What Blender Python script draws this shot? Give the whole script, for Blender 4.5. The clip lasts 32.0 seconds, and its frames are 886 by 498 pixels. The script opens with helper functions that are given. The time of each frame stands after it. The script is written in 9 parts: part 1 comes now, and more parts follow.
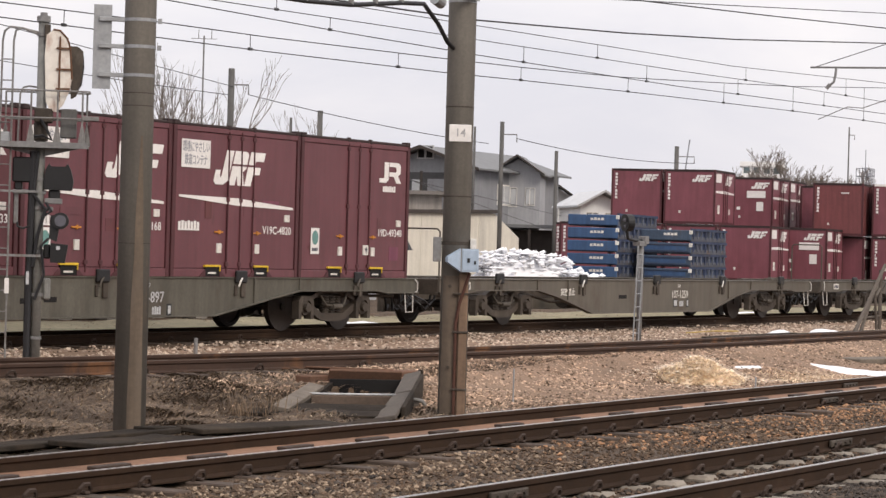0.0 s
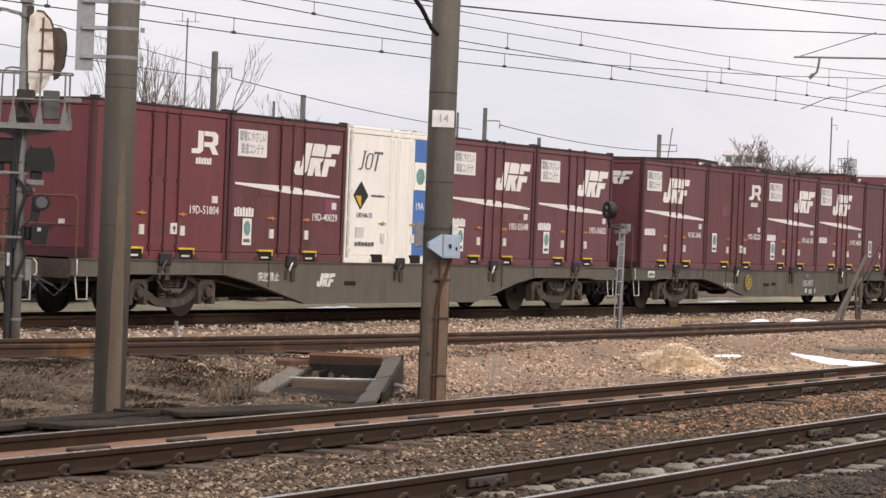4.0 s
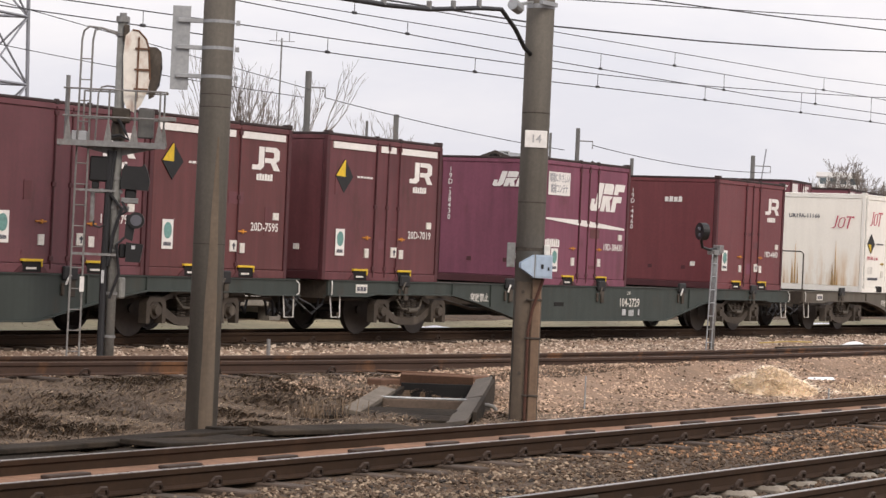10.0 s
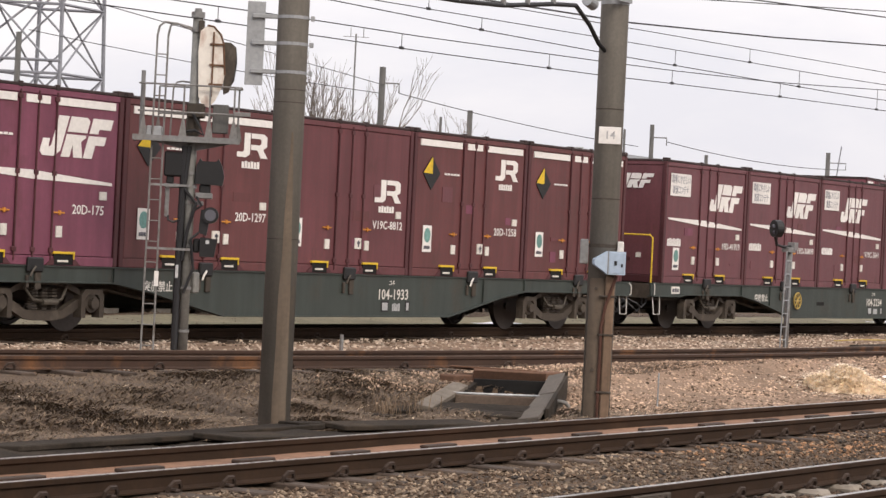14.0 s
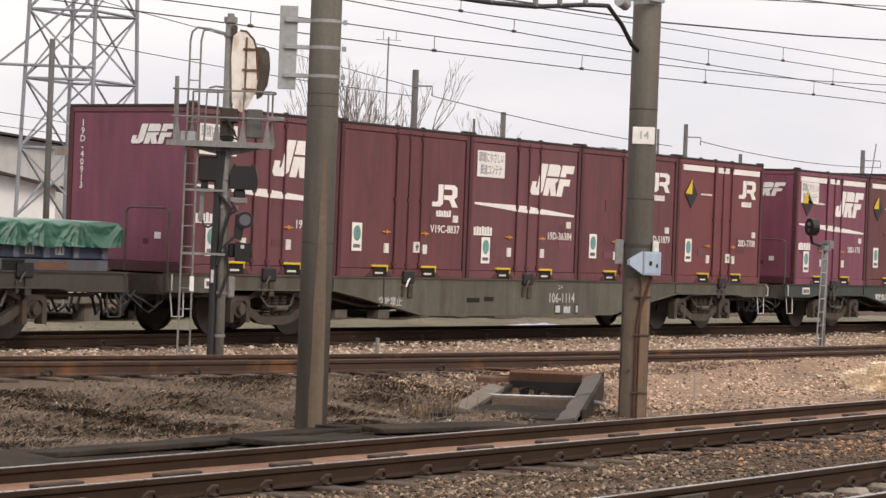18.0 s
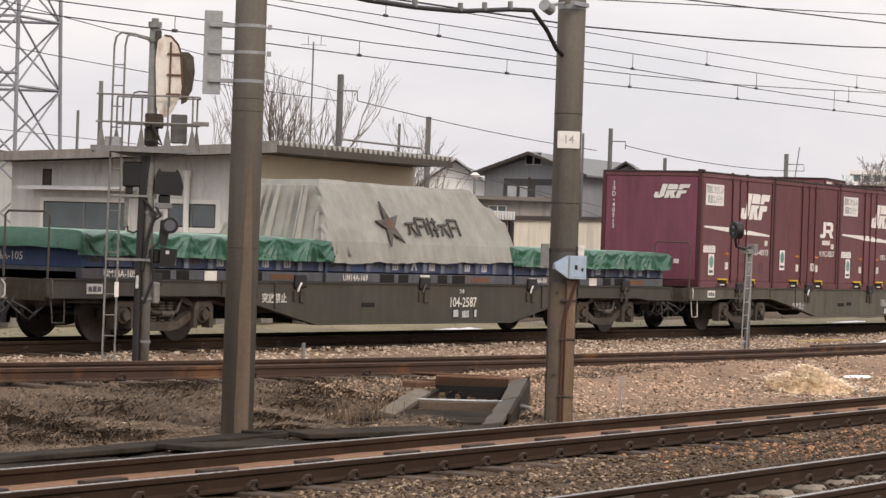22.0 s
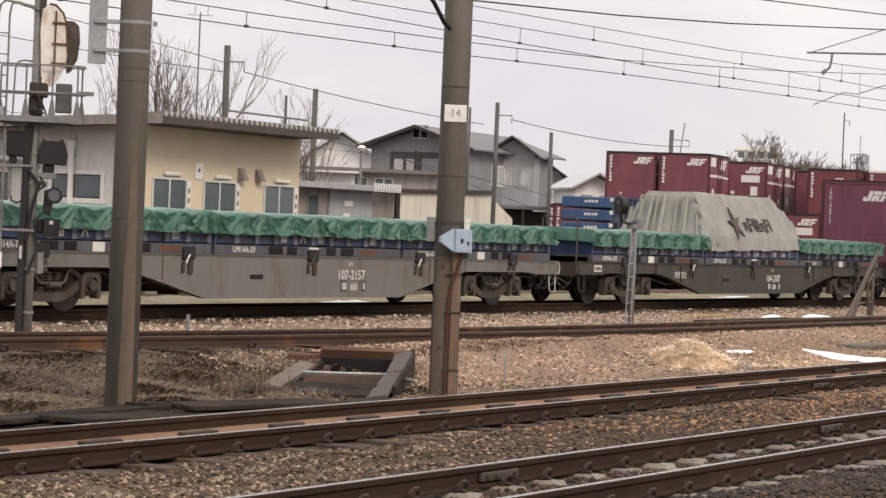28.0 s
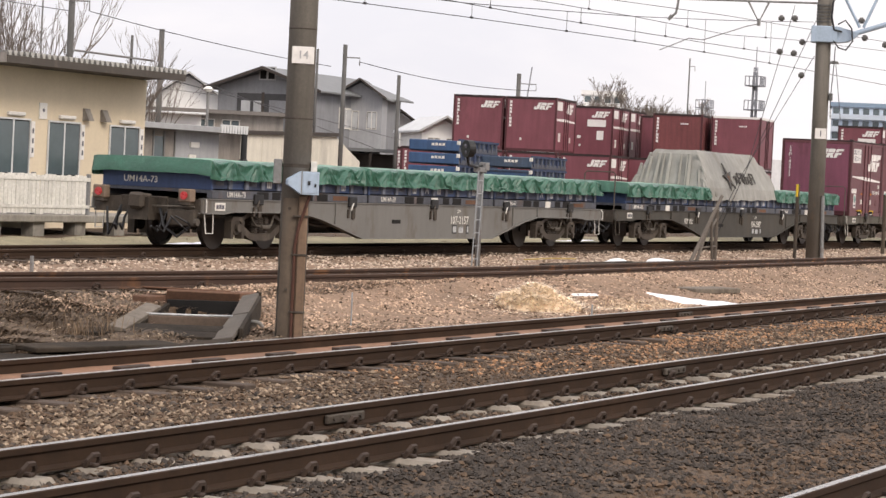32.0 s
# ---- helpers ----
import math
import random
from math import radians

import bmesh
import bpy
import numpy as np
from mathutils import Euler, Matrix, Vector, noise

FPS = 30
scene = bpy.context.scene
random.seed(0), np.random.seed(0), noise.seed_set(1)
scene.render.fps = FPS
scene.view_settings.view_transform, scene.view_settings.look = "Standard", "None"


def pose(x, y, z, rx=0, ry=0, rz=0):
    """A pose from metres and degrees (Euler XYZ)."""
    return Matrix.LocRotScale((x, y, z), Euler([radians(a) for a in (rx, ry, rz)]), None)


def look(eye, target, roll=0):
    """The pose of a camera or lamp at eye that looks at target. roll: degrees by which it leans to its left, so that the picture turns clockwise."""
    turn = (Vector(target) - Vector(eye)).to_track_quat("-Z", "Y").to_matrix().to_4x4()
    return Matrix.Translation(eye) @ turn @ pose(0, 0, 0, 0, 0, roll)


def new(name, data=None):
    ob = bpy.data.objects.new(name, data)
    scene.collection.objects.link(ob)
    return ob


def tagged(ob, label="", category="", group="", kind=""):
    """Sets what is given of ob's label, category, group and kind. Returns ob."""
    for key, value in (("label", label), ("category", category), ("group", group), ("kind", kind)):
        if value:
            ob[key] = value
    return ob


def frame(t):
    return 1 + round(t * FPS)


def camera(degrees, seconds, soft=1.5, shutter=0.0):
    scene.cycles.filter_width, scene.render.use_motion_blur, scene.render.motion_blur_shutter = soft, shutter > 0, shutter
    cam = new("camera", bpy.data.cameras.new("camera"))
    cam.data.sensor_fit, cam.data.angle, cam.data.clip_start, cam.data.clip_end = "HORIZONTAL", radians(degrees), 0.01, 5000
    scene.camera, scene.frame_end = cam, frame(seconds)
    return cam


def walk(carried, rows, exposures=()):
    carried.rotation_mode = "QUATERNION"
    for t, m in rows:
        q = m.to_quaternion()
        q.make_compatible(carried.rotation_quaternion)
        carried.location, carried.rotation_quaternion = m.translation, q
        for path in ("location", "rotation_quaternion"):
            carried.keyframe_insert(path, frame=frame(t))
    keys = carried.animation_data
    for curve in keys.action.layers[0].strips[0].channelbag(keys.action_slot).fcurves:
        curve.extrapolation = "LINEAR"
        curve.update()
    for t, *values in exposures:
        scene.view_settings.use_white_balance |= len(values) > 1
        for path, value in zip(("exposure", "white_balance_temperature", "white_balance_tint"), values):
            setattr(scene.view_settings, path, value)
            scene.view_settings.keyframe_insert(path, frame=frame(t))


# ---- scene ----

# Plan: x runs along the tracks in the train's way, y across them away from the eye, z up, 0 at the train's rail top.
EYE = Vector((0.0, 0.0, 1.509))
# seconds, bearing from the tracks, tilt, lean, all in degrees
PATH = [
    (0, 30, 0.002, 1.616), (0.5, 30.403, 0.012, 1.761), (1, 30.506, 0.124, 1.89), (1.5, 30.389, 0.029, 1.932),
    (2, 30.268, -0.163, 1.987), (2.5, 29.85, -0.276, 1.896), (4.5, 29.552, -0.342, 2.277), (5, 30.38, -0.304, 2.27),
    (5.5, 31.209, -0.49, 2.247), (6, 32.037, -0.52, 1.796), (6.5, 32.661, -0.822, 1.929), (7, 32.87, -0.86, 1.942),
    (7.5, 32.607, -0.858, 2.071), (8, 32.153, -0.648, 2.343), (8.5, 31.975, -0.476, 2.465), (9, 31.968, -0.341, 2.176),
    (9.5, 31.858, -0.171, 2.564), (10, 31.764, 0.06, 2.557), (10.5, 31.124, -0.025, 2.628), (11, 30.637, -0.252, 2.772),
    (11.5, 30.502, -0.252, 2.994), (12, 30.847, -0.232, 3.104), (12.5, 31.945, -0.368, 3.27), (13, 32.696, -0.303, 3.347),
    (13.5, 33.294, -0.238, 2.925), (14, 33.505, -0.117, 2.806), (14.5, 33.554, 0.025, 2.768), (16.5, 33.935, 0.013, 2.324),
    (17, 33.889, -0.097, 2.339), (17.5, 34.193, -0.044, 2.216), (18, 34.337, -0.1, 2.181), (18.5, 34.32, -0.192, 1.985),
    (19, 34.38, -0.136, 1.904), (19.5, 34.406, 0.064, 1.938), (20, 34.291, 0.017, 2.004), (20.5, 33.981, -0.023, 2.147),
    (21, 33.305, -0, 2.128), (21.5, 32.595, 0.002, 1.915), (22, 32.57, 0.075, 1.965), (22.5, 32.528, 0.128, 2.041),
    (23, 32.129, 0.313, 2.07), (23.5, 31.969, 0.252, 2.151), (24, 32.021, 0.186, 2.29), (24.5, 31.947, 0.105, 2.406),
    (25, 31.692, 0.11, 2.392), (25.5, 31.277, 0.01, 2.275), (27.5, 30.336, -0.297, 1.964), (28, 29.826, -0.467, 2.416),
    (28.5, 29.55, -0.502, 2.02), (29, 29.106, -0.778, 2.091), (29.5, 28.852, -0.992, 2.229), (30, 28.505, -1.097, 2.075),
    (30.5, 28.063, -1.241, 2.057), (31, 27.385, -1.328, 2.151), (31.5, 26.606, -1.351, 2.36), (32, 26.113, -1.669, 2.794),
]


def sight(bearing, tilt, lean):
    b, e = radians(bearing), radians(tilt)
    return look(EYE, EYE + Vector((math.cos(b) * math.cos(e), math.sin(b) * math.cos(e), math.sin(e))), lean)


cam = camera(20.92, 32.0, soft=1.45)
walk(cam, [(t, sight(b, e, r)) for t, b, e, r in PATH], [(0.0, 0.32, 6900, 12), (2.0, 0.32, 6900, 12), (5.5, 0.34, 6900, 12), (7.5, 0.42, 6900, 12), (10.0, 0.34, 6900, 12), (13.0, 0.39, 6950, 12), (14.0, 0.42, 6980, 12), (17.0, 0.4, 7080, 12), (19.5, 0.38, 7100, 12), (22.0, 0.3, 7130, 12), (27.0, 0.27, 7150, 12), (29.5, 0.34, 7100, 12), (31.5, 0.5, 7000, 12), (32.0, 0.5, 7000, 12)])

# ---- daylight: bright overcast, the sun behind thin cloud, high and behind the eye ----
world = bpy.data.worlds.new("sky")
scene.world = world
world.use_nodes = True
wn, wl = world.node_tree.nodes, world.node_tree.links
SUN_EL, SUN_AZ = 38.0, -114.0
sky = wn.new("ShaderNodeTexSky")
sky.sky_type, sky.sun_disc = "NISHITA", False
sky.sun_elevation, sky.sun_rotation = radians(SUN_EL), radians(90 - SUN_AZ)
sky.air_density, sky.dust_density, sky.ozone_density = 1.0, 4.0, 1.0
coord = wn.new("ShaderNodeTexCoord")
stretch = wn.new("ShaderNodeMapping")
stretch.inputs["Scale"].default_value = (1.0, 1.0, 3.2)
cloud = wn.new("ShaderNodeTexNoise")
cloud.inputs["Scale"].default_value, cloud.inputs["Detail"].default_value = 3.2, 7.0
cloud.inputs["Roughness"].default_value, cloud.inputs["Distortion"].default_value = 0.55, 0.4
tone = wn.new("ShaderNodeValToRGB")
tone.color_ramp.elements[0].position, tone.color_ramp.elements[0].color = 0.32, (4.95, 5.1, 5.75, 1)
tone.color_ramp.elements[1].position, tone.color_ramp.elements[1].color = 0.66, (6.6, 6.55, 6.8, 1)
cover = wn.new("ShaderNodeMixRGB")
cover.inputs["Fac"].default_value = 0.93
wl.new(coord.outputs["Generated"], stretch.inputs["Vector"])
wl.new(stretch.outputs["Vector"], cloud.inputs["Vector"])
wl.new(cloud.outputs["Fac"], tone.inputs["Fac"])
wl.new(sky.outputs["Color"], cover.inputs["Color1"])
wl.new(tone.outputs["Color"], cover.inputs["Color2"])
# an overcast sky is brighter overhead than at the horizon
up = wn.new("ShaderNodeSeparateXYZ")
rise = wn.new("ShaderNodeMapRange")
rise.inputs[1].default_value, rise.inputs[2].default_value, rise.inputs[3].default_value, rise.inputs[4].default_value = 0.0, 0.9, 0.965, 1.42
dome = wn.new("ShaderNodeVectorMath")
dome.operation = "SCALE"
wl.new(coord.outputs["Generated"], up.inputs[0])
wl.new(up.outputs["Z"], rise.inputs[0])
wl.new(rise.outputs[0], dome.inputs["Scale"])
wl.new(cover.outputs["Color"], dome.inputs[0])
back = wn["Background"]
back.inputs["Strength"].default_value = 0.13
wl.new(dome.outputs[0], back.inputs["Color"])
sun_data = bpy.data.lights.new("sun", "SUN")
sun_data.energy, sun_data.angle, sun_data.color = 1.35, radians(20), (1.0, 0.93, 0.84)
sun = new("sun", sun_data)
sun.matrix_world = look((0, 0, 60), Vector((0, 0, 60)) - Vector((math.cos(radians(SUN_AZ)) * math.cos(radians(SUN_EL)),
                        math.sin(radians(SUN_AZ)) * math.cos(radians(SUN_EL)), math.sin(radians(SUN_EL)))))

# ---- mesh helpers ----
class Geo:
    """Collects corners and faces of one mesh."""

    def __init__(self):
        self.v, self.f = [], []

    def add(self, vs, fs):
        n = len(self.v)
        self.v += [tuple(p) for p in vs]
        self.f += [tuple(i + n for i in q) for q in fs]
        return self

    def box(self, x0, x1, y0, y1, z0, z1, c=0.0):
        """A box, with its edges cut by c where c is given."""
        x0, x1, y0, y1, z0, z1 = min(x0, x1), max(x0, x1), min(y0, y1), max(y0, y1), min(z0, z1), max(z0, z1)
        c = min(c, 0.45 * min(x1 - x0, y1 - y0, z1 - z0))
        if c <= 0:
            vs = [(x, y, z) for x in (x0, x1) for y in (y0, y1) for z in (z0, z1)]
            return self.add(vs, [(0, 1, 3, 2), (4, 6, 7, 5), (0, 4, 5, 1), (2, 3, 7, 6), (0, 2, 6, 4), (1, 5, 7, 3)])
        vs, key = [], {}
        for sx in (0, 1):
            for sy in (0, 1):
                for sz in (0, 1):
                    X, Y, Z = (x0, x1)[sx], (y0, y1)[sy], (z0, z1)[sz]
                    a, b, d = (c, -c)[sx], (c, -c)[sy], (c, -c)[sz]
                    for ax, p in enumerate(((X, Y + b, Z + d), (X + a, Y, Z + d), (X + a, Y + b, Z))):
                        key[sx, sy, sz, ax] = len(vs)
                        vs.append(p)
        fs = []
        for s in (0, 1):
            fs.append([key[s, p, q, 0] for p, q in ((0, 0), (0, 1), (1, 1), (1, 0))][::1 if s == 0 else -1])
            fs.append([key[p, s, q, 1] for p, q in ((0, 0), (1, 0), (1, 1), (0, 1))][::1 if s == 0 else -1])
            fs.append([key[p, q, s, 2] for p, q in ((0, 0), (0, 1), (1, 1), (1, 0))][::1 if s == 0 else -1])
        for p in (0, 1):
            for q in (0, 1):
                fs.append((key[p, q, 0, 0], key[p, q, 1, 0], key[p, q, 1, 1], key[p, q, 0, 1]))
                fs.append((key[p, 0, q, 0], key[p, 1, q, 0], key[p, 1, q, 2], key[p, 0, q, 2]))
                fs.append((key[0, p, q, 1], key[1, p, q, 1], key[1, p, q, 2], key[0, p, q, 2]))
        for sx in (0, 1):
            for sy in (0, 1):
                for sz in (0, 1):
                    fs.append(tuple(key[sx, sy, sz, ax] for ax in (0, 1, 2)))
        return self.add(vs, fs)

    def cyl(self, a, b, r, r1=None, n=10, caps=True):
        a, b = Vector(a), Vector(b)
        r1 = r if r1 is None else r1
        d = (b - a).normalized()
        u = d.orthogonal().normalized()
        w = d.cross(u)
        ring = [math.cos(2 * math.pi * i / n) * u + math.sin(2 * math.pi * i / n) * w for i in range(n)]
        vs = [a + r * p for p in ring] + [b + r1 * p for p in ring]
        fs = [(i, (i + 1) % n, n + (i + 1) % n, n + i) for i in range(n)]
        if caps:
            fs += [tuple(range(n))[::-1], tuple(range(n, 2 * n))]
        return self.add(vs, fs)

    def tube(self, pts, r, n=6):
        """A bent bar through the points."""
        pts = [Vector(p) for p in pts]
        rings, u = [], None
        for i, p in enumerate(pts):
            d = (pts[min(i + 1, len(pts) - 1)] - pts[max(i - 1, 0)]).normalized()
            u = d.orthogonal().normalized() if u is None else (u - d * u.dot(d)).normalized()
            w = d.cross(u)
            rings.append([p + r * (math.cos(2 * math.pi * k / n) * u + math.sin(2 * math.pi * k / n) * w) for k in range(n)])
        vs = [q for ring in rings for q in ring]
        fs = [(i * n + k, i * n + (k + 1) % n, (i + 1) * n + (k + 1) % n, (i + 1) * n + k) for i in range(len(pts) - 1) for k in range(n)]
        fs += [tuple(range(n))[::-1], tuple(range((len(pts) - 1) * n, len(pts) * n))]
        return self.add(vs, fs)

    def prism(self, poly, y0, y1):
        """A flat outline of (x, z) corners with its thickness along y."""
        n = len(poly)
        vs = [(x, y0, z) for x, z in poly] + [(x, y1, z) for x, z in poly]
        return self.add(vs, [tuple(range(n)), tuple(range(n, 2 * n))[::-1]] + [(i, n + i, n + (i + 1) % n, (i + 1) % n) for i in range(n)])

    def slab(self, poly, z0, z1):
        """A flat outline of (x, y) corners with its thickness along z."""
        n = len(poly)
        vs = [(x, y, z0) for x, y in poly] + [(x, y, z1) for x, y in poly]
        return self.add(vs, [tuple(range(n))[::-1], tuple(range(n, 2 * n))] + [(i, (i + 1) % n, n + (i + 1) % n, n + i) for i in range(n)])

    def moved(self, m):
        self.v = [tuple(m @ Vector(p)) for p in self.v]
        return self

    def mesh(self, name, mat, smooth=False):
        me = bpy.data.meshes.new(name)
        me.from_pydata(self.v, [], self.f)
        if mat:
            me.materials.append(mat)
        if smooth:
            me.polygons.foreach_set("use_smooth", [True] * len(me.polygons))
        bm = bmesh.new()
        bm.from_mesh(me)
        bmesh.ops.recalc_face_normals(bm, faces=bm.faces)
        bm.to_mesh(me)
        bm.free()
        return me


def part(name, geo, mat, parent=None, label="", smooth=False, at=None):
    """One mesh object under a thing or under a part."""
    me = geo if isinstance(geo, bpy.types.Mesh) else geo.mesh(name, mat, smooth)
    ob = new(name, me)
    ob.parent = parent
    if at is not None:
        ob.matrix_basis = at
    if label:
        tagged(ob, label=label)
    return ob


def thing(name, label, category, group="", kind="", at=None, geo=None, mat=None, smooth=False):
    """A top-level thing: an empty at its base that carries its parts, or a single mesh."""
    ob = new(name, geo.mesh(name, mat, smooth) if geo else None)
    if at is not None:
        ob.matrix_basis = at
    return tagged(ob, label, category, group, kind)


FONT_MESHES = {}


def lettering(text, size, mat, parent, m, name="lettering", label=""):
    """Flat raised writing; its plane is xz, facing -y, centred on the pose m."""
    key = (text, size)
    if key not in FONT_MESHES:
        curve = bpy.data.curves.new("lettering", "FONT")
        curve.body, curve.size, curve.align_x, curve.align_y = text, size, "CENTER", "CENTER"
        curve.extrude, curve.space_line, curve.resolution_u = 0.001, 0.82, 2
        curve.offset = 0.012 * size
        ob = bpy.data.objects.new("lettering", curve)
        me = bpy.data.meshes.new_from_object(ob)
        me.transform(Euler((radians(90), 0, 0)).to_matrix().to_4x4())
        bpy.data.objects.remove(ob)
        FONT_MESHES[key] = me
    me = FONT_MESHES[key]
    if len(me.materials) == 0 or me.materials[0] != mat:
        me = me.copy()
        me.materials.clear()
        me.materials.append(mat)
    return part(name, me, mat, parent, label, at=m)


# ---- materials ----
def surface(name, colour, rough=0.7, metal=0.0, vary=0.25, grain=18.0, streak=0.0, stain=None, stain_amount=0.0, stain_scale=1.6, bump=0.15,
            per_object=0.0, world_space=False, island=0.0, patch=1.3, spec=0.4, bump_size=0.01, below=0.0):
    """Paint, stone or metal with grain, broad fading, down-running streaks and stains of another colour."""
    m = bpy.data.materials.new(name)
    m.use_nodes = True
    n, l = m.node_tree.nodes, m.node_tree.links
    bsdf = n["Principled BSDF"]
    bsdf.inputs["Metallic"].default_value = metal
    bsdf.inputs["Specular IOR Level"].default_value = spec
    if world_space:
        place = n.new("ShaderNodeNewGeometry").outputs["Position"]
    else:
        info, tc, off = n.new("ShaderNodeObjectInfo"), n.new("ShaderNodeTexCoord"), n.new("ShaderNodeVectorMath")
        off.operation = "MULTIPLY_ADD"
        off.inputs[1].default_value = (40, 40, 40)
        l.new(info.outputs["Random"], off.inputs[0])
        l.new(tc.outputs["Object"], off.inputs[2])
        place = off.outputs[0]

    def noisy(scale, detail=5.0, stretch=None, rough_=0.6):
        t = n.new("ShaderNodeTexNoise")
        t.inputs["Scale"].default_value, t.inputs["Detail"].default_value, t.inputs["Roughness"].default_value = scale, detail, rough_
        if stretch:
            mp = n.new("ShaderNodeMapping")
            mp.inputs["Scale"].default_value = stretch
            l.new(place, mp.inputs["Vector"])
            l.new(mp.outputs["Vector"], t.inputs["Vector"])
        else:
            l.new(place, t.inputs["Vector"])
        return t.outputs["Fac"]

    def ranged(fac, a, b, lo, hi):
        r = n.new("ShaderNodeMapRange")
        r.inputs[1].default_value, r.inputs[2].default_value, r.inputs[3].default_value, r.inputs[4].default_value = a, b, lo, hi
        l.new(fac, r.inputs[0])
        return r.outputs[0]

    def times(a, b):
        t = n.new("ShaderNodeMath")
        t.operation = "MULTIPLY"
        l.new(a, t.inputs[0])
        if isinstance(b, float):
            t.inputs[1].default_value = b
        else:
            l.new(b, t.inputs[1])
        return t.outputs[0]

    fine, broad = noisy(grain), noisy(patch, 4.0)
    value = times(ranged(fine, 0.25, 0.75, 1 - vary, 1 + vary), ranged(broad, 0.3, 0.7, 1 - 0.7 * vary, 1 + 0.7 * vary))
    if streak:
        value = times(value, ranged(noisy(5.0, 4.0, (1.0, 1.0, 0.09)), 0.35, 0.7, 1 - streak, 1 + 0.4 * streak))
    if per_object:
        info2 = n.new("ShaderNodeObjectInfo")
        value = times(value, ranged(info2.outputs["Random"], 0, 1, 1 - per_object, 1 + per_object))
    if island:
        g = n.new("ShaderNodeNewGeometry")
        value = times(value, ranged(g.outputs["Random Per Island"], 0, 1, 1 - island, 1 + island))
    mul = n.new("ShaderNodeVectorMath")
    mul.operation = "SCALE"
    mul.inputs[0].default_value = colour
    l.new(value, mul.inputs["Scale"])
    out = mul.outputs[0]
    if stain:
        mix = n.new("ShaderNodeMixRGB")
        mix.inputs["Color2"].default_value = (*stain, 1)
        l.new(out, mix.inputs["Color1"])
        spread = ranged(noisy(stain_scale, 6.0, (1, 1, 0.45 if not below else 0.15), 0.65), 0.62 - 0.25 * stain_amount, 0.82 - 0.25 * stain_amount, 0.0, 0.85)
        if below:   # rust that has run down to the sill
            split = n.new("ShaderNodeSeparateXYZ")
            l.new(tc.outputs["Object"], split.inputs[0])
            spread = times(spread, ranged(split.outputs["Z"], 0.25, below, 1.0, 0.0))
        l.new(spread, mix.inputs["Fac"])
        out = mix.outputs[0]
    l.new(out, bsdf.inputs["Base Color"])
    l.new(ranged(fine, 0.2, 0.8, max(0.05, rough - 0.12), min(1.0, rough + 0.12)), bsdf.inputs["Roughness"])
    if bump:
        bn = n.new("ShaderNodeBump")
        bn.inputs["Strength"].default_value, bn.inputs["Distance"].default_value = bump, bump_size
        l.new(noisy(grain * 1.7, 5.0), bn.inputs["Height"])
        l.new(bn.outputs["Normal"], bsdf.inputs["Normal"])
    return m


RED = surface("container_red_paint", (0.134, 0.047, 0.056), 0.5, vary=0.12, streak=0.14, stain=(0.06, 0.025, 0.02), stain_amount=0.1, bump=0.05)
RED_DARK = surface("container_dark_red_paint", (0.125, 0.04, 0.046), 0.55, vary=0.14, streak=0.2, stain=(0.05, 0.022, 0.018), stain_amount=0.15, bump=0.05)
# faded paint; on one container's end it is the painted sky sheen
RED_FADED_SHEEN = surface("container_faded_purple_and_sheen", (0.185, 0.056, 0.092), 0.55, vary=0.12, streak=0.2, stain=(0.09, 0.03, 0.03), stain_amount=0.15, bump=0.05)
RED_FRESH = surface("container_fresh_red_paint", (0.148, 0.036, 0.042), 0.45, vary=0.1, streak=0.12, stain=(0.07, 0.02, 0.02), stain_amount=0.0, bump=0.04)
RED_EDGE = surface("container_red_frame_paint", (0.072, 0.02, 0.024), 0.55, vary=0.2, streak=0.15, bump=0.08)
ROOF_EDGE = surface("container_sooty_roof", (0.035, 0.022, 0.022), 0.8, vary=0.3, bump=0.2)
CREAM = surface("container_cream_paint", (0.82, 0.8, 0.75), 0.5, vary=0.05, streak=0.06, stain=(0.33, 0.2, 0.1), stain_amount=0.0, stain_scale=0.9, bump=0.04)
CREAM_RUST = surface("container_cream_end_with_rust_runs", (0.88, 0.85, 0.78), 0.5, vary=0.03, streak=0.03, stain=(0.55, 0.31, 0.1), stain_amount=0.75, stain_scale=2.4, bump=0.04, below=1.15)
WHITE = surface("white_marking", (0.72, 0.70, 0.68), 0.6, vary=0.1, bump=0.0)
OFFWHITE = surface("weathered_white_plate", (0.63, 0.61, 0.57), 0.6, vary=0.2, bump=0.0)
HOSE = surface("faded_yellow_hose", (0.38, 0.27, 0.08), 0.7, vary=0.25, bump=0.0)
YELLOW = surface("yellow_paint", (0.62, 0.42, 0.03), 0.55, vary=0.2, bump=0.05)
ORANGE = surface("orange_latch_paint", (0.5, 0.2, 0.03), 0.55, vary=0.2, bump=0.0)
BLACK = surface("black_paint", (0.012, 0.012, 0.013), 0.5, vary=0.3, bump=0.05)
# near-black that stands for the shade inside openings
OPENING_SHADE = surface("painted_opening_shade", (0.008, 0.007, 0.007), 0.9, vary=0.3, bump=0.0)
GREEN_MARK = surface("green_sticker", (0.13, 0.27, 0.25), 0.6, vary=0.3, bump=0.0)
PINK = surface("pink_marking", (0.62, 0.2, 0.22), 0.6, vary=0.08, bump=0.0)
RED_MARK = surface("crimson_marking", (0.5, 0.1, 0.14), 0.6, vary=0.1, bump=0.0)
BLUE_MARK = surface("blue_marking", (0.06, 0.16, 0.42), 0.6, vary=0.1, bump=0.0)
OFFWHITE_MARK = surface("faint_grey_marking", (0.42, 0.42, 0.43), 0.6, vary=0.2, bump=0.0)
SLATE_MARK = surface("slate_grey_marking", (0.26, 0.27, 0.3), 0.6, vary=0.15, bump=0.0)
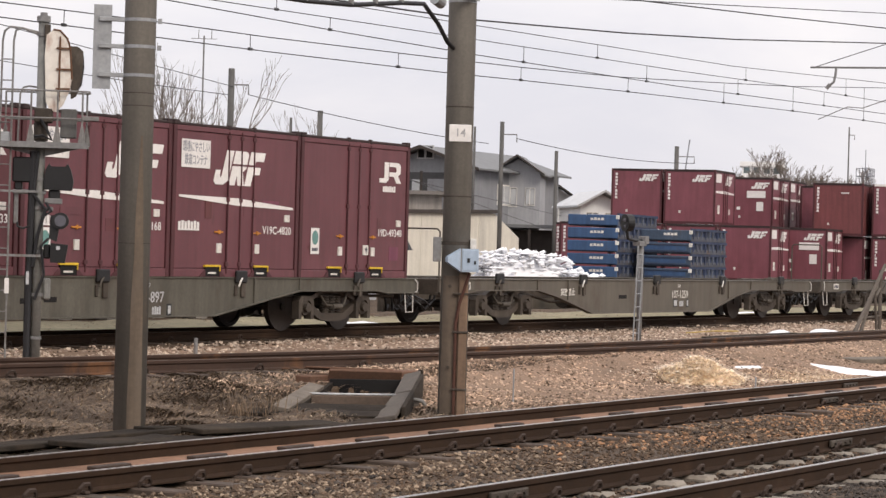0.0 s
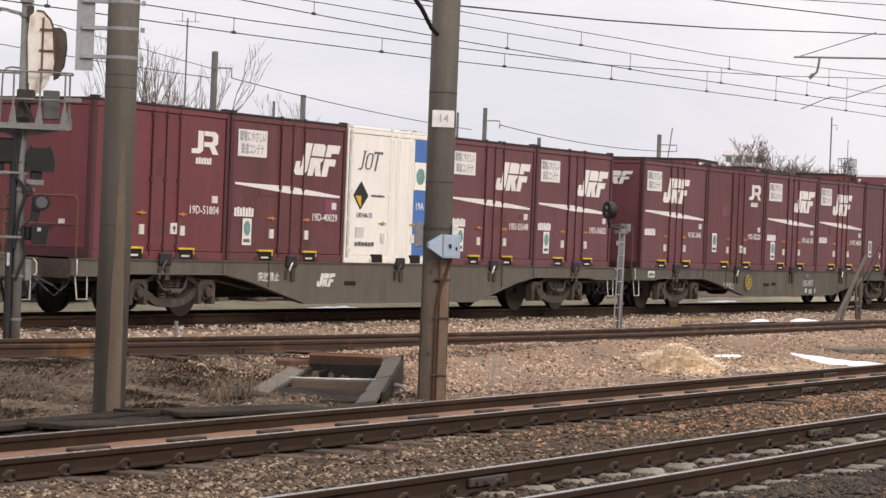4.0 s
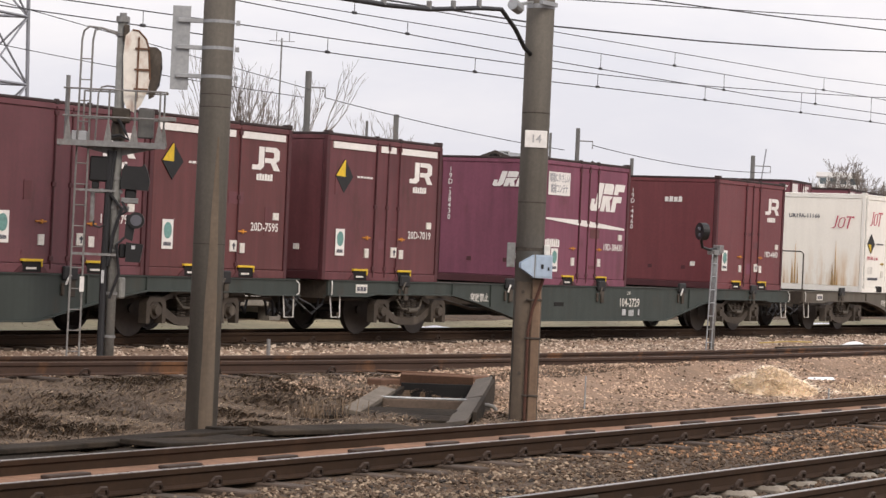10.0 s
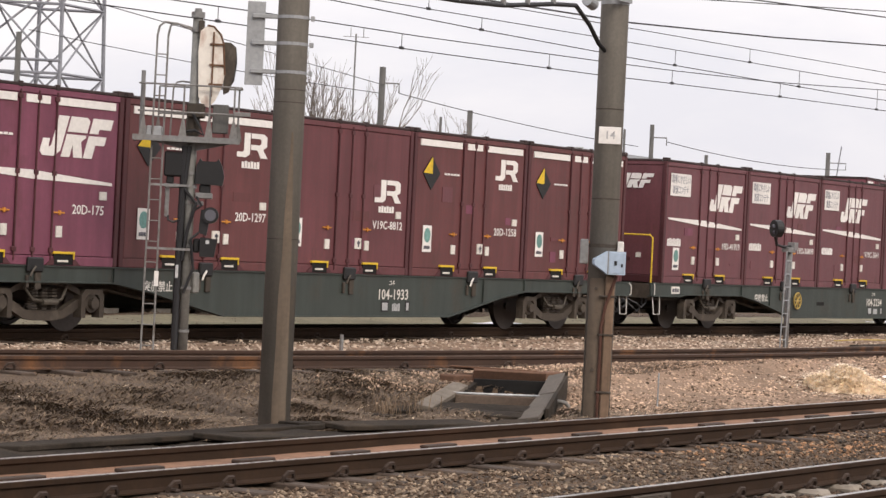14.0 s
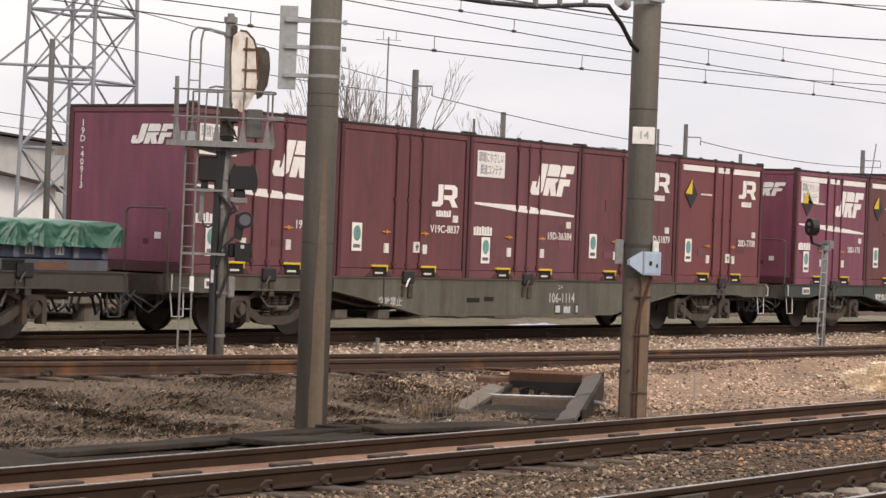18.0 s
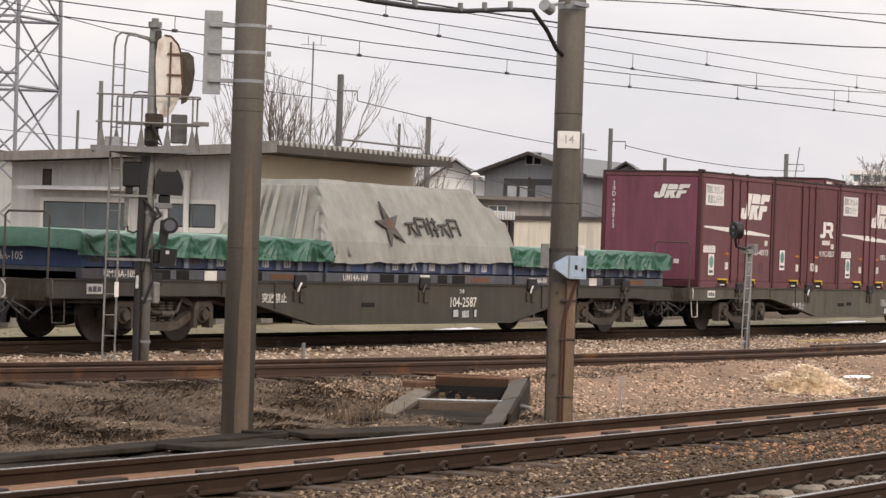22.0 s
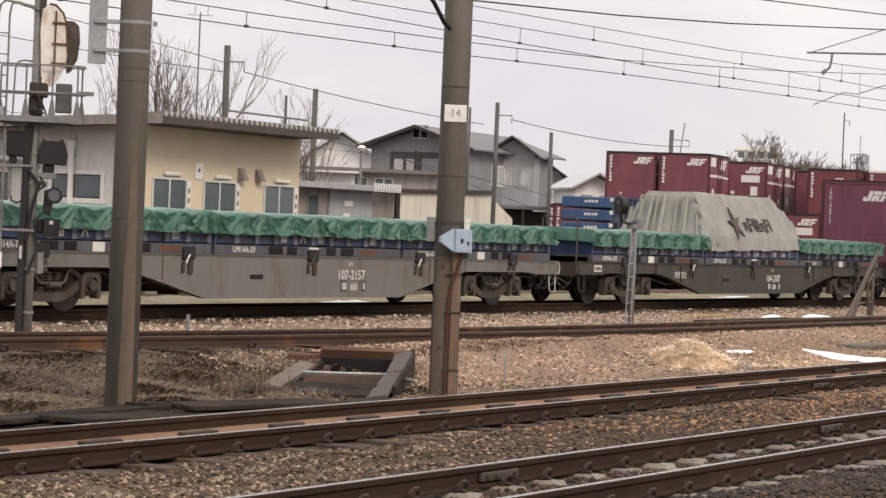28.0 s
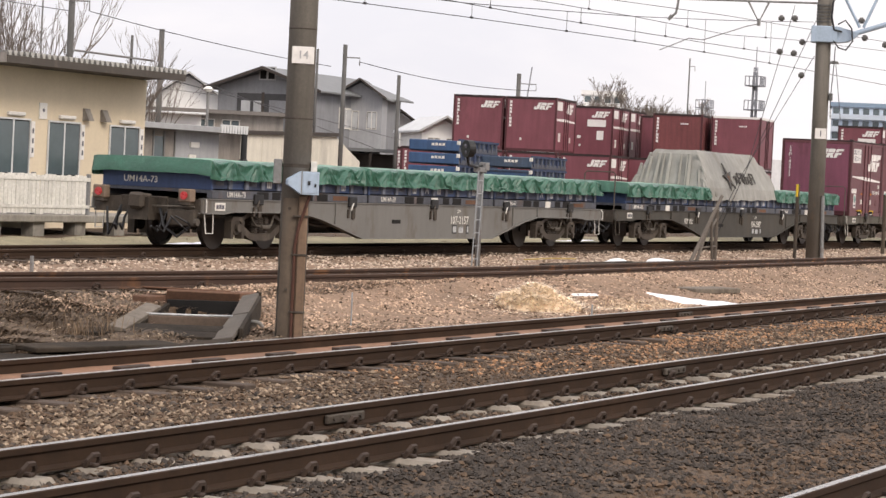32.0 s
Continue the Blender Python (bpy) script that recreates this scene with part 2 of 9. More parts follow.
STEP_WHITE = surface("dirty_white_step", (0.55, 0.53, 0.5), 0.6, vary=0.25, bump=0.0)
RACK_DARK = surface("rack_navy_paint", (0.03, 0.048, 0.1), 0.65, vary=0.25, streak=0.25, stain=(0.05, 0.045, 0.045), stain_amount=0.4, bump=0.1)
INK = surface("faded_black_print", (0.1, 0.095, 0.09), 0.95, vary=0.3, bump=0.0, spec=0.05)
GREY_MARK = surface("dark_grey_marking", (0.1, 0.1, 0.12), 0.6, vary=0.1, bump=0.0)
WAGON_DUSTY = surface("wagon_brown_dusted_grey", (0.114, 0.1, 0.082), 0.65, vary=0.14, streak=0.14, stain=(0.075, 0.055, 0.04), stain_amount=0.35, bump=0.1)
WAGON_GREY = surface("wagon_grey_paint", (0.155, 0.15, 0.14), 0.65, vary=0.1, streak=0.08, stain=(0.09, 0.065, 0.045), stain_amount=0.3, bump=0.1)
WAGON_GREEN = surface("wagon_blue_green_paint", (0.04, 0.05, 0.045), 0.6, vary=0.16, streak=0.2, stain=(0.05, 0.04, 0.03), stain_amount=0.3, bump=0.1)
WAGON_BROWN = surface("wagon_grimy_grey_paint", (0.098, 0.09, 0.072), 0.7, vary=0.2, streak=0.25, stain=(0.06, 0.042, 0.03), stain_amount=0.35, bump=0.1)
WAGON_DARK = surface("wagon_dark_grimy_paint", (0.055, 0.05, 0.042), 0.7, vary=0.2, streak=0.2, stain=(0.06, 0.045, 0.03), stain_amount=0.3, bump=0.1)
GRIME = surface("bogie_grime", (0.052, 0.041, 0.032), 0.75, vary=0.35, stain=(0.12, 0.1, 0.08), stain_amount=0.35, stain_scale=4.0, bump=0.3)
GRIME_GREY = surface("bogie_grey_dust", (0.075, 0.064, 0.052), 0.75, vary=0.3, stain=(0.05, 0.04, 0.03), stain_amount=0.4, stain_scale=4.0, bump=0.3)
WHEEL = surface("wheel_steel", (0.06, 0.05, 0.045), 0.5, 0.6, vary=0.3, bump=0.1)
RACK_BLUE = surface("rack_blue_paint", (0.045, 0.062, 0.12), 0.6, vary=0.2, streak=0.25, stain=(0.06, 0.05, 0.045), stain_amount=0.35, bump=0.1)
RACK_BRIGHT = surface("rack_bright_blue_paint", (0.038, 0.068, 0.16), 0.55, vary=0.15, streak=0.2, stain=(0.05, 0.05, 0.06), stain_amount=0.15, bump=0.08)
RACK_STAKE = surface("rack_blue_grey_stake", (0.14, 0.16, 0.21), 0.65, vary=0.25, streak=0.3, stain=(0.07, 0.06, 0.055), stain_amount=0.4, bump=0.1)
RACK_GREY = surface("rack_grimy_base", (0.085, 0.09, 0.108), 0.7, vary=0.25, streak=0.25, stain=(0.14, 0.08, 0.05), stain_amount=0.3, bump=0.1)
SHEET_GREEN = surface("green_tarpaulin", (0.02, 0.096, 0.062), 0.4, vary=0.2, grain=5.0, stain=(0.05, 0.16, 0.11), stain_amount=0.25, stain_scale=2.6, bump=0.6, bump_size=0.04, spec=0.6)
FAINT = surface("faint_pale_paint", (0.42, 0.43, 0.44), 0.7, vary=0.3, bump=0.0)
SHEET_GREY = surface("grey_tarpaulin", (0.285, 0.28, 0.258), 0.75, vary=0.12, grain=4.0, streak=0.15, stain=(0.2, 0.18, 0.15), stain_amount=0.3, bump=0.3, bump_size=0.03)
STREAK = surface("brown_streak_concrete", (0.13, 0.098, 0.072), 0.85, vary=0.2, streak=0.3, stain=(0.13, 0.103, 0.08), stain_amount=0.4, stain_scale=2.5, bump=0.15)
CONCRETE_POLE = surface("pole_concrete", (0.152, 0.138, 0.12), 0.85, vary=0.14, grain=30, streak=0.22, stain=(0.25, 0.19, 0.13), stain_amount=0.15, stain_scale=2.2, bump=0.2)
KERB = surface("dirty_kerb_concrete", (0.15, 0.125, 0.1), 0.9, vary=0.3, stain=(0.07, 0.055, 0.04), stain_amount=0.4, stain_scale=5.0, bump=0.4)
CONCRETE = surface("grey_concrete", (0.27, 0.25, 0.22), 0.9, vary=0.18, streak=0.2, stain=(0.12, 0.1, 0.08), stain_amount=0.2, bump=0.25)
GALVANISED = surface("galvanised_steel", (0.33, 0.34, 0.35), 0.5, 0.5, vary=0.2, bump=0.1)
RUST_STEEL = surface("rusty_steel", (0.12, 0.06, 0.035), 0.85, vary=0.3, stain=(0.2, 0.08, 0.035), stain_amount=0.3, bump=0.3)
RUST_WHITE = surface("rust_blotched_white_plate", (0.72, 0.68, 0.62), 0.6, vary=0.08, stain=(0.3, 0.1, 0.03), stain_amount=0.45, stain_scale=3.2, bump=0.05)
GREY_STEEL = surface("grey_painted_steel", (0.2, 0.2, 0.2), 0.6, 0.1, vary=0.25, stain=(0.13, 0.075, 0.05), stain_amount=0.25, stain_scale=5.0, bump=0.1)
MAST_GREY = surface("mast_grey_paint", (0.19, 0.19, 0.18), 0.6, 0.1, vary=0.25, streak=0.2, stain=(0.3, 0.3, 0.29), stain_amount=0.2, stain_scale=2.0, bump=0.1)
BOX_BLUE = surface("pale_blue_box_paint", (0.36, 0.45, 0.56), 0.5, vary=0.1, streak=0.1, stain=(0.3, 0.3, 0.3), stain_amount=0.1, bump=0.05)
RAIL_SIDE = surface("rail_rust", (0.034, 0.0195, 0.012), 0.9, vary=0.25, stain=(0.058, 0.032, 0.019), stain_amount=0.3, bump=0.2, world_space=True, spec=0.2)
RAIL_RUSTY = surface("siding_rail_rust", (0.052, 0.029, 0.02), 0.85, vary=0.25, stain=(0.2, 0.088, 0.035), stain_amount=0.3, bump=0.2, world_space=True)
RAIL_TOP = surface("worn_rail_head", (0.36, 0.34, 0.32), 0.3, 0.9, vary=0.15, bump=0.03, world_space=True)
RAIL_TOP_DULL = surface("dull_rail_head", (0.1, 0.065, 0.045), 0.6, 0.3, vary=0.2, bump=0.05, world_space=True)
SLEEPER = surface("sleeper_concrete", (0.24, 0.21, 0.175), 0.9, vary=0.2, stain=(0.16, 0.11, 0.07), stain_amount=0.4, bump=0.2, per_object=0.12)
SLEEPER_WOOD = surface("sleeper_wood", (0.07, 0.05, 0.038), 0.9, vary=0.3, streak=0.0, bump=0.3, per_object=0.2)
STONE = surface("ballast_stone", (0.092, 0.06, 0.039), 0.9, vary=0.15, grain=20, bump=0.1, island=0.5, world_space=True, patch=0.5)
STONE_PALE = surface("pale_ballast_stone", (0.245, 0.184, 0.13), 0.9, vary=0.15, grain=20, bump=0.1, island=0.5, world_space=True, patch=0.5)
STONE_DARK = surface("oily_ballast_stone", (0.046, 0.036, 0.029), 0.85, vary=0.2, grain=20, bump=0.1, island=0.5, world_space=True, patch=0.5)
STONE_RUST = surface("rust_dusted_ballast_stone", (0.30, 0.165, 0.09), 0.9, vary=0.2, grain=20, bump=0.1, island=0.45, world_space=True, patch=0.5)
STRAW = surface("dry_grass", (0.185, 0.13, 0.086), 0.9, vary=0.15, grain=10, bump=0.0, island=0.35, world_space=True)
STRAW_HEAP = surface("bright_straw", (0.93, 0.8, 0.64), 0.9, vary=0.12, grain=10, bump=0.0, island=0.3, world_space=True)
STRAW_DARK = surface("rotted_grass", (0.07, 0.046, 0.03), 0.9, vary=0.15, grain=10, bump=0.0, island=0.35, world_space=True)
STRAW_PALE = surface("pale_straw", (0.82, 0.66, 0.47), 0.9, vary=0.15, grain=10, bump=0.0, island=0.5, world_space=True)
SNOW = surface("old_snow", (0.82, 0.83, 0.86), 0.8, vary=0.06, grain=8, bump=0.4, bump_size=0.03, world_space=True)
TIMBER = surface("old_timber", (0.065, 0.05, 0.038), 0.9, vary=0.3, grain=25, stain=(0.1, 0.078, 0.058), stain_amount=0.15, bump=0.3, per_object=0.3)
TIMBER_BROWN = surface("weathered_brown_timber", (0.1, 0.072, 0.055), 0.9, vary=0.25, grain=25, stain=(0.14, 0.11, 0.085), stain_amount=0.2, bump=0.3)
PIPE_GREY = surface("dull_grey_pipe", (0.2, 0.19, 0.175), 0.6, vary=0.2, stain=(0.12, 0.09, 0.07), stain_amount=0.3, bump=0.05)
TIMBER_RED = surface("rust_stained_timber", (0.13, 0.07, 0.045), 0.9, vary=0.25, grain=25, bump=0.3)
YELLOW_WALL = surface("cream_render", (0.64, 0.545, 0.41), 0.85, vary=0.05, streak=0.03, bump=0.06)
GREY_WALL = surface("stained_grey_render", (0.64, 0.625, 0.6), 0.9, vary=0.08, streak=0.1, stain=(0.25, 0.23, 0.21), stain_amount=0.2, bump=0.15)
ROOF_STEEL = surface("brown_roof_steel", (0.07, 0.058, 0.05), 0.6, 0.1, vary=0.15, stain=(0.2, 0.16, 0.13), stain_amount=0.15, bump=0.05)
WHITE_PAINT = surface("white_frame_paint", (0.75, 0.74, 0.71), 0.5, vary=0.06, bump=0.0)
GLASS = surface("window_glass", (0.075, 0.1, 0.11), 0.12, vary=0.2, grain=0.7, bump=0.0, spec=0.8)
HOUSE_GREY = surface("grey_siding", (0.225, 0.23, 0.245), 0.8, vary=0.1, streak=0.1, bump=0.1)
HOUSE_LIGHT = surface("pale_grey_siding", (0.42, 0.42, 0.42), 0.8, vary=0.1, streak=0.1, bump=0.1)
HOUSE_ROOF = surface("slate_grey_roof", (0.16, 0.165, 0.17), 0.6, vary=0.15, bump=0.15)
HOUSE_TRIM = surface("dark_brown_trim", (0.05, 0.04, 0.035), 0.7, vary=0.2, bump=0.0)
CREAM_PANEL = surface("cream_sheet_fence", (0.62, 0.58, 0.5), 0.7, vary=0.08, streak=0.1, bump=0.05)
BARK = surface("grey_bark", (0.15, 0.125, 0.11), 0.9, vary=0.2, bump=0.2)
PYLON = surface("pylon_steel", (0.24, 0.25, 0.28), 0.6, 0.2, vary=0.2, bump=0.0)
FAR_WHITE = surface("far_white_wall", (0.8, 0.8, 0.8), 0.8, vary=0.06, grain=2, bump=0.0)
WIRE = surface("dark_wire", (0.05, 0.05, 0.055), 0.6, 0.3, vary=0.2, bump=0.0)
LAMP_RED = surface("red_tail_lens", (0.45, 0.025, 0.03), 0.3, vary=0.05, bump=0.0, spec=0.7)
CABLE = surface("black_cable", (0.018, 0.018, 0.02), 0.5, vary=0.2, bump=0.0)
CLIP = surface("rusty_clip_steel", (0.04, 0.025, 0.018), 0.8, vary=0.3, bump=0.1)
RUST_RUN = surface("rust_run", (0.55, 0.36, 0.17), 0.8, vary=0.3, grain=9, streak=0.4, bump=0.0)


def ground_material():
    """Earth, dry grass and trodden ballast in broad uneven patches."""
    m = surface("trackside_ground", (0.088, 0.058, 0.037), 0.95, vary=0.35, grain=14, stain=(0.168, 0.11, 0.064), stain_amount=0.3, stain_scale=0.7, bump=0.8,
                bump_size=0.05, world_space=True, patch=0.35)
    return m


GROUND = ground_material()
STRAW_GREY = surface("grey_dead_grass", (0.122, 0.09, 0.067), 0.9, vary=0.2, grain=10, bump=0.0, island=0.3, world_space=True)
GRIT = surface("pinkish_grit", (0.53, 0.38, 0.275), 0.9, vary=0.2, grain=20, bump=0.1, island=0.35, world_space=True, patch=0.5)
GRIT_BROWN = surface("pinkish_brown_grit", (0.34, 0.232, 0.165), 0.9, vary=0.2, grain=20, bump=0.1, island=0.5, world_space=True, patch=0.5)
GRIT_SOIL = surface("pale_gritty_soil", (0.225, 0.15, 0.102), 0.95, vary=0.35, grain=16, stain=(0.15, 0.1, 0.067), stain_amount=0.35, stain_scale=0.9, bump=0.7, bump_size=0.03, world_space=True, patch=0.6)
LAMP_CASE = surface("tan_lamp_case", (0.18, 0.13, 0.095), 0.6, vary=0.2, bump=0.05)
FAR_BLUE = surface("far_blue_grey_wall", (0.5, 0.57, 0.66), 0.8, vary=0.06, grain=2, bump=0.0)
HOUSE_MID = surface("mid_grey_siding", (0.34, 0.345, 0.36), 0.8, vary=0.1, streak=0.1, bump=0.1)
TURF = surface("pale_winter_turf", (0.24, 0.21, 0.135), 0.95, vary=0.35, grain=9, stain=(0.16, 0.155, 0.085), stain_amount=0.35, stain_scale=0.8, bump=0.6, bump_size=0.03, world_space=True, patch=0.5)
BOARD = surface("blackened_board", (0.032, 0.026, 0.021), 1.0, vary=0.4, grain=14, stain=(0.062, 0.046, 0.033), stain_amount=0.4, bump=0.6, per_object=0.3, spec=0.1)
PIPE_RUST = surface("rust_red_pipe", (0.075, 0.032, 0.022), 0.8, vary=0.3, bump=0.1)
DUCT = surface("brown_stained_duct", (0.175, 0.115, 0.078), 0.85, vary=0.2, streak=0.3, stain=(0.1, 0.07, 0.05), stain_amount=0.3, bump=0.15)
ROOF_PALE = surface("pale_sheet_roof", (0.6, 0.61, 0.62), 0.6, vary=0.1, streak=0.1, bump=0.05)
ROOF_BROWN = surface("faded_brown_roof", (0.165, 0.15, 0.14), 0.7, vary=0.2, stain=(0.22, 0.2, 0.18), stain_amount=0.25, bump=0.1)
HOUSE_BROWN = surface("brown_grey_boarding", (0.27, 0.245, 0.225), 0.85, vary=0.15, streak=0.25, bump=0.1)
FAR_TRIM = surface("far_blue_grey_parapet", (0.22, 0.3, 0.4), 0.7, vary=0.1, bump=0.0)
TWIG = surface("grey_twigs", (0.17, 0.145, 0.13), 0.9, vary=0.2, bump=0.0)
DUST = surface("rust_dust_bed", (0.225, 0.122, 0.074), 0.95, vary=0.35, grain=12, stain=(0.15, 0.095, 0.065), stain_amount=0.45, stain_scale=1.2, bump=0.4, bump_size=0.02, world_space=True)

YARD_BROWN = surface("rust_red_container_paint", (0.165, 0.05, 0.052), 0.55, vary=0.14, streak=0.2, stain=(0.1, 0.04, 0.03), stain_amount=0.2, bump=0.05)
YARD_BLUE = surface("clear_blue_rack_paint", (0.04, 0.088, 0.19), 0.55, vary=0.15, streak=0.2, stain=(0.06, 0.07, 0.09), stain_amount=0.2, bump=0.06)
YARD_BLUE_DULL = surface("dusty_blue_rack_paint", (0.055, 0.085, 0.135), 0.6, vary=0.2, streak=0.25, stain=(0.07, 0.07, 0.075), stain_amount=0.3, bump=0.08)
# red made paler: the veil of haze over the yard is painted in
YARD_RED = surface("hazed_container_red", (0.195, 0.062, 0.079), 0.5, vary=0.12, streak=0.15, stain=(0.1, 0.04, 0.04), stain_amount=0.12, bump=0.05)
LINE_POLE = surface("dark_weathered_concrete", (0.11, 0.108, 0.105), 0.85, vary=0.2, streak=0.25, stain=(0.18, 0.16, 0.14), stain_amount=0.2, bump=0.15)
ROOF_RIB = surface("grey_corrugated_edge", (0.36, 0.35, 0.33), 0.6, vary=0.2, streak=0.1, bump=0.05)
WEATHERED_STEEL = surface("dull_ladder_steel", (0.2, 0.195, 0.19), 0.65, 0.2, vary=0.3, stain=(0.12, 0.08, 0.06), stain_amount=0.3, stain_scale=6.0, bump=0.05)
TIMBER_GREY = surface("bleached_grey_timber", (0.098, 0.083, 0.07), 0.9, vary=0.3, grain=25, stain=(0.1, 0.08, 0.065), stain_amount=0.3, bump=0.3)
# paler copy of the green cloth, with the sky's glare in its colour
SHEET_GLARE = surface("green_tarpaulin_sky_glare", (0.15, 0.29, 0.21), 0.5, vary=0.15, grain=5.0, stain=(0.26, 0.4, 0.32), stain_amount=0.3, stain_scale=2.0, bump=0.3, bump_size=0.03)
CURTAIN = surface("curtained_glass", (0.42, 0.43, 0.44), 0.15, vary=0.15, grain=1.5, bump=0.0, spec=0.7)
BALCONY = surface("balcony_wall_painted_shade", (0.06, 0.06, 0.063), 0.8, vary=0.2, bump=0.05)
RED_BROWN = surface("container_brownish_red_paint", (0.118, 0.037, 0.038), 0.5, vary=0.14, streak=0.2, stain=(0.06, 0.03, 0.025), stain_amount=0.15, bump=0.05)
STONE_WHITE = surface("bleached_ballast_stone", (0.46, 0.37, 0.295), 0.9, vary=0.15, grain=20, bump=0.1, island=0.5, world_space=True, patch=0.5)
# ---- ground: one sheet to the horizon ----
def smooth(a, b, x):
    t = max(0.0, min(1.0, (x - a) / (b - a)))
    return t * t * (3 - 2 * t)


def siding_y(x):
    """Centre line of the siding, which curves away towards the through track."""
    return 17.32 + 0.00536 * max(0.0, 41.0 - max(x, 6.0)) ** 2


# corners of the timber pit on the bank, at its rim
PIT = (Vector((25.7, 16.4, -0.19)), Vector((26.3, 15.72, -0.19)), Vector((23.5, 14.25, -0.4)), Vector((22.9, 15.2, -0.4)))


def in_pit(x, y, grow=-0.05):
    if not (22.6 < x < 26.6 and 13.9 < y < 16.8):
        return False
    for i in range(4):
        a, b = PIT[i], PIT[(i + 1) % 4]
        if ((b.x - a.x) * (y - a.y) - (b.y - a.y) * (x - a.x)) / (b - a).length > grow:
            return False
    return True


def ground_z(x, y):
    z = -0.345 - 0.055 * smooth(9.0, 10.6, y) - 0.06 * smooth(13.0, 13.8, y)
    z += 0.045 * (1 - smooth(6.6, 6.95, y))
    sy = siding_y(x)
    z += 0.27 * smooth(min(14.9, sy - 2.9), sy - 1.0, y) - 0.03 * smooth(19.0, 19.8, y) + 0.03 * smooth(22.2, 23.0, y) + 0.1 * smooth(26.5, 29.0, y)
    z += 0.07 * (noise.noise((x * 1.1, y * 1.3, 23)) + 0.5 * noise.noise((x * 2.3, y * 2.6, 24))) * smooth(13.6, 14.6, y) * (1 - smooth(16.6, 17.4, y)) * (1 - smooth(25, 28, x))
    z += 0.5 * smooth(62, 82, x) * smooth(29, 38, y)
    near = 1.0 - smooth(60, 120, math.hypot(x, y))
    z += near * (0.05 * noise.noise((x * 0.7, y * 0.9, 0)) + 0.02 * noise.noise((x * 3, y * 3, 5)))
    for yc, half in ((3.5, 0.6), (7.64, 0.64), (11.78, 1.1), (24.44, 1.1)):
        if abs(y - yc) < half:
            z = min(z, {3.5: -0.33, 7.64: -0.33, 11.78: -0.39, 24.44: -0.165}[yc])
    z += 0.1 * smooth(25, 33, x) * smooth(sy - 1.7, sy - 0.9, y) * (1 - smooth(sy + 0.9, sy + 1.7, y))
    if abs(y - sy) < 1.1:
        z = min(z, -0.165 + 0.075 * smooth(25, 33, x))
    if in_pit(x, y):
        z = -0.95
    return z


GROUND_X = [-3000, -900, -250, -80, -30, -8, 0] + [4 + 0.4 * i for i in range(190)] + [84, 90, 98, 108, 120, 140, 170, 220, 320, 600, 1400, 3500]
GROUND_Y = [-3000, -800, -200, -60, -20, -4, 0, 2] + [3 + 0.3 * i for i in range(100)] + [34, 36, 38, 41, 45, 50, 58, 70, 90, 130, 220, 500, 1300, 3500]
GROUND_X = sorted(set(GROUND_X + [22.45 + 0.1 * i for i in range(43)]))
GROUND_Y = sorted(set(GROUND_Y + [14.05 + 0.1 * i for i in range(27)]))


def build_ground():
    xs, ys = GROUND_X, GROUND_Y
    g = Geo()
    g.v = [(x, y, ground_z(x, y)) for x in xs for y in ys]
    ny = len(ys)
    g.f = [(i * ny + j, (i + 1) * ny + j, (i + 1) * ny + j + 1, i * ny + j + 1) for i in range(len(xs) - 1) for j in range(ny - 1)]
    thing("ground", "brown trackside earth with trampled dry grass and gravel", "ground", kind="structure", geo=g, mat=GROUND, smooth=True)


build_ground()

# ---- tracks ----
RAIL_PROFILE = [(-0.0635, 0), (0.0635, 0), (0.0635, 0.012), (0.012, 0.03), (0.008, 0.1), (0.03, 0.115), (0.0325, 0.148), (0.026, 0.153),
                (-0.026, 0.153), (-0.0325, 0.148), (-0.03, 0.115), (-0.008, 0.1), (-0.012, 0.03), (-0.0635, 0.012)]


def rail_geo(x0, x1, y, z):
    g, n = Geo(), len(RAIL_PROFILE)
    vs = [(x, y + a, z + b) for x in (x0, x1) for a, b in RAIL_PROFILE]
    return g.add(vs, [tuple(range(n))[::-1], tuple(range(n, 2 * n))] + [(i, (i + 1) % n, n + (i + 1) % n, n + i) for i in range(n)])


def bent_rail(xs, off, z, profile):
    """A rail swept along the siding's curve."""
    g, n = Geo(), len(profile)
    for x in xs:
        g.v += [(x, siding_y(x) + off + a, z + b) for a, b in profile]
    m = len(xs)
    g.f = [tuple(range(n))[::-1], tuple(range((m - 1) * n, m * n))]
    g.f += [(k * n + i, k * n + (i + 1) % n, (k + 1) * n + (i + 1) % n, (k + 1) * n + i) for k in range(m - 1) for i in range(n)]
    return g


def sleeper_mesh(mat, wood):
    g = Geo()
    if wood:
        g.box(-0.1, 0.1, -1.05, 1.05, -0.14, -0.001, 0.012)
    else:
        g.box(-0.12, 0.12, -1.0, -0.32, -0.14, 0.0, 0.03).box(-0.1, 0.1, -0.36, 0.36, -0.14, -0.035, 0.02).box(-0.12, 0.12, 0.32, 1.0, -0.14, 0.0, 0.03)
    return g.mesh("sleeper", mat)


def clip_mesh(kind):
    """One rail fastening on its pad."""
    g = Geo()
    if kind == "loop":
        g.tube([(-0.065, 0, 0.0), (-0.062, 0.02, 0.045), (-0.03, 0.03, 0.075), (0.03, 0.03, 0.075), (0.062, 0.02, 0.045), (0.065, 0, 0.0)], 0.017, 5).box(-0.03, 0.03, -0.05, 0.05, 0.0, 0.025, 0.008)
    else:
        g.box(-0.24, 0.24, -0.05, 0.05, 0.0, 0.03, 0.008).box(-0.05, 0.05, -0.03, 0.03, 0.02, 0.032, 0.004)
    return g.mesh("rail_clip", CLIP)


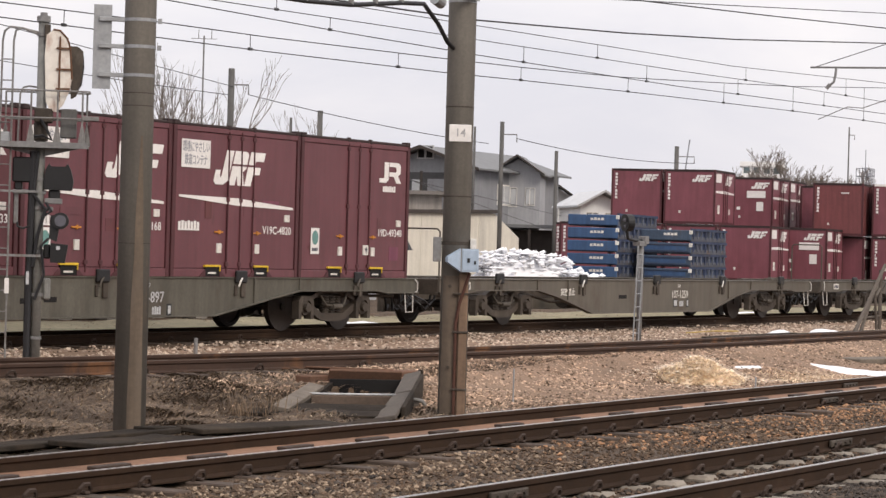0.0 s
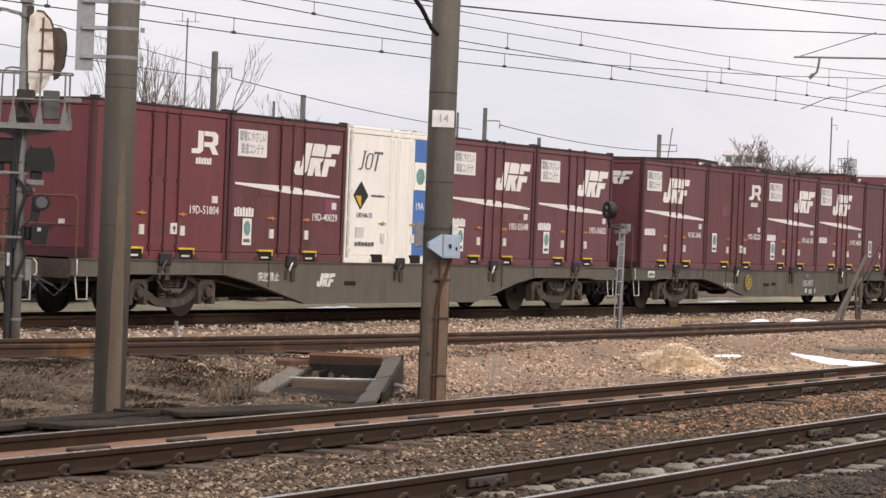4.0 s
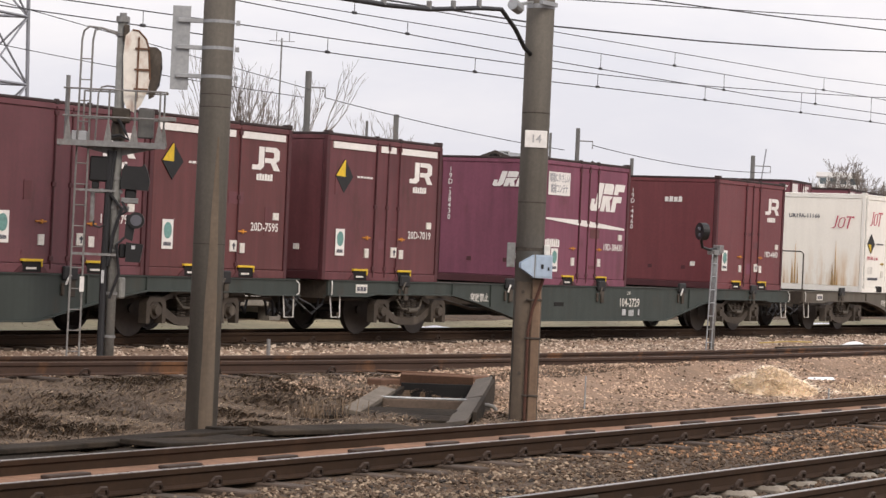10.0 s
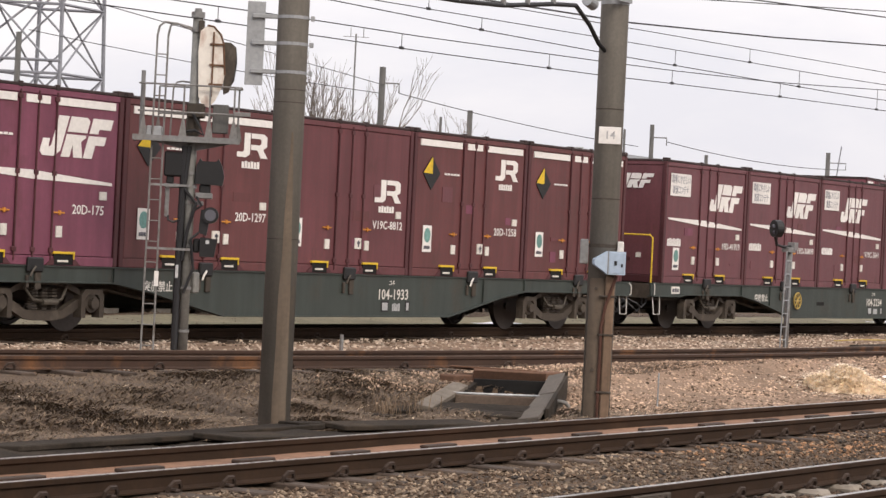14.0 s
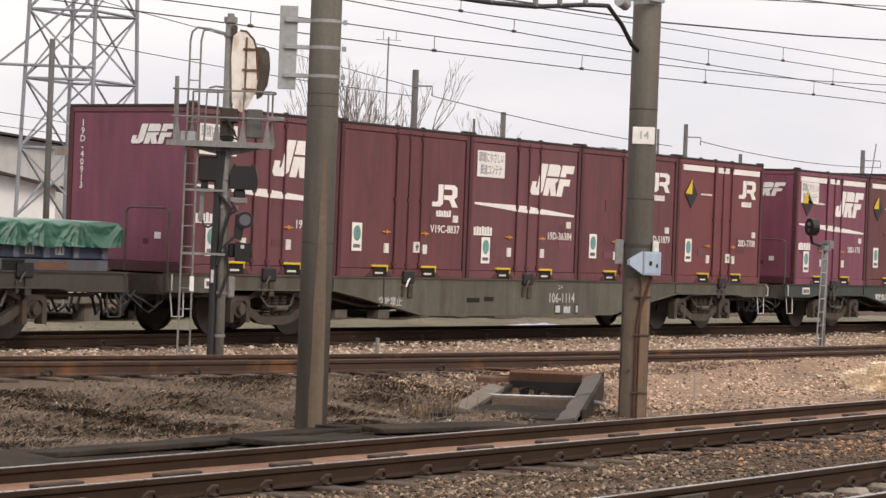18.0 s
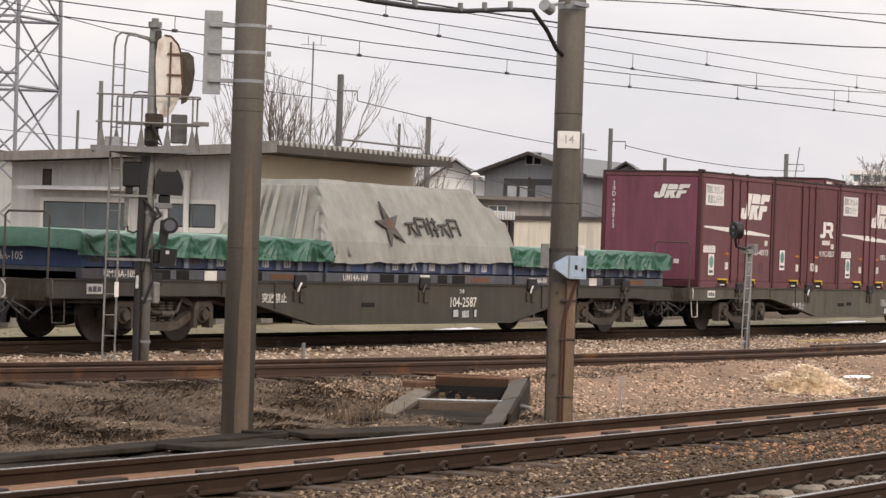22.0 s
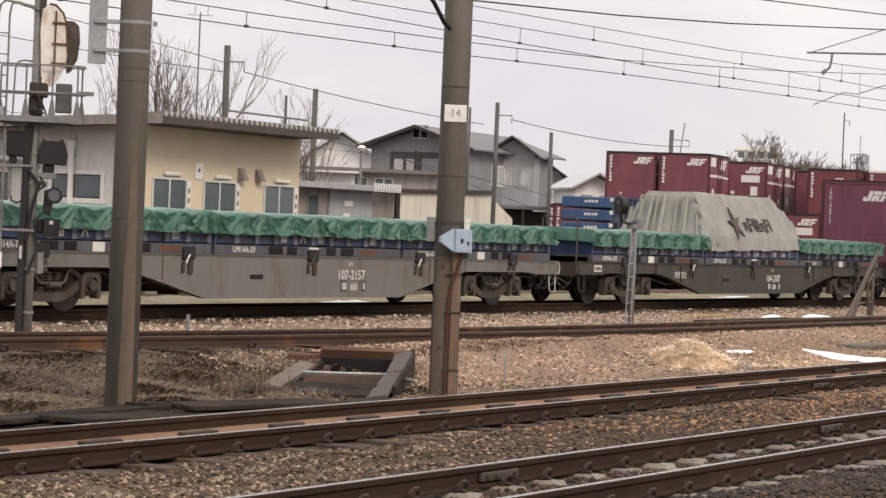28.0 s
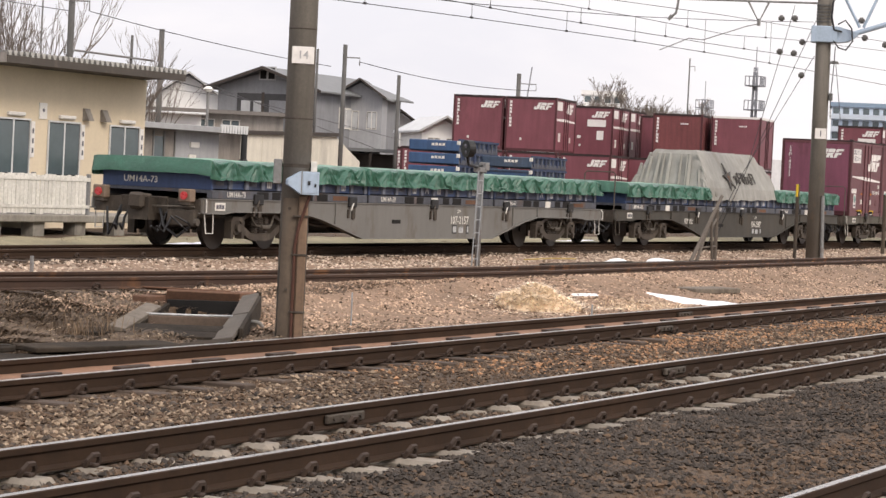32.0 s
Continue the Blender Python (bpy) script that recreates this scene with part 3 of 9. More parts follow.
def build_track(name, label, yc, ztop, side, head, wood, pitch, x0, x1, clip_kind, clip_every=1, lift=0.0, bent=False, sides=(0, 1, 2, 3)):
    t = thing(name, label, "railway track", "parallel railway tracks", at=pose(0, yc, ztop - 0.153))
    bends = [6 + 1.25 * i for i in range(29)] + [60, 420]
    for s in (-1, 1):
        if bent:
            r = part("rail", bent_rail(bends, s * 0.566, 0, RAIL_PROFILE), side, t)
            part("rail_head", bent_rail(bends, s * 0.566, 0, [(-0.025, 0.15), (0.025, 0.15), (0.025, 0.1555), (-0.025, 0.1555)]), head, r, "rusty running surface of the rail")
            continue
        r = part("rail", rail_geo(-60, 420, s * 0.566, 0), side, t)
        part("rail_head", Geo().box(-60, 420, s * 0.566 - 0.025, s * 0.566 + 0.025, 0.150, 0.1555, 0.002), head, r, "worn running surface of the rail")
    sm = sleeper_mesh(SLEEPER_WOOD if wood else SLEEPER, wood)
    cm, bar = clip_mesh(clip_kind), clip_mesh("bar")
    k, x = 0, x0
    while x < x1:
        j = random.uniform(-0.03, 0.03)
        sl = part("sleeper", sm, None, t, at=pose(x + j, siding_y(x) if bent else 0, -0.001, 0, 0, random.uniform(-1.2, 1.2) - (0.6 * max(0.0, 41 - x) if bent else 0)))
        if k % clip_every == 0 and clip_kind:
            for q in sides:
                y, turn = ((-0.666, 180), (-0.466, 0), (0.466, 180), (0.666, 0))[q]
                part("rail_clip", cm, None, sl, at=pose(0, y, 0.001, 0, 0, turn))
        if lift and k % 2 == 0:
            part("tie_plate", bar, None, sl, at=pose(0, 0.2, lift))
        k, x = k + 1, x + pitch
    return t


build_track("railway_track", "main line track of worn bright rails on concrete sleepers", 3.484, -0.155, RAIL_SIDE, RAIL_TOP, False, 0.65, 8, 30, "loop")
build_track("railway_track", "main line track of worn bright rails on concrete sleepers", 7.644, -0.155, RAIL_SIDE, RAIL_TOP, False, 0.65, 8, 62, "loop")
build_track("railway_track", "track of brown rails on sleepers buried in rust-dusted ballast", 11.78, -0.222, RAIL_SIDE, RAIL_TOP, True, 0.68, 10, 70, "loop", 1, 0.04, sides=(0, 3))
build_track("railway_track", "disused siding of two rust-red rails curving away", 0.0, 0.0, RAIL_RUSTY, RAIL_TOP_DULL, True, 0.68, 14, 84, "loop", 3, 0.0, True)
build_track("railway_track", "through track of dark brown rails under the freight train", 24.44, 0.0, RAIL_SIDE, RAIL_TOP_DULL, True, 0.68, 22, 100, "loop", 3)
bed = Geo()
for i in range(161):
    for j in range(9):
        bed.v.append((6 + 0.5 * i, 11.245 + 1.07 * j / 8, -0.338 + 0.008 * noise.noise((i * 0.9, j * 0.8, 4))))
bed.f = [(i * 9 + j, (i + 1) * 9 + j, (i + 1) * 9 + j + 1, i * 9 + j + 1) for i in range(160) for j in range(8)]
thing("dust_bed", "flat orange bed of rust dust between the brown rails", "track bed", geo=bed, mat=DUST, smooth=True)
for xj, yj, zj in ((15.2, 8.21, -0.155), (21.9, 8.21, -0.155), (29.5, 11.21, -0.222), (33.3, 12.34, -0.222)):
    fp = thing("fishplate", "rusty steel fishplate bolted over a rail joint", "fishplate", "rail joint plates", at=pose(xj, yj - 0.02, zj - 0.153))
    part("plate", Geo().box(-0.28, 0.28, -0.035, 0.0, 0.035, 0.1, 0.008), GRIME, fp)
    for i in range(4):
        part("bolt", Geo().cyl((-0.2 + 0.133 * i, -0.03, 0.07), (-0.2 + 0.133 * i, -0.055, 0.07), 0.016, n=6), GRIME, fp)


def gravel_sheet(label, x0, x1, y0, y1, fade, mat=None):
    """A thin uneven spread of paler grit on the ground."""
    xs, ys = [x for x in GROUND_X if x0 <= x <= x1], [y for y in GROUND_Y if y0 <= y <= y1]
    g, m = Geo(), len(ys)
    for i, x in enumerate(xs):
        for j, y in enumerate(ys):
            edge = min(i, len(xs) - 1 - i, j, m - 1 - j) == 0
            w = smooth(-0.35, 0.1, noise.noise((x * 0.5, y * 0.8, fade)))
            g.v.append((x, y, ground_z(x, y) + (-0.03 if edge else 0.006 + 0.008 * w)))
    g.f = [(i * m + j, (i + 1) * m + j, (i + 1) * m + j + 1, i * m + j + 1) for i in range(len(xs) - 1) for j in range(m - 1)]
    thing("gravel_spread", label, "gravel", geo=g, mat=mat or GRIT_SOIL, smooth=True, kind="stuff")


gravel_sheet("pale grit spread over the bank below the siding", 26.8, 80, 12.75, 16.6, 3.0)
gravel_sheet("pale winter turf and grit behind the through track", 20, 110, 26.0, 29.4, 5.0, TURF)
gravel_sheet("pale grit spread between the siding and the through track", 22, 100, 18.6, 23.5, 8.0)


# ---- loose stones ----
def scatter(name, label, mat, count, where, smallest, largest, flat=0.7, sink=0.25, category="ballast"):
    """Many small angular stones as one object; where(rng, n) gives their x and y."""
    rng = np.random.default_rng(abs(hash_name(name + label)) % 100000)
    xy = where(rng, count)
    n = len(xy)
    base = np.array([(1, 0, 0), (-1, 0, 0), (0, 1, 0), (0, -1, 0), (0, 0, 1), (0, 0, -1)], float)
    tri = np.array([(0, 2, 4), (2, 1, 4), (1, 3, 4), (3, 0, 4), (2, 0, 5), (1, 2, 5), (3, 1, 5), (0, 3, 5)])
    size = smallest + (largest - smallest) * rng.random(n) ** 2.2
    v = base[None] * (1 + 0.35 * (rng.random((n, 6, 3)) - 0.5)) + 0.32 * (rng.random((n, 6, 3)) - 0.5)
    v[..., 0] *= rng.uniform(0.7, 1.3, (n, 1))
    v[..., 2] *= flat
    a, b = rng.uniform(0, 6.28, (n, 1)), rng.uniform(-0.6, 0.6, (n, 1))
    x, y, z = v[..., 0], v[..., 1], v[..., 2]
    y, z = y * np.cos(b) - z * np.sin(b), y * np.sin(b) + z * np.cos(b)
    x, y = x * np.cos(a) - y * np.sin(a), x * np.sin(a) + y * np.cos(a)
    half = size[:, None] * 0.5
    gz = np.array([ground_z(p, q) for p, q in xy])
    v = np.stack([x * half + xy[:, :1], y * half + xy[:, 1:], z * half + gz[:, None] + half * flat * (1 - 2 * sink)], -1).reshape(-1, 3)
    f = (tri[None] + 6 * np.arange(n)[:, None, None]).reshape(-1, 3)
    me = bpy.data.meshes.new(name)
    me.from_pydata(v.tolist(), [], f.tolist())
    me.materials.append(mat)
    ob = new(name, me)
    return tagged(ob, label, category, kind="stuff")


def hash_name(s):
    h = 7
    for ch in s:
        h = (h * 31 + ord(ch)) % 1000003
    return h


def band(x0, x1, y0, y1, near=1.0, keep=None):
    def where(rng, n):
        u = rng.random(n) ** near
        p = np.stack([x0 + (x1 - x0) * u, rng.uniform(y0, y1, n)], 1)
        if keep is not None:
            p = p[[keep(a, b) > rng.random() for a, b in p]]
        return p
    return where


def clumpy(scale, lo, hi, seed):
    return lambda x, y: smooth(lo, hi, noise.noise((x * scale, y * scale * 1.6, seed)))


off_rails = lambda x, y: 0.0 if in_pit(x, y, 0.15) or min(abs(y - r) for r in (4.05, 2.92, 7.08, 8.21, 11.21, 12.35, siding_y(x) - 0.566, siding_y(x) + 0.566, 23.87, 25.0)) < 0.09 else 1.0
scatter("ballast", "brown crushed-stone ballast round the near main line", STONE, 46000, band(9, 40, 4.4, 11.0, 1.35, lambda x, y: off_rails(x, y) * (1.0 if y > 7 or y < 5.2 else 0.2)), 0.025, 0.065)
scatter("ballast", "pale crushed-stone ballast in drifts between the main tracks", STONE_PALE, 17000,
        band(9, 44, 8.4, 11.0, 1.3, lambda x, y: off_rails(x, y) * (0.12 + 0.4 * (1 - smooth(15, 20, x)) + 0.48 * clumpy(0.35, -0.1, 0.25, 3)(x, y))), 0.025, 0.065)
scatter("ballast", "oil-blackened ballast beside the near main line", STONE_DARK, 52000,
        band(10, 46, 4.3, 7.0, 1.3, lambda x, y: off_rails(x, y) * (1.0 if y > 5.2 else 0.5) * (0.65 + 0.35 * clumpy(0.3, -0.25, 0.1, 9)(x, y))), 0.025, 0.06)
scatter("ballast", "dark oily ballast heaped along the far rail foot", STONE_DARK, 15000,
        band(9, 44, 8.3, 10.6, 1.3, lambda x, y: off_rails(x, y) * clumpy(0.4, -0.25, 0.15, 5)(x, y) * max(0.1, 1.15 - 1.0 * (y - 8.3))), 0.03, 0.08)
scatter("ballast", "sooty ballast between the near main rails", STONE_DARK, 9000, band(9, 46, 7.15, 8.14, 1.3, lambda x, y: off_rails(x, y) * (0.0 if abs((x - 8 + 0.325) % 0.65 - 0.325) < 0.15 and x > 15 else 1.0)), 0.03, 0.07)
scatter("ballast", "rust-dusted orange ballast between the brown rails", STONE_RUST, 2500, band(10, 60, 11.3, 12.26, 1.4, off_rails), 0.02, 0.04, 0.5)
scatter("ballast", "rust-dusted orange ballast beside the brown rails", STONE_RUST, 13000,
        band(14, 52, 9.2, 11.1, 1.0, lambda x, y: off_rails(x, y) * smooth(19, 25, x) * (0.3 + 0.7 * clumpy(0.3, -0.1, 0.3, 12)(x, y))), 0.03, 0.07)
scatter("ballast", "brown gravel on the bank below the siding", STONE, 15000,
        band(14, 70, 12.6, 16.8, 1.25, lambda x, y: off_rails(x, y) * (0.15 + 0.85 * smooth(22, 30, x))), 0.03, 0.07)
scatter("ballast", "pale gravel on the bank below the siding", GRIT, 42000,
        band(22, 75, 12.9, 17.6, 1.15, lambda x, y: off_rails(x, y) * smooth(22.5, 26, x) * (0.2 + 0.8 * clumpy(0.5, -0.25, 0.2, 21)(x, y))), 0.025, 0.065)
scatter("ballast", "fine pinkish-brown gravel covering the bank", GRIT_BROWN, 70000,
        band(23, 52, 12.7, 17.3, 1.25, lambda x, y: off_rails(x, y) * smooth(22.8, 26.5, x)), 0.02, 0.045)
scatter("ballast", "pale gravel strip between the siding and the through track", STONE_WHITE, 24000,
        band(22, 95, 18.6, 23.6, 1.25, lambda x, y: off_rails(x, y) * (0.35 + 0.65 * clumpy(0.45, -0.35, 0.1, 31)(x, y))), 0.035, 0.085)
scatter("ballast", "brown gravel strip between the siding and the through track", STONE, 12000, band(20, 95, 18.5, 26.2, 1.25, lambda x, y: off_rails(x, y) * (1.0 if y > 22.5 else 0.5)), 0.035, 0.085)
scatter("ballast", "fine brown gravel between the rusty siding rails", STONE_RUST, 4000, lambda rng, n: (lambda x: np.stack([x, np.array([siding_y(a) for a in x]) + rng.uniform(-0.45, 0.45, n)], 1))(16 + 64 * rng.random(n) ** 1.25), 0.03, 0.06, 0.5)


# ---- dry grass ----
def grass(name, label, mat, count, where, height, lean=0.6, width=0.006, lift=None, category="dry grass", comb=None):
    rng = np.random.default_rng(hash_name(name + label))
    xy = where(rng, count)
    n = len(xy)
    h = height * rng.uniform(0.35, 1.1, n)
    a = rng.uniform(0, 6.28, n)
    if comb:   # trodden and rained flat in swathes
        a = np.array([5.0 * noise.noise((p * 0.8, q * 0.8, 61)) - 0.6 for p, q in xy]) + comb * rng.standard_normal(n)
    d = np.stack([np.cos(a), np.sin(a)], 1)
    side = np.stack([-np.sin(a), np.cos(a)], 1) * width
    gz = np.array([ground_z(p, q) + (lift(p, q) if lift else 0.0) for p, q in xy]) - 0.01
    le = lean * h * rng.uniform(0.2, 1.4, n)
    p0, p1 = np.c_[xy - side, gz], np.c_[xy + side, gz]
    mid = xy + d * (le * 0.4)[:, None]
    p2, p3 = np.c_[mid + side * 0.8, gz + h * 0.65], np.c_[mid - side * 0.8, gz + h * 0.65]
    p4 = np.c_[xy + d * le[:, None], gz + h * rng.uniform(0.7, 1.0, n)]
    v = np.stack([p0, p1, p2, p3, p4], 1).reshape(-1, 3)
    k = 5 * np.arange(n)[:, None]
    me = bpy.data.meshes.new(name)
    me.from_pydata(v.tolist(), [], (k + np.array([0, 1, 2, 3])).tolist() + (k + np.array([3, 2, 4])).tolist())
    me.materials.append(mat)
    return tagged(new(name, me), label, category, kind="stuff")


def matted(x0, x1):
    return lambda x, y: (1 - 0.8 * smooth(x0, x1, x)) * (0.35 + 0.65 * clumpy(0.9, -0.3, 0.3, 41)(x, y))


grass("dry_grass", "matted grey-brown dead grass on the bank", STRAW_GREY, 48000, band(15, 28, 13.4, 18.2, 1.0, matted(23, 27)), 0.06, 3.6, 0.0085, comb=0.9)
grass("dry_grass", "tangled brown dead grass on the bank", STRAW, 34000, band(15, 29, 13.4, 18.2, 1.0, matted(23.5, 27.5)), 0.065, 4.0, 0.0085, comb=1.2)
grass("dry_grass", "dark rotted stems under the matted grass", STRAW_DARK, 12000, band(15, 28, 13.4, 18.2, 1.0, matted(23, 27)), 0.03, 5.0, 0.008, comb=1.5)
grass("dry_grass", "bleached stalks lying over the matted grass", STRAW_PALE, 3200, band(15, 29, 13.6, 17.6, 1.0, clumpy(0.7, -0.1, 0.4, 48)), 0.05, 5.5, 0.005, comb=1.4)
grass("dry_grass", "bleached litter of stalks on the gravel bank", STRAW_PALE, 7000, band(24, 60, 13.2, 17.0, 1.0, clumpy(0.6, -0.3, 0.3, 52)), 0.035, 4.5, 0.006)
grass("dry_grass", "long straw lying flat over the bank", STRAW, 9000, band(15, 36, 13.6, 18.6, 1.0, clumpy(0.5, -0.3, 0.3, 57)), 0.05, 7.0, 0.007)
grass("dry_grass", "upright tuft of dead stalks by the pit", STRAW, 110, lambda rng, n: np.stack([22.6 + 0.2 * rng.standard_normal(n), 15.5 + 0.18 * rng.standard_normal(n)], 1), 0.3, 0.5, 0.005)
grass("dry_grass", "sparse dead grass along the bank and path", STRAW, 9000,
      band(28, 80, 13.0, 16.8, 1.0, clumpy(0.5, -0.1, 0.4, 44)), 0.07, 2.4, 0.006)
grass("dry_grass", "flattened brown grass beside the straw heap", STRAW_PALE, 2200, lambda rng, n: np.stack([37.0 + 0.8 * rng.standard_normal(n), 14.55 + 0.33 * rng.standard_normal(n)], 1), 0.06, 3.0, 0.006)
grass("dry_grass", "dead grass behind the through track", STRAW, 14000, band(26, 100, 26.3, 30.0, 1.1, clumpy(0.4, -0.4, 0.2, 46)), 0.04, 1.6, 0.012)


def heap(x, y):
    e = 1 - ((x - 34.15) / 0.92) ** 2 - ((y - 15.05) / 0.62) ** 2
    return max(0.0, e) ** 0.8 * (0.29 + 0.09 * noise.noise((x * 2.2, y * 2.6, 7)) + 0.06 * noise.noise((x * 6, y * 6, 1)))


grass("straw_heap", "heap of pale yellow straw lying on the bank", STRAW_HEAP, 9000,
      band(32.7, 35.6, 14.2, 15.9, 1.0, lambda x, y: 1.0 if heap(x, y) > 0.01 else 0.12), 0.05, 5.5, 0.01, heap, "straw heap")
hg = Geo()
for i in range(25):
    for j in range(17):
        x, y = 32.85 + 2.6 * i / 24, 14.3 + 1.6 * j / 16
        hg.v.append((x, y, ground_z(x, y) - 0.06 + heap(x, y) * (0.85 + 0.35 * noise.noise((4 * x, 4 * y, 2)))))
hg.f = [(i * 17 + j, (i + 1) * 17 + j, (i + 1) * 17 + j + 1, i * 17 + j + 1) for i in range(24) for j in range(16)]
thing("straw_mound", "packed core of the pale straw heap", "straw heap", geo=hg, mat=STRAW_HEAP, smooth=True)


# ---- snow remnants ----
def snow_patch(label, cx, cy, rx, ry, h, seed, turn=0.0):
    g, n, m = Geo(), 26, 5
    for k in range(m + 1):
        for i in range(n):
            a = 2 * math.pi * i / n
            e = (k / m) * (1 + 0.35 * noise.noise((2 * math.cos(a), 2 * math.sin(a), seed)))
            x, y = rx * e * math.cos(a), ry * e * math.sin(a)
            X, Y = cx + x * math.cos(turn) - y * math.sin(turn), cy + x * math.sin(turn) + y * math.cos(turn)
            g.v.append((X, Y, ground_z(X, Y) - 0.03 + (h + 0.03) * (1 - (k / m) ** 2) ** 0.6 * (1 + 0.3 * noise.noise((X * 3, Y * 3, seed)))))
    g.f = [(k * n + i, k * n + (i + 1) % n, (k + 1) * n + (i + 1) % n, (k + 1) * n + i) for k in range(m) for i in range(n)]
    thing("snow_patch", label, "snow", "old snow patches", geo=g, mat=SNOW, smooth=True)


snow_patch("small mound of melting old snow by the track", 50.4, 20.35, 0.62, 0.3, 0.13, 1)
snow_patch("small mound of melting old snow by the track", 52.8, 20.15, 0.66, 0.3, 0.13, 2)
snow_patch("thin sheet of melting snow on the bank", 39.9, 14.5, 1.15, 0.62, 0.06, 3, -1.0)
snow_patch("thin sliver of melting snow on the bank", 37.1, 15.5, 0.5, 0.14, 0.03, 4, -0.2)
snow_patch("narrow strip of old snow behind the through track", 44, 27.6, 1.6, 0.2, 0.03, 5)
snow_patch("narrow strip of old snow behind the through track", 66, 27.8, 2.0, 0.25, 0.03, 6)


def snow_pile():
    """The ploughed heap behind the train, in broken lumps."""
    g, rng = Geo(), random.Random(5)
    for _ in range(1100):
        u = rng.random()
        x, y = 69.9 + 2.4 * u + rng.uniform(-0.4, 0.4), 39.0 - 3.9 * u + rng.uniform(-0.7, 0.7)
        top = (1.5 - 1.1 * abs(u - 0.28) - (0.3 if u > 0.6 else 0)) * rng.random() ** 0.6
        r = rng.uniform(0.05, 0.17)
        c = Vector((x, y, ground_z(x, y) + max(0.05, top)))
        vs = [c + Vector(p) * r * rng.uniform(0.5, 1.7) for p in ((1, 0, 0), (-1, 0, 0), (0, 1, 0), (0, -1, 0), (0.3, -0.2, 0.55), (0, 0, -0.5))]
        g.add(vs, [(0, 2, 4), (2, 1, 4), (1, 3, 4), (3, 0, 4), (2, 0, 5), (1, 2, 5), (3, 1, 5), (0, 3, 5)])
    n = 18
    for i in range(n + 1):
        u = i / n
        h = max(0.02, 1.38 - 1.1 * abs(u - 0.28) - (0.3 if u > 0.6 else 0)) * smooth(-0.02, 0.12, u) * (1 - smooth(0.85, 1.0, u))
        for dx, k in ((-0.9, 0.0), (-0.4, 0.75), (0.1, 1.0), (0.6, 0.6), (1.1, 0.0)):
            x, y = 69.9 + 2.4 * u + dx, 39.0 - 3.9 * u + dx * 0.5
            g.v.append((x, y, ground_z(x, y) - 0.05 + k * h))
    o = len(g.v) - 5 * (n + 1)
    g.f += [(o + i * 5 + j, o + (i + 1) * 5 + j, o + (i + 1) * 5 + j + 1, o + i * 5 + j + 1) for i in range(n) for j in range(4)]
    thing("snow_bank", "ploughed heap of dirty broken snow", "snow", geo=g, mat=SNOW)


snow_pile()

# ---- the train ----
YT = 24.444      # centre of the through track
DECK = 0.94      # underside of the containers over the rail
PITCH = 20.375   # wagon to wagon
LEAD = 49.9      # centre of the leading visible wagon at the start
CL, CW, CH = 3.715, 2.45, 2.52
NEAR = -CW / 2
CELL = 3.755
MOVING = []      # (thing, place at the start)

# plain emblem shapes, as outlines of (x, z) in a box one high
SLANT = 0.22


def slanted(poly, k=SLANT):
    return [(x + k * z, z) for x, z in poly]


EMBLEM_THREE = [slanted(p) for p in (
    [(0.0, 0.1), (0.08, 0.0), (0.34, 0.0), (0.47, 0.14), (0.47, 1.0), (0.23, 1.0), (0.23, 0.27), (0.19, 0.2), (0.16, 0.28), (0.16, 0.42), (0.0, 0.42)],
    [(0.52, 0.0), (0.72, 0.0), (0.72, 0.3), (0.82, 0.0), (1.03, 0.0), (0.9, 0.4), (0.99, 0.5), (0.99, 0.56), (0.52, 0.56)],
    [(0.52, 0.62), (0.99, 0.62), (0.99, 0.92), (0.9, 1.0), (0.52, 1.0)],
    [(1.05, 0.0), (1.26, 0.0), (1.26, 0.34), (1.48, 0.34), (1.48, 0.56), (1.05, 0.56)],
    [(1.05, 0.62), (1.26, 0.62), (1.26, 0.74), (1.54, 0.74), (1.54, 1.0), (1.05, 1.0)])]
EMBLEM_TWO = [
    [(0.0, 0.0), (0.34, 0.0), (0.48, 0.14), (0.48, 1.0), (0.26, 1.0), (0.26, 0.26), (0.2, 0.21), (0.0, 0.21)],
    [(0.52, 0.32), (0.76, 0.32), (0.9, 0.0), (1.16, 0.0), (0.98, 0.36), (1.12, 0.48), (1.12, 0.88), (0.98, 1.0), (0.52, 1.0), (0.52, 0.79),
     (0.85, 0.79), (0.9, 0.74), (0.9, 0.58), (0.85, 0.53), (0.52, 0.53)]]
EMBLEM_CREAM = [slanted(p, 0.18) for p in (
    [(0.0, 0.05), (0.18, 0.0), (0.26, 0.12), (0.26, 0.94), (0.34, 1.0), (0.12, 1.0), (0.2, 0.94), (0.2, 0.12), (0.1, 0.08)],
    [(0.38, 0.2), (0.5, 0.05), (0.66, 0.05), (0.76, 0.2), (0.76, 0.75), (0.66, 0.9), (0.5, 0.9), (0.38, 0.75), (0.38, 0.5), (0.43, 0.5), (0.45, 0.75),
     (0.53, 0.85), (0.63, 0.85), (0.7, 0.75), (0.7, 0.2), (0.63, 0.1), (0.53, 0.1), (0.45, 0.2), (0.43, 0.5), (0.38, 0.5)],
    [(0.97, 0.0), (1.04, 0.0), (1.04, 0.93), (1.25, 0.86), (1.25, 1.0), (0.78, 1.0), (0.78, 0.86), (0.97, 0.93)])]


def emblem(shapes, x, z, h, y, width=1.0, depth=0.004):
    g = Geo()
    for s in shapes:
        g.prism([(x + p * h * width, z + q * h) for p, q in s], y - depth, y + depth)
    return g


def on_end(g, x_end):
    """Turns a sheet drawn on the side (facing -y) to face -x at the end."""
    return g.moved(Matrix.Translation((x_end, 0, 0)) @ Matrix.Rotation(radians(-90), 4, "Z"))


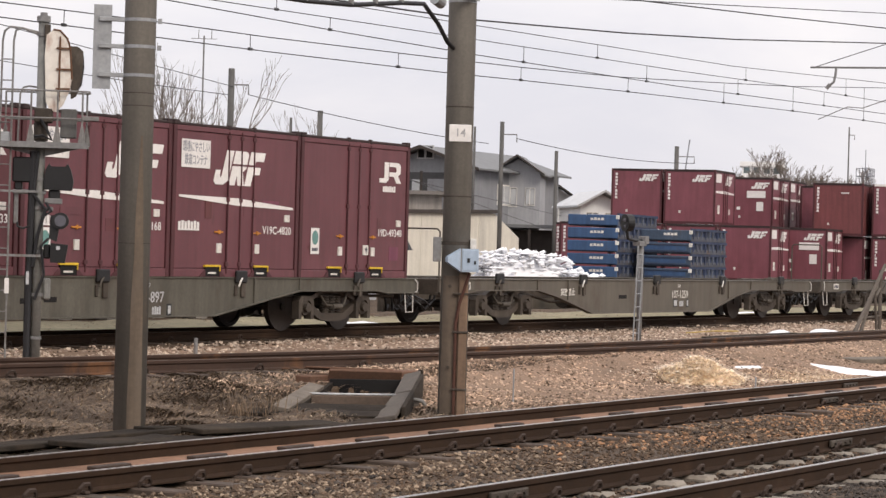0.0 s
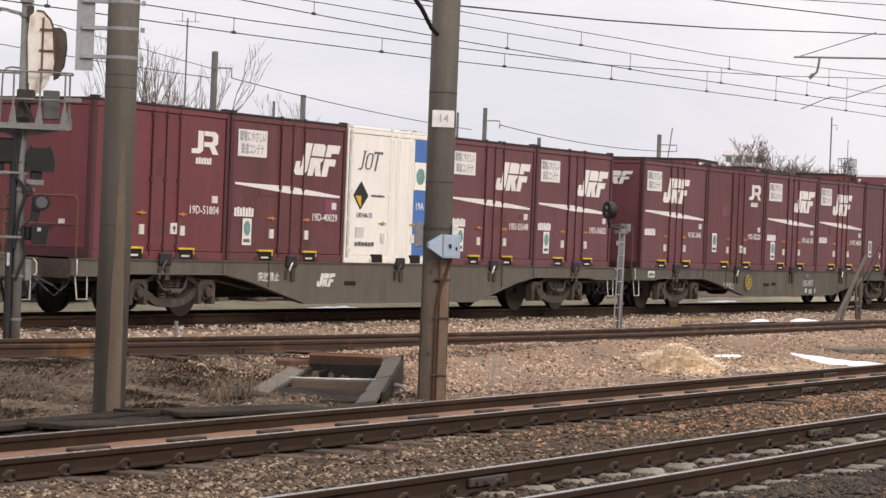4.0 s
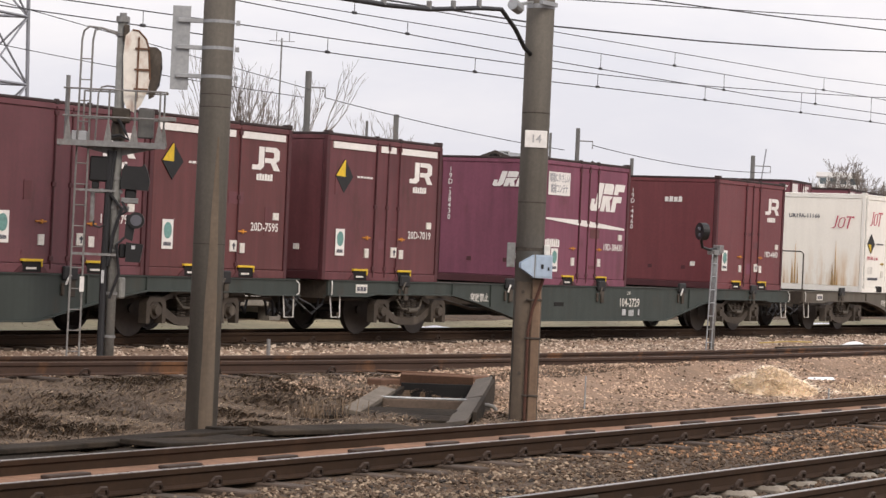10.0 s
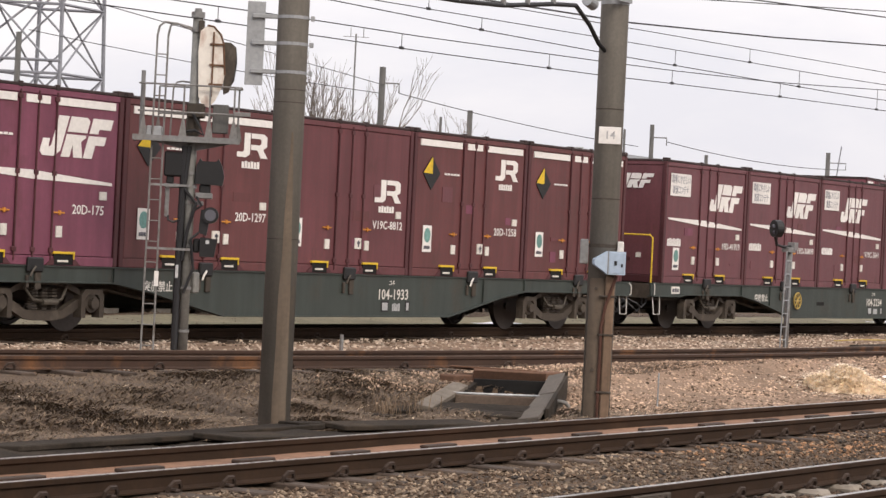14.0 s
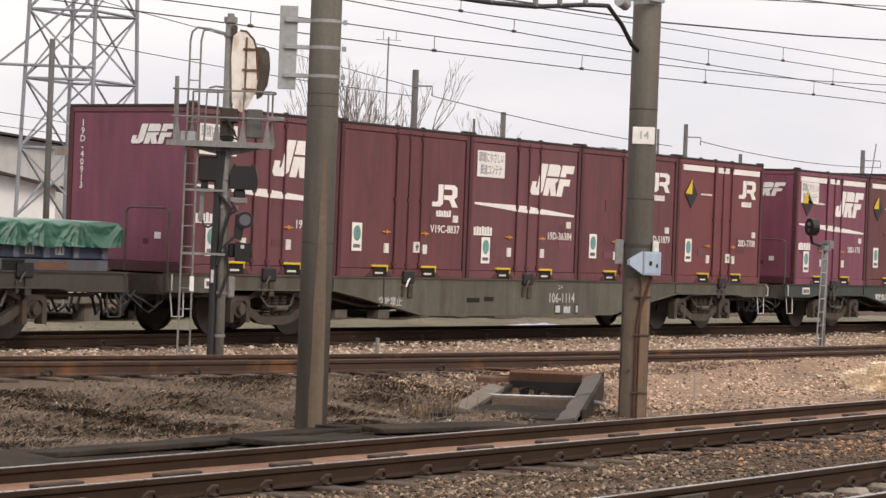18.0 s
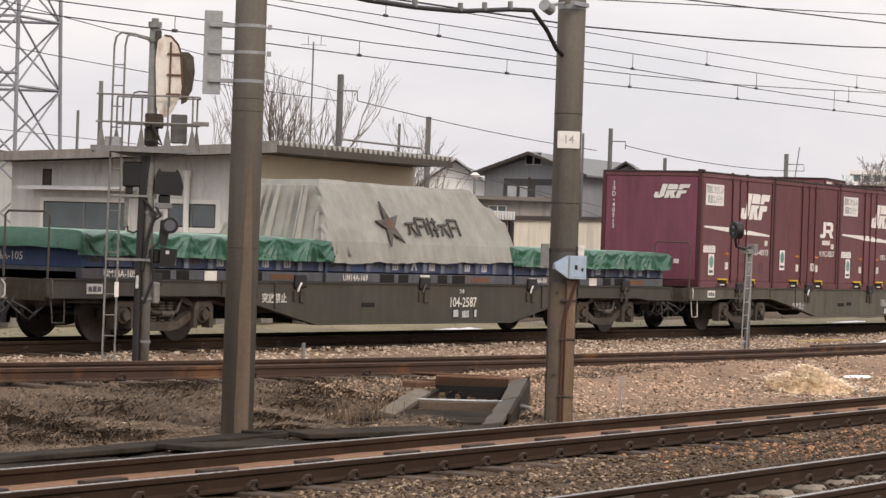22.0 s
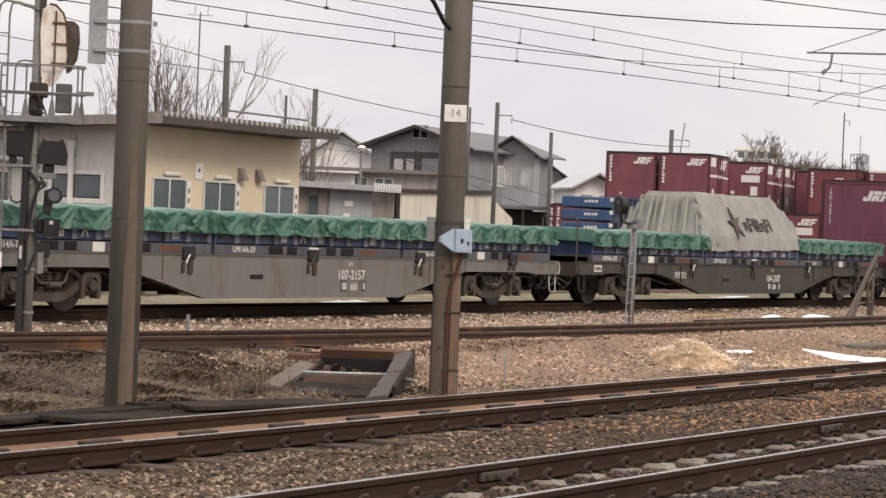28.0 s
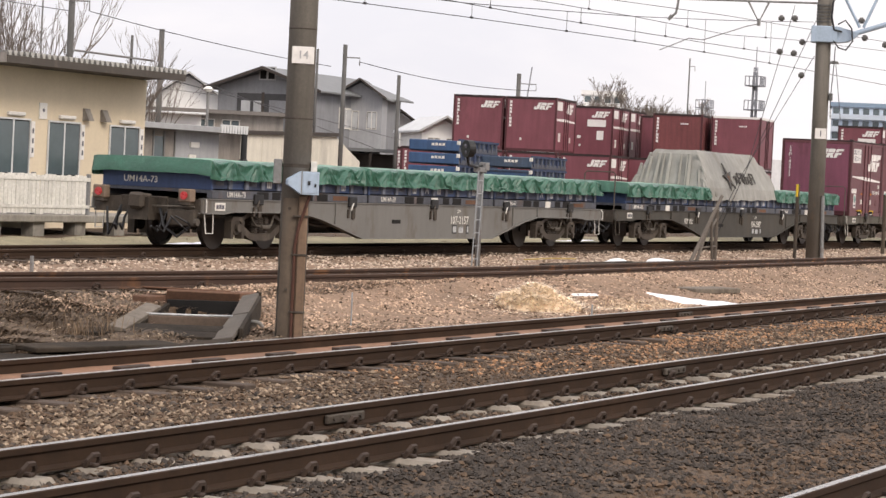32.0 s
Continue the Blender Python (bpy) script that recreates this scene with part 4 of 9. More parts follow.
def brush(x, z, w, h, kind):
    """A plain cluster of brush strokes, standing for one painted sign of a name that is not lettered."""
    strokes = (((0.0, 0.62, 1.0, 0.7), (0.5, 0.55, 0.9, 0.0), (0.45, 0.6, 0.15, 0.05)), ((0.05, 0.0, 0.05, 0.95), (0.05, 0.95, 0.95, 0.95), (0.3, 0.55, 0.75, 0.55), (0.95, 0.95, 0.95, 0.1)),
               ((0.2, 0.0, 0.2, 1.0), (0.0, 0.65, 0.4, 0.72), (0.5, 0.8, 1.0, 0.8), (0.75, 0.0, 0.75, 1.0), (0.5, 0.4, 1.0, 0.4)))[kind % 3]
    g = Geo()
    for x0, z0, x1, z1 in strokes:
        a, b = Vector((x + x0 * w, 0, z + z0 * h)), Vector((x + x1 * w, 0, z + z1 * h))
        s = Vector((-(b - a).z, 0, (b - a).x)).normalized() * 0.02
        g.prism([((a - s).x, (a - s).z), ((b - s).x, (b - s).z), ((b + s * 0.6).x, (b + s * 0.6).z), ((a + s).x, (a + s).z)], -0.018, 0.01)
    return g


def bars(x, z, n, w, h, y, gap=0.25, depth=0.003):
    """A row of n small upright bars on a thin foot bar that stands for writing too small to read."""
    step, top = w / n, [(x + w - gap * w / n, z), (x, z)]
    for i in range(n):
        a, b, t = x + i * step, x + (i + 1 - gap) * step, z + h * (0.9 + 0.1 * (i % 2))
        top += [(a, t), (b, t)] + ([(b, z + 0.14 * h), (a + step, z + 0.14 * h)] if i < n - 1 else [])
    return Geo().prism(top[::-1], y - depth, y + depth)


def fx(k):
    return -CL / 2 + CL * k


def notice(parent, x0, z0, w, h, y):
    p = part("notice_plate", Geo().box(x0, x0 + w, y - 0.006, y, z0, z0 + h), WHITE, parent, "white notice plate with blue-grey lettering")
    for text, dz in (("環境にやさしい", 0.72), ("鉄道コンテナ", 0.26)):
        lettering(text, h * 0.42, SLATE_MARK, p, pose(x0 + w / 2, y - 0.009, z0 + h * dz) @ Matrix.Diagonal((0.93 * w / (7 * h * 0.42), 1, 1, 1)))



def badge(parent, x0, z0, y, mat):
    p = part("badge", Geo().box(x0, x0 + 0.27, y - 0.005, y, z0, z0 + 0.46), WHITE, parent, "white sticker with a green tree mark")
    part("mark", Geo().prism([(x0 + 0.135 + 0.1 * math.cos(a * math.pi / 6), z0 + 0.29 + 0.13 * math.sin(a * math.pi / 6)) for a in range(12)], y - 0.009, y - 0.005), mat, p)
    part("caption", bars(x0 + 0.04, z0 + 0.05, 5, 0.19, 0.06, y - 0.007), GREY_MARK, p)


def container(label, paint, style, number, edge=None, end="", bands=False, tag="", end_paint=None):
    """A twelve-foot container; its origin is at the middle of its underside."""
    c = thing("freight_container", label, "container", "containers on the train")
    edge = edge or RED_EDGE
    cream = paint is CREAM
    x0, x1, y = -CL / 2, CL / 2, NEAR
    part("body", Geo().box(x0 + 0.03, x1 - 0.03, y + 0.035, -y - 0.035, 0.12, CH - 0.05, 0.004), paint, c)
    part("roof", Geo().box(x0 + 0.005, x1 - 0.005, y + 0.005, -y - 0.005, CH - 0.05, CH, 0.012), ROOF_EDGE if not cream else CREAM, c, "sooty roof sheet")
    for sx in (x0, x1 - 0.09):
        for sy in (y, -y - 0.09):
            post = part("corner_post", Geo().box(sx, sx + 0.09, sy, sy + 0.09, 0.0, CH - 0.048, 0.008), edge if not cream else CREAM, c)
    for sy in (y + 0.005, -y - 0.075):
        part("bottom_rail", Geo().box(x0 + 0.085, x1 - 0.085, sy, sy + 0.07, 0.0, 0.13, 0.006), paint, c)
        part("top_rail", Geo().box(x0 + 0.085, x1 - 0.085, sy, sy + 0.07, CH - 0.13, CH - 0.049, 0.006), paint, c)
    part("end_sill", Geo().box(x0 + 0.004, x0 + 0.07, y + 0.09, -y - 0.09, 0.0, 0.14, 0.006), edge if not cream else CREAM, c)
    part("end_header", Geo().box(x0 + 0.004, x0 + 0.07, y + 0.09, -y - 0.09, CH - 0.12, CH - 0.049, 0.006), paint, c)
    # the near side: fixed sheet, two door leaves and their lock rods
    seams = (0.42, 0.52, 0.62) if not cream else (0.42, 0.49, 0.61)
    part("side_sheet", Geo().box(fx(0.03), fx(seams[0]) - 0.012, y + 0.02, y + 0.04, 0.14, CH - 0.14, 0.006), paint, c)
    part("side_door", Geo().box(fx(seams[0]) + 0.012, fx(seams[1]) - 0.01, y + 0.012, y + 0.04, 0.14, CH - 0.14, 0.008), paint, c)
    part("side_door", Geo().box(fx(seams[1]) + 0.01, fx(0.97), y + 0.016, y + 0.04, 0.14, CH - 0.14, 0.008), paint, c)
    for k in seams:
        rod = part("lock_rod", Geo().cyl((fx(k), y + 0.004, 0.06), (fx(k), y + 0.004, CH - 0.09), 0.016 if not cream else 0.026, n=8), edge if not cream else CREAM, c)
        for z in (0.18, CH * 0.5, CH - 0.22):
            part("bracket", Geo().box(fx(k) - 0.045, fx(k) + 0.045, y - 0.012, y + 0.03, z, z + 0.07, 0.008), edge if not cream else CREAM, rod)
        if cream:
            part("door_seal", Geo().box(fx(k) + 0.04, fx(k) + 0.056, y + 0.006, y + 0.03, 0.16, CH - 0.16), GREY_MARK, rod, "dark door seal")
            part("boot", Geo().box(fx(k) - 0.06, fx(k) + 0.06, y - 0.012, y + 0.03, 0.02, 0.16, 0.01), CREAM, rod)
    if cream:
        for k in (0.026, 0.974):
            hp = part("hinge_post", Geo().cyl((fx(k), y + 0.0, 0.1), (fx(k), y + 0.0, CH - 0.06), 0.03, n=8), OFFWHITE, c, "off-white hinge post")
            for z in (0.2, 0.75, 1.3, 1.85, 2.25):
                part("hinge", Geo().box(fx(k) - 0.05, fx(k) + 0.05, y - 0.03, y + 0.02, z, z + 0.09, 0.008), OFFWHITE, hp)
            part("door_seal", Geo().box(fx(k) - 0.055, fx(k) - 0.038, y - 0.004, y + 0.03, 0.1, CH - 0.1), GREY_MARK, hp, "dark door seal")
    for k in (0.36, 0.66):
        part("latch_handle", Geo().box(fx(k) - 0.13, fx(k) + 0.1, y - 0.006, y + 0.02, 0.735, 0.76, 0.004).box(fx(k) - 0.02, fx(k) + 0.02, y - 0.01, y + 0.02, 0.715, 0.78, 0.004),
             ORANGE if not cream else HOSE, c, "orange door latch" if not cream else "yellowed door latch")
        part("data_plate", Geo().box(fx(k) - 0.06, fx(k) + 0.06, y - 0.004, y + 0.02, 0.4, 0.56), OFFWHITE, c)
    for k in (0.31, 0.69):
        # a solid near-black block: the pocket's inner shade is its colour
        pocket = part("fork_pocket", Geo().box(fx(k) - 0.2, fx(k) + 0.2, y - 0.004, y + 0.04, 0.012, 0.165), OPENING_SHADE, c, "fork pocket block in painted shade")
        for q in (-1, 1):
            part("pocket_foot", Geo().prism([(fx(k) + q * 0.2, 0.004), (fx(k) + q * 0.36, 0.004), (fx(k) + q * 0.24, 0.1), (fx(k) + q * 0.2, 0.1)][::q], y - 0.01, y + 0.03), edge if not cream else CREAM, pocket)
        if not cream:
            part("pocket_rim", Geo().box(fx(k) - 0.225, fx(k) + 0.225, y - 0.022, y + 0.03, 0.165, 0.2, 0.004).box(fx(k) + 0.2, fx(k) + 0.222, y - 0.018, y + 0.03, 0.09, 0.17, 0.003),
                 YELLOW, pocket, "yellow painted rim")
            part("pocket_label", Geo().box(fx(k) - 0.12, fx(k) + 0.1, y - 0.008, y, 0.05, 0.08), OFFWHITE, pocket)
    part("small_plate", Geo().box(fx(0.88), fx(0.92), y - 0.004, y + 0.02, 0.96, 1.08), OFFWHITE, c)
    if not cream and style != "three":
        tm = part("type_plate", Geo().box(fx(0.57), fx(0.62), y - 0.004, y + 0.02, 0.42, 0.6), OFFWHITE, c, "white plate with a black mark")
        part("plate_mark", Geo().box(fx(0.592), fx(0.6), y - 0.008, y, 0.45, 0.56).box(fx(0.585), fx(0.607), y - 0.008, y, 0.5, 0.54), GREY_MARK, tm)
    ys = y + 0.01
    if style == "three":
        ex = 0.30 if number.startswith("V") else 0.53
        notice(c, fx(0.06), 1.79, 0.88 if ex > 0.4 else 0.8, 0.46, ys)
        part("emblem", emblem(EMBLEM_THREE, fx(ex), 1.54, 0.58, ys, 1.5), WHITE, c, "slanted white three-stroke emblem")
        part("wing_stripe", Geo().prism([(fx(0.05), 1.305), (fx(0.5), 1.20), (fx(0.95), 1.17), (fx(0.95), 1.21), (fx(0.5), 1.325), (fx(0.05), 1.34)], ys - 0.004, ys + 0.004), WHITE, c,
             "tapered white stripe")
        part("owner_mark", bars(fx(0.05), 0.76, 7, 0.6, 0.16, ys), WHITE, c)
        lettering(number, 0.19, WHITE, c, pose(fx(0.82), ys - 0.003, 0.80))
        if tag != "plain":
            badge(c, fx(0.12), 0.27, ys, GREEN_MARK)
    elif style in ("two", "two_low"):
        z = 1.77 if style == "two" else 1.22
        part("emblem", emblem(EMBLEM_TWO, fx(0.71), z, 0.38, ys, 1.75), WHITE, c, "white two-stroke emblem")
        part("owner_mark", bars(fx(0.745), z - 0.17, 6, 0.46, 0.11, ys), WHITE, c)
        badge(c, fx(0.1), 0.42, ys, GREEN_MARK)
        lettering(number, 0.19, WHITE, c, pose(fx(0.82), ys - 0.003, 0.83))
    elif style == "cream":
        part("emblem", emblem(EMBLEM_CREAM, fx(0.10), 1.72, 0.36, ys, 1.72), RED_MARK if tag != "blue" else GREY_MARK, c, "slanted serifed emblem")
        lettering(number, 0.13, RED_MARK if tag != "blue" else GREY_MARK, c, pose(fx(0.18), ys - 0.003, 0.88))
        part("hazard_diamond", Geo().prism([(fx(0.14), 0.99), (fx(0.14) + 0.26, 1.25), (fx(0.14), 1.51), (fx(0.14) - 0.26, 1.25)], ys - 0.006, ys + 0.004), BLACK, c, "black and yellow diamond")
        part("diamond_quarter", Geo().prism([(fx(0.14), 1.02), (fx(0.14), 1.24), (fx(0.14) - 0.21, 1.24)], ys - 0.01, ys), YELLOW, c)
        part("caption", bars(fx(0.24), 1.24, 5, 0.5, 0.035, ys), GREY_MARK, c)
        part("frame_mark", Geo().box(fx(0.1), fx(0.18), ys - 0.003, ys + 0.003, 0.48, 0.66), OFFWHITE, c)
        part("caption", bars(fx(0.1), 0.32, 6, 0.7, 0.07, ys), GREY_MARK, c)
        ribbon = BLUE_MARK if tag == "blue" else PINK
        kx = {"balls": 0.71, "blue": 0.66}.get(tag, 0.72)
        if tag == "balls":
            part("ribbon", Geo().box(fx(kx), fx(kx + 0.13), ys - 0.004, ys + 0.004, 0.16, 1.5), ribbon, c, "pink painted ribbon")
            part("ribbon", Geo().box(fx(kx), fx(kx + 0.13), ys - 0.004, ys + 0.004, 2.12, CH - 0.14), ribbon, c, "pink painted ribbon")
            lettering("19A", 0.24, WHITE, c, pose(fx(kx + 0.065), ys - 0.007, 1.2))
            for i, (dx, dz, mt, r) in enumerate(((0.0, 1.62, GREY_MARK, 0.1), (0.2, 1.66, FAINT, 0.11), (0.1, 1.82, HOSE, 0.12), (0.3, 1.84, YELLOW, 0.08), (-0.02, 1.84, PINK, 0.09))):
                part("painted_ball", Geo().cyl((fx(kx) + dx + 0.08, ys - 0.006 - 0.001 * i, dz), (fx(kx) + dx + 0.08, ys + 0.004, dz), r, n=14), mt, c, "painted ball")
        else:
            rb = part("ribbon", Geo().box(fx(kx), fx(kx + 0.12), ys - 0.004, ys + 0.004, 0.16, CH - 0.14), ribbon, c, "painted ribbon")
            if tag == "blue":
                part("ribbon_gap", Geo().box(fx(kx) - 0.01, fx(kx + 0.12) + 0.01, ys - 0.007, ys, 1.42, 1.95), CREAM, rb)
                part("ribbon_mark", Geo().cyl((fx(kx + 0.06), ys - 0.01, 1.68), (fx(kx + 0.06), ys, 1.68), 0.16, n=14), GREEN_MARK, rb)
                lettering("19A", 0.2, WHITE, rb, pose(fx(kx + 0.06), ys - 0.007, 1.1))
            else:
                for i in range(8):
                    fg = Geo()
                    cx, cz = fx(kx + 0.06) + (0.08 if i % 2 else -0.07), 0.35 + 0.27 * i
                    for a in range(5):
                        fg.cyl((cx + 0.07 * math.cos(a * 1.257), ys - 0.006, cz + 0.07 * math.sin(a * 1.257)), (cx + 0.07 * math.cos(a * 1.257), ys, cz + 0.07 * math.sin(a * 1.257)), 0.048, n=8)
                    part("blossom", fg, WHITE, rb, "white painted blossom")
        badge(c, fx(0.87), 0.42, ys, GREEN_MARK)
    if bands:
        for a, b in ((0.05, 0.4), (0.45, 0.58), (0.62, 0.95)):
            part("white_band", Geo().box(fx(a), fx(b), y - 0.003, y + 0.03, CH - 0.26, CH - 0.15), WHITE, c, "white painted band under the roof")
        dm = part("hazard_diamond", Geo().prism([(fx(0.15), 1.5), (fx(0.15) + 0.27, 1.79), (fx(0.15), 2.08), (fx(0.15) - 0.27, 1.79)], ys - 0.006, ys + 0.004), BLACK, c, "black and yellow diamond")
        part("diamond_quarter", Geo().prism([(fx(0.15) + 0.02, 1.78), (fx(0.15) + 0.02, 2.045), (fx(0.15), 2.07), (fx(0.15) - 0.255, 1.79)], ys - 0.01, ys), YELLOW, dm)
        part("caption", bars(fx(0.26), 1.78, 5, 0.5, 0.035, ys), WHITE, c)
    # repainted patches and scuffs on the doors
    rng = random.Random(hash_name(number))
    if not cream:
        for _ in range(3):
            k, z, wd, ht = rng.choice((0.08, 0.25, 0.46, 0.55, 0.7, 0.82)), rng.uniform(0.25, 1.5), rng.uniform(0.12, 0.5), rng.uniform(0.04, 0.3)
            part("repair_patch", Geo().box(fx(k), min(fx(k) + wd, fx(0.96)), y + 0.0105, y + 0.03, z, z + ht), rng.choice((RED_DARK, RED_BROWN, RED_FADED_SHEEN, RED)), c, "repainted patch")
    # the rear end
    part("end_sheet", Geo().box(x0 + 0.012, x0 + 0.04, y + 0.1, -y - 0.1, 0.15, CH - 0.13, 0.006), end_paint or paint, c)
    for k in (-0.42, 0.42):
        part("end_plate_small", Geo().box(x0 + 0.006, x0 + 0.014, k - 0.05, k + 0.05, 0.42, 0.5), edge if not cream else CREAM, c)
    for sx in (x0 + 0.01, x1 - 0.15):
        part("corner_casting", Geo().box(sx, sx + 0.14, y - 0.006, y + 0.12, CH - 0.045, CH + 0.035, 0.012), ROOF_EDGE if not cream else OFFWHITE, c)
    for k in seams[::2]:
        part("rod_head", Geo().box(fx(k) - 0.04, fx(k) + 0.04, y - 0.004, y + 0.05, CH - 0.06, CH + 0.02, 0.008), ROOF_EDGE if not cream else OFFWHITE, c)
    ye = -0.001
    if end == "three":
        part("emblem", on_end(emblem(EMBLEM_THREE, 0.05, 1.92, 0.30, ye, 1.7), x0), WHITE, c, "slanted white three-stroke emblem")
    elif end == "two":
        part("owner_mark", on_end(bars(-0.1, 1.94, 4, 0.46, 0.12, ye), x0), WHITE, c)
    if end and not cream:
        lettering("\n".join(number), 0.145, WHITE, c, Matrix.Translation((x0 - 0.001, -y - 0.3, 1.75)) @ Matrix.Rotation(radians(-90), 4, "Z"))
        part("end_plate", on_end(Geo().box(0.6, 0.72, -0.004, 0.004, 0.5, 0.6), x0), OFFWHITE, c)
    if cream and end:
        lettering(number, 0.15, GREY_MARK, c, Matrix.Translation((x0 - 0.001, 0.45, 1.92)) @ Matrix.Rotation(radians(-90), 4, "Z"))
        part("emblem", on_end(emblem(EMBLEM_CREAM, 0.3, 1.62, 0.32, ye, 1.4), x0), RED_MARK, c, "slanted crimson serifed emblem")
        for yy, zz, w in ((0.66, 1.25, 0.03), (0.74, 0.8, 0.05), (0.58, 0.7, 0.03), (-0.46, 1.3, 0.03), (-0.38, 0.75, 0.05), (-0.52, 0.6, 0.025), (0.95, 0.5, 0.02)):
            part("rust_run", on_end(Geo().prism([(-yy, zz), (-yy + w * 0.6, zz * 0.6), (-yy + w, 0.16), (-yy - w * 0.5, 0.16), (-yy - w * 0.2, zz * 0.5)], -0.003, 0.003), x0), RUST_RUN, c, "brown rust run")
    return c


def place(c, u, z=DECK):
    c.matrix_basis = pose(u, YT, z)
    MOVING.append((c, u, YT, z))


def slot(k, i):
    """Place along the train of slot i (0 the rearmost) on wagon k."""
    return LEAD - PITCH * k + (i - 2) * CELL


R3 = "wine-red steel container with white three-stroke emblem and stripe"
R2 = "wine-red steel container with a white two-stroke emblem"
R20 = "wine-red container with white bands under its roof and hazard diamond"
LOADS = [
    (1, 0, R3, RED, "three", "V19C-845", "three", False, "plain"), (1, 1, R2, RED_DARK, "two", "19D-52233", "", False, ""),
    (1, 2, R3, RED, "three", "19D-66168", "", False, ""), (1, 3, R3, RED, "three", "V19C-4820", "", False, "plain"), (1, 4, R2, RED, "two", "19D-49348", "", False, ""),
    (2, 0, R2, RED_FRESH, "two", "19D-51804", "two", False, ""), (2, 1, R3, RED_DARK, "three", "19D-40029", "", False, ""),
    (2, 3, R3, RED, "three", "19D-25648", "", False, ""), (2, 4, R3, RED, "three", "19D-36823", "", False, ""),
    (4, 0, R20, RED_DARK, "two", "20D-7019", "two", True, ""), (4, 2, "faded purple-red container with a white three-stroke emblem", RED_FADED_SHEEN, "three", "19D-38430", "three", False, ""),
    (4, 4, R2, RED_FRESH, "two", "19D-4460", "two", False, ""),
    (5, 0, R3, RED, "three", "19D-41919", "three", False, ""), (5, 1, R3, RED, "three", "19D-36898", "", False, "plain"), (5, 2, R3, RED, "three", "V19C-3641", "", False, "plain"),
    (5, 3, R2, RED, "two", "19D-47934", "", False, ""), (5, 4, R20, RED_BROWN, "two", "20D-7595", "", True, ""),
    (6, 0, "weathered red container with white bands, emblem and stripe", RED_FADED_SHEEN, "three", "20D-175", "three", True, ""), (6, 1, R20, RED_BROWN, "two", "20D-1297", "", True, ""),
    (6, 2, "wine-red steel container with a low-set white emblem", RED_DARK, "two_low", "V19C-8812", "", False, ""), (6, 3, R20, RED_BROWN, "two", "20D-1258", "", True, ""),
    (6, 4, R20, RED_BROWN, "two", "20D-1453", "", True, ""),
    (7, 0, R3, RED, "three", "19D-40913", "three", False, ""), (7, 1, "wine-red steel container with a low-set white emblem", RED_DARK, "two_low", "V19C-8837", "", False, ""),
    (7, 2, R3, RED, "three", "19D-36384", "", False, ""), (7, 3, R2, RED_DARK, "two", "19D-51879", "", False, ""), (7, 4, R20, RED_FRESH, "two", "20D-7708", "", True, ""),
]
SET_BACK = {(4, 0): 0.6, (4, 2): 0.6, (4, 4): 0.1}   # loads that stand short of their place
for k, i, lab, paint, style, number, end, bands_, tag in LOADS:
    # the sky's sheen on the end of (7, 0) is put in as purple
    place(container(lab, paint, style, number, None, end, bands_, tag, RED_FADED_SHEEN if (k, i) == (7, 0) else None), slot(k, i) - SET_BACK.get((k, i), 0.0))
place(container("cream container with a blue ribbon and a grey emblem", CREAM, "cream", "UR14A-75", None, "", False, "blue"), slot(2, 2))
place(container("cream container with a pink ribbon and painted balls", CREAM, "cream", "UR19A-11303", None, "", False, "balls"), slot(3, 3) - 0.08)
place(container("cream container with a pink ribbon of white blossoms", CREAM, "cream", "UR19A-12493", None, "", False, "blossom"), slot(3, 2) - 0.24)
place(container("cream container with rust runs down its end and a pink ribbon", CREAM, "cream", "UR19A-11166", None, "end", False, "balls", CREAM_RUST), slot(3, 1) - 0.4)


# ---- wagons ----
def wheel_mesh():
    g = Geo()
    prof = [(-0.065, 0.05), (-0.065, 0.435), (-0.04, 0.435), (-0.03, 0.405), (0.06, 0.40), (0.06, 0.34), (0.03, 0.33), (0.03, 0.13), (0.07, 0.12), (0.07, 0.05)]
    n = 24
    vs = [(r * math.cos(2 * math.pi * i / n), y, r * math.sin(2 * math.pi * i / n)) for y, r in prof for i in range(n)]
    m = len(prof)
    fs = [(j * n + i, j * n + (i + 1) % n, ((j + 1) % m) * n + (i + 1) % n, ((j + 1) % m) * n + i) for j in range(m) for i in range(n)]
    return g.add(vs, fs).mesh("wheel", WHEEL)


WHEEL_MESH = wheel_mesh()
WHEEL_MESH_FAR = WHEEL_MESH.copy()
WHEEL_MESH_FAR.transform(Matrix.Rotation(radians(180), 4, "Z"))
AXLE_MESH = Geo().cyl((0, -0.66, 0), (0, 0.66, 0), 0.07, n=10).mesh("axle", WHEEL)
WHEELS = []


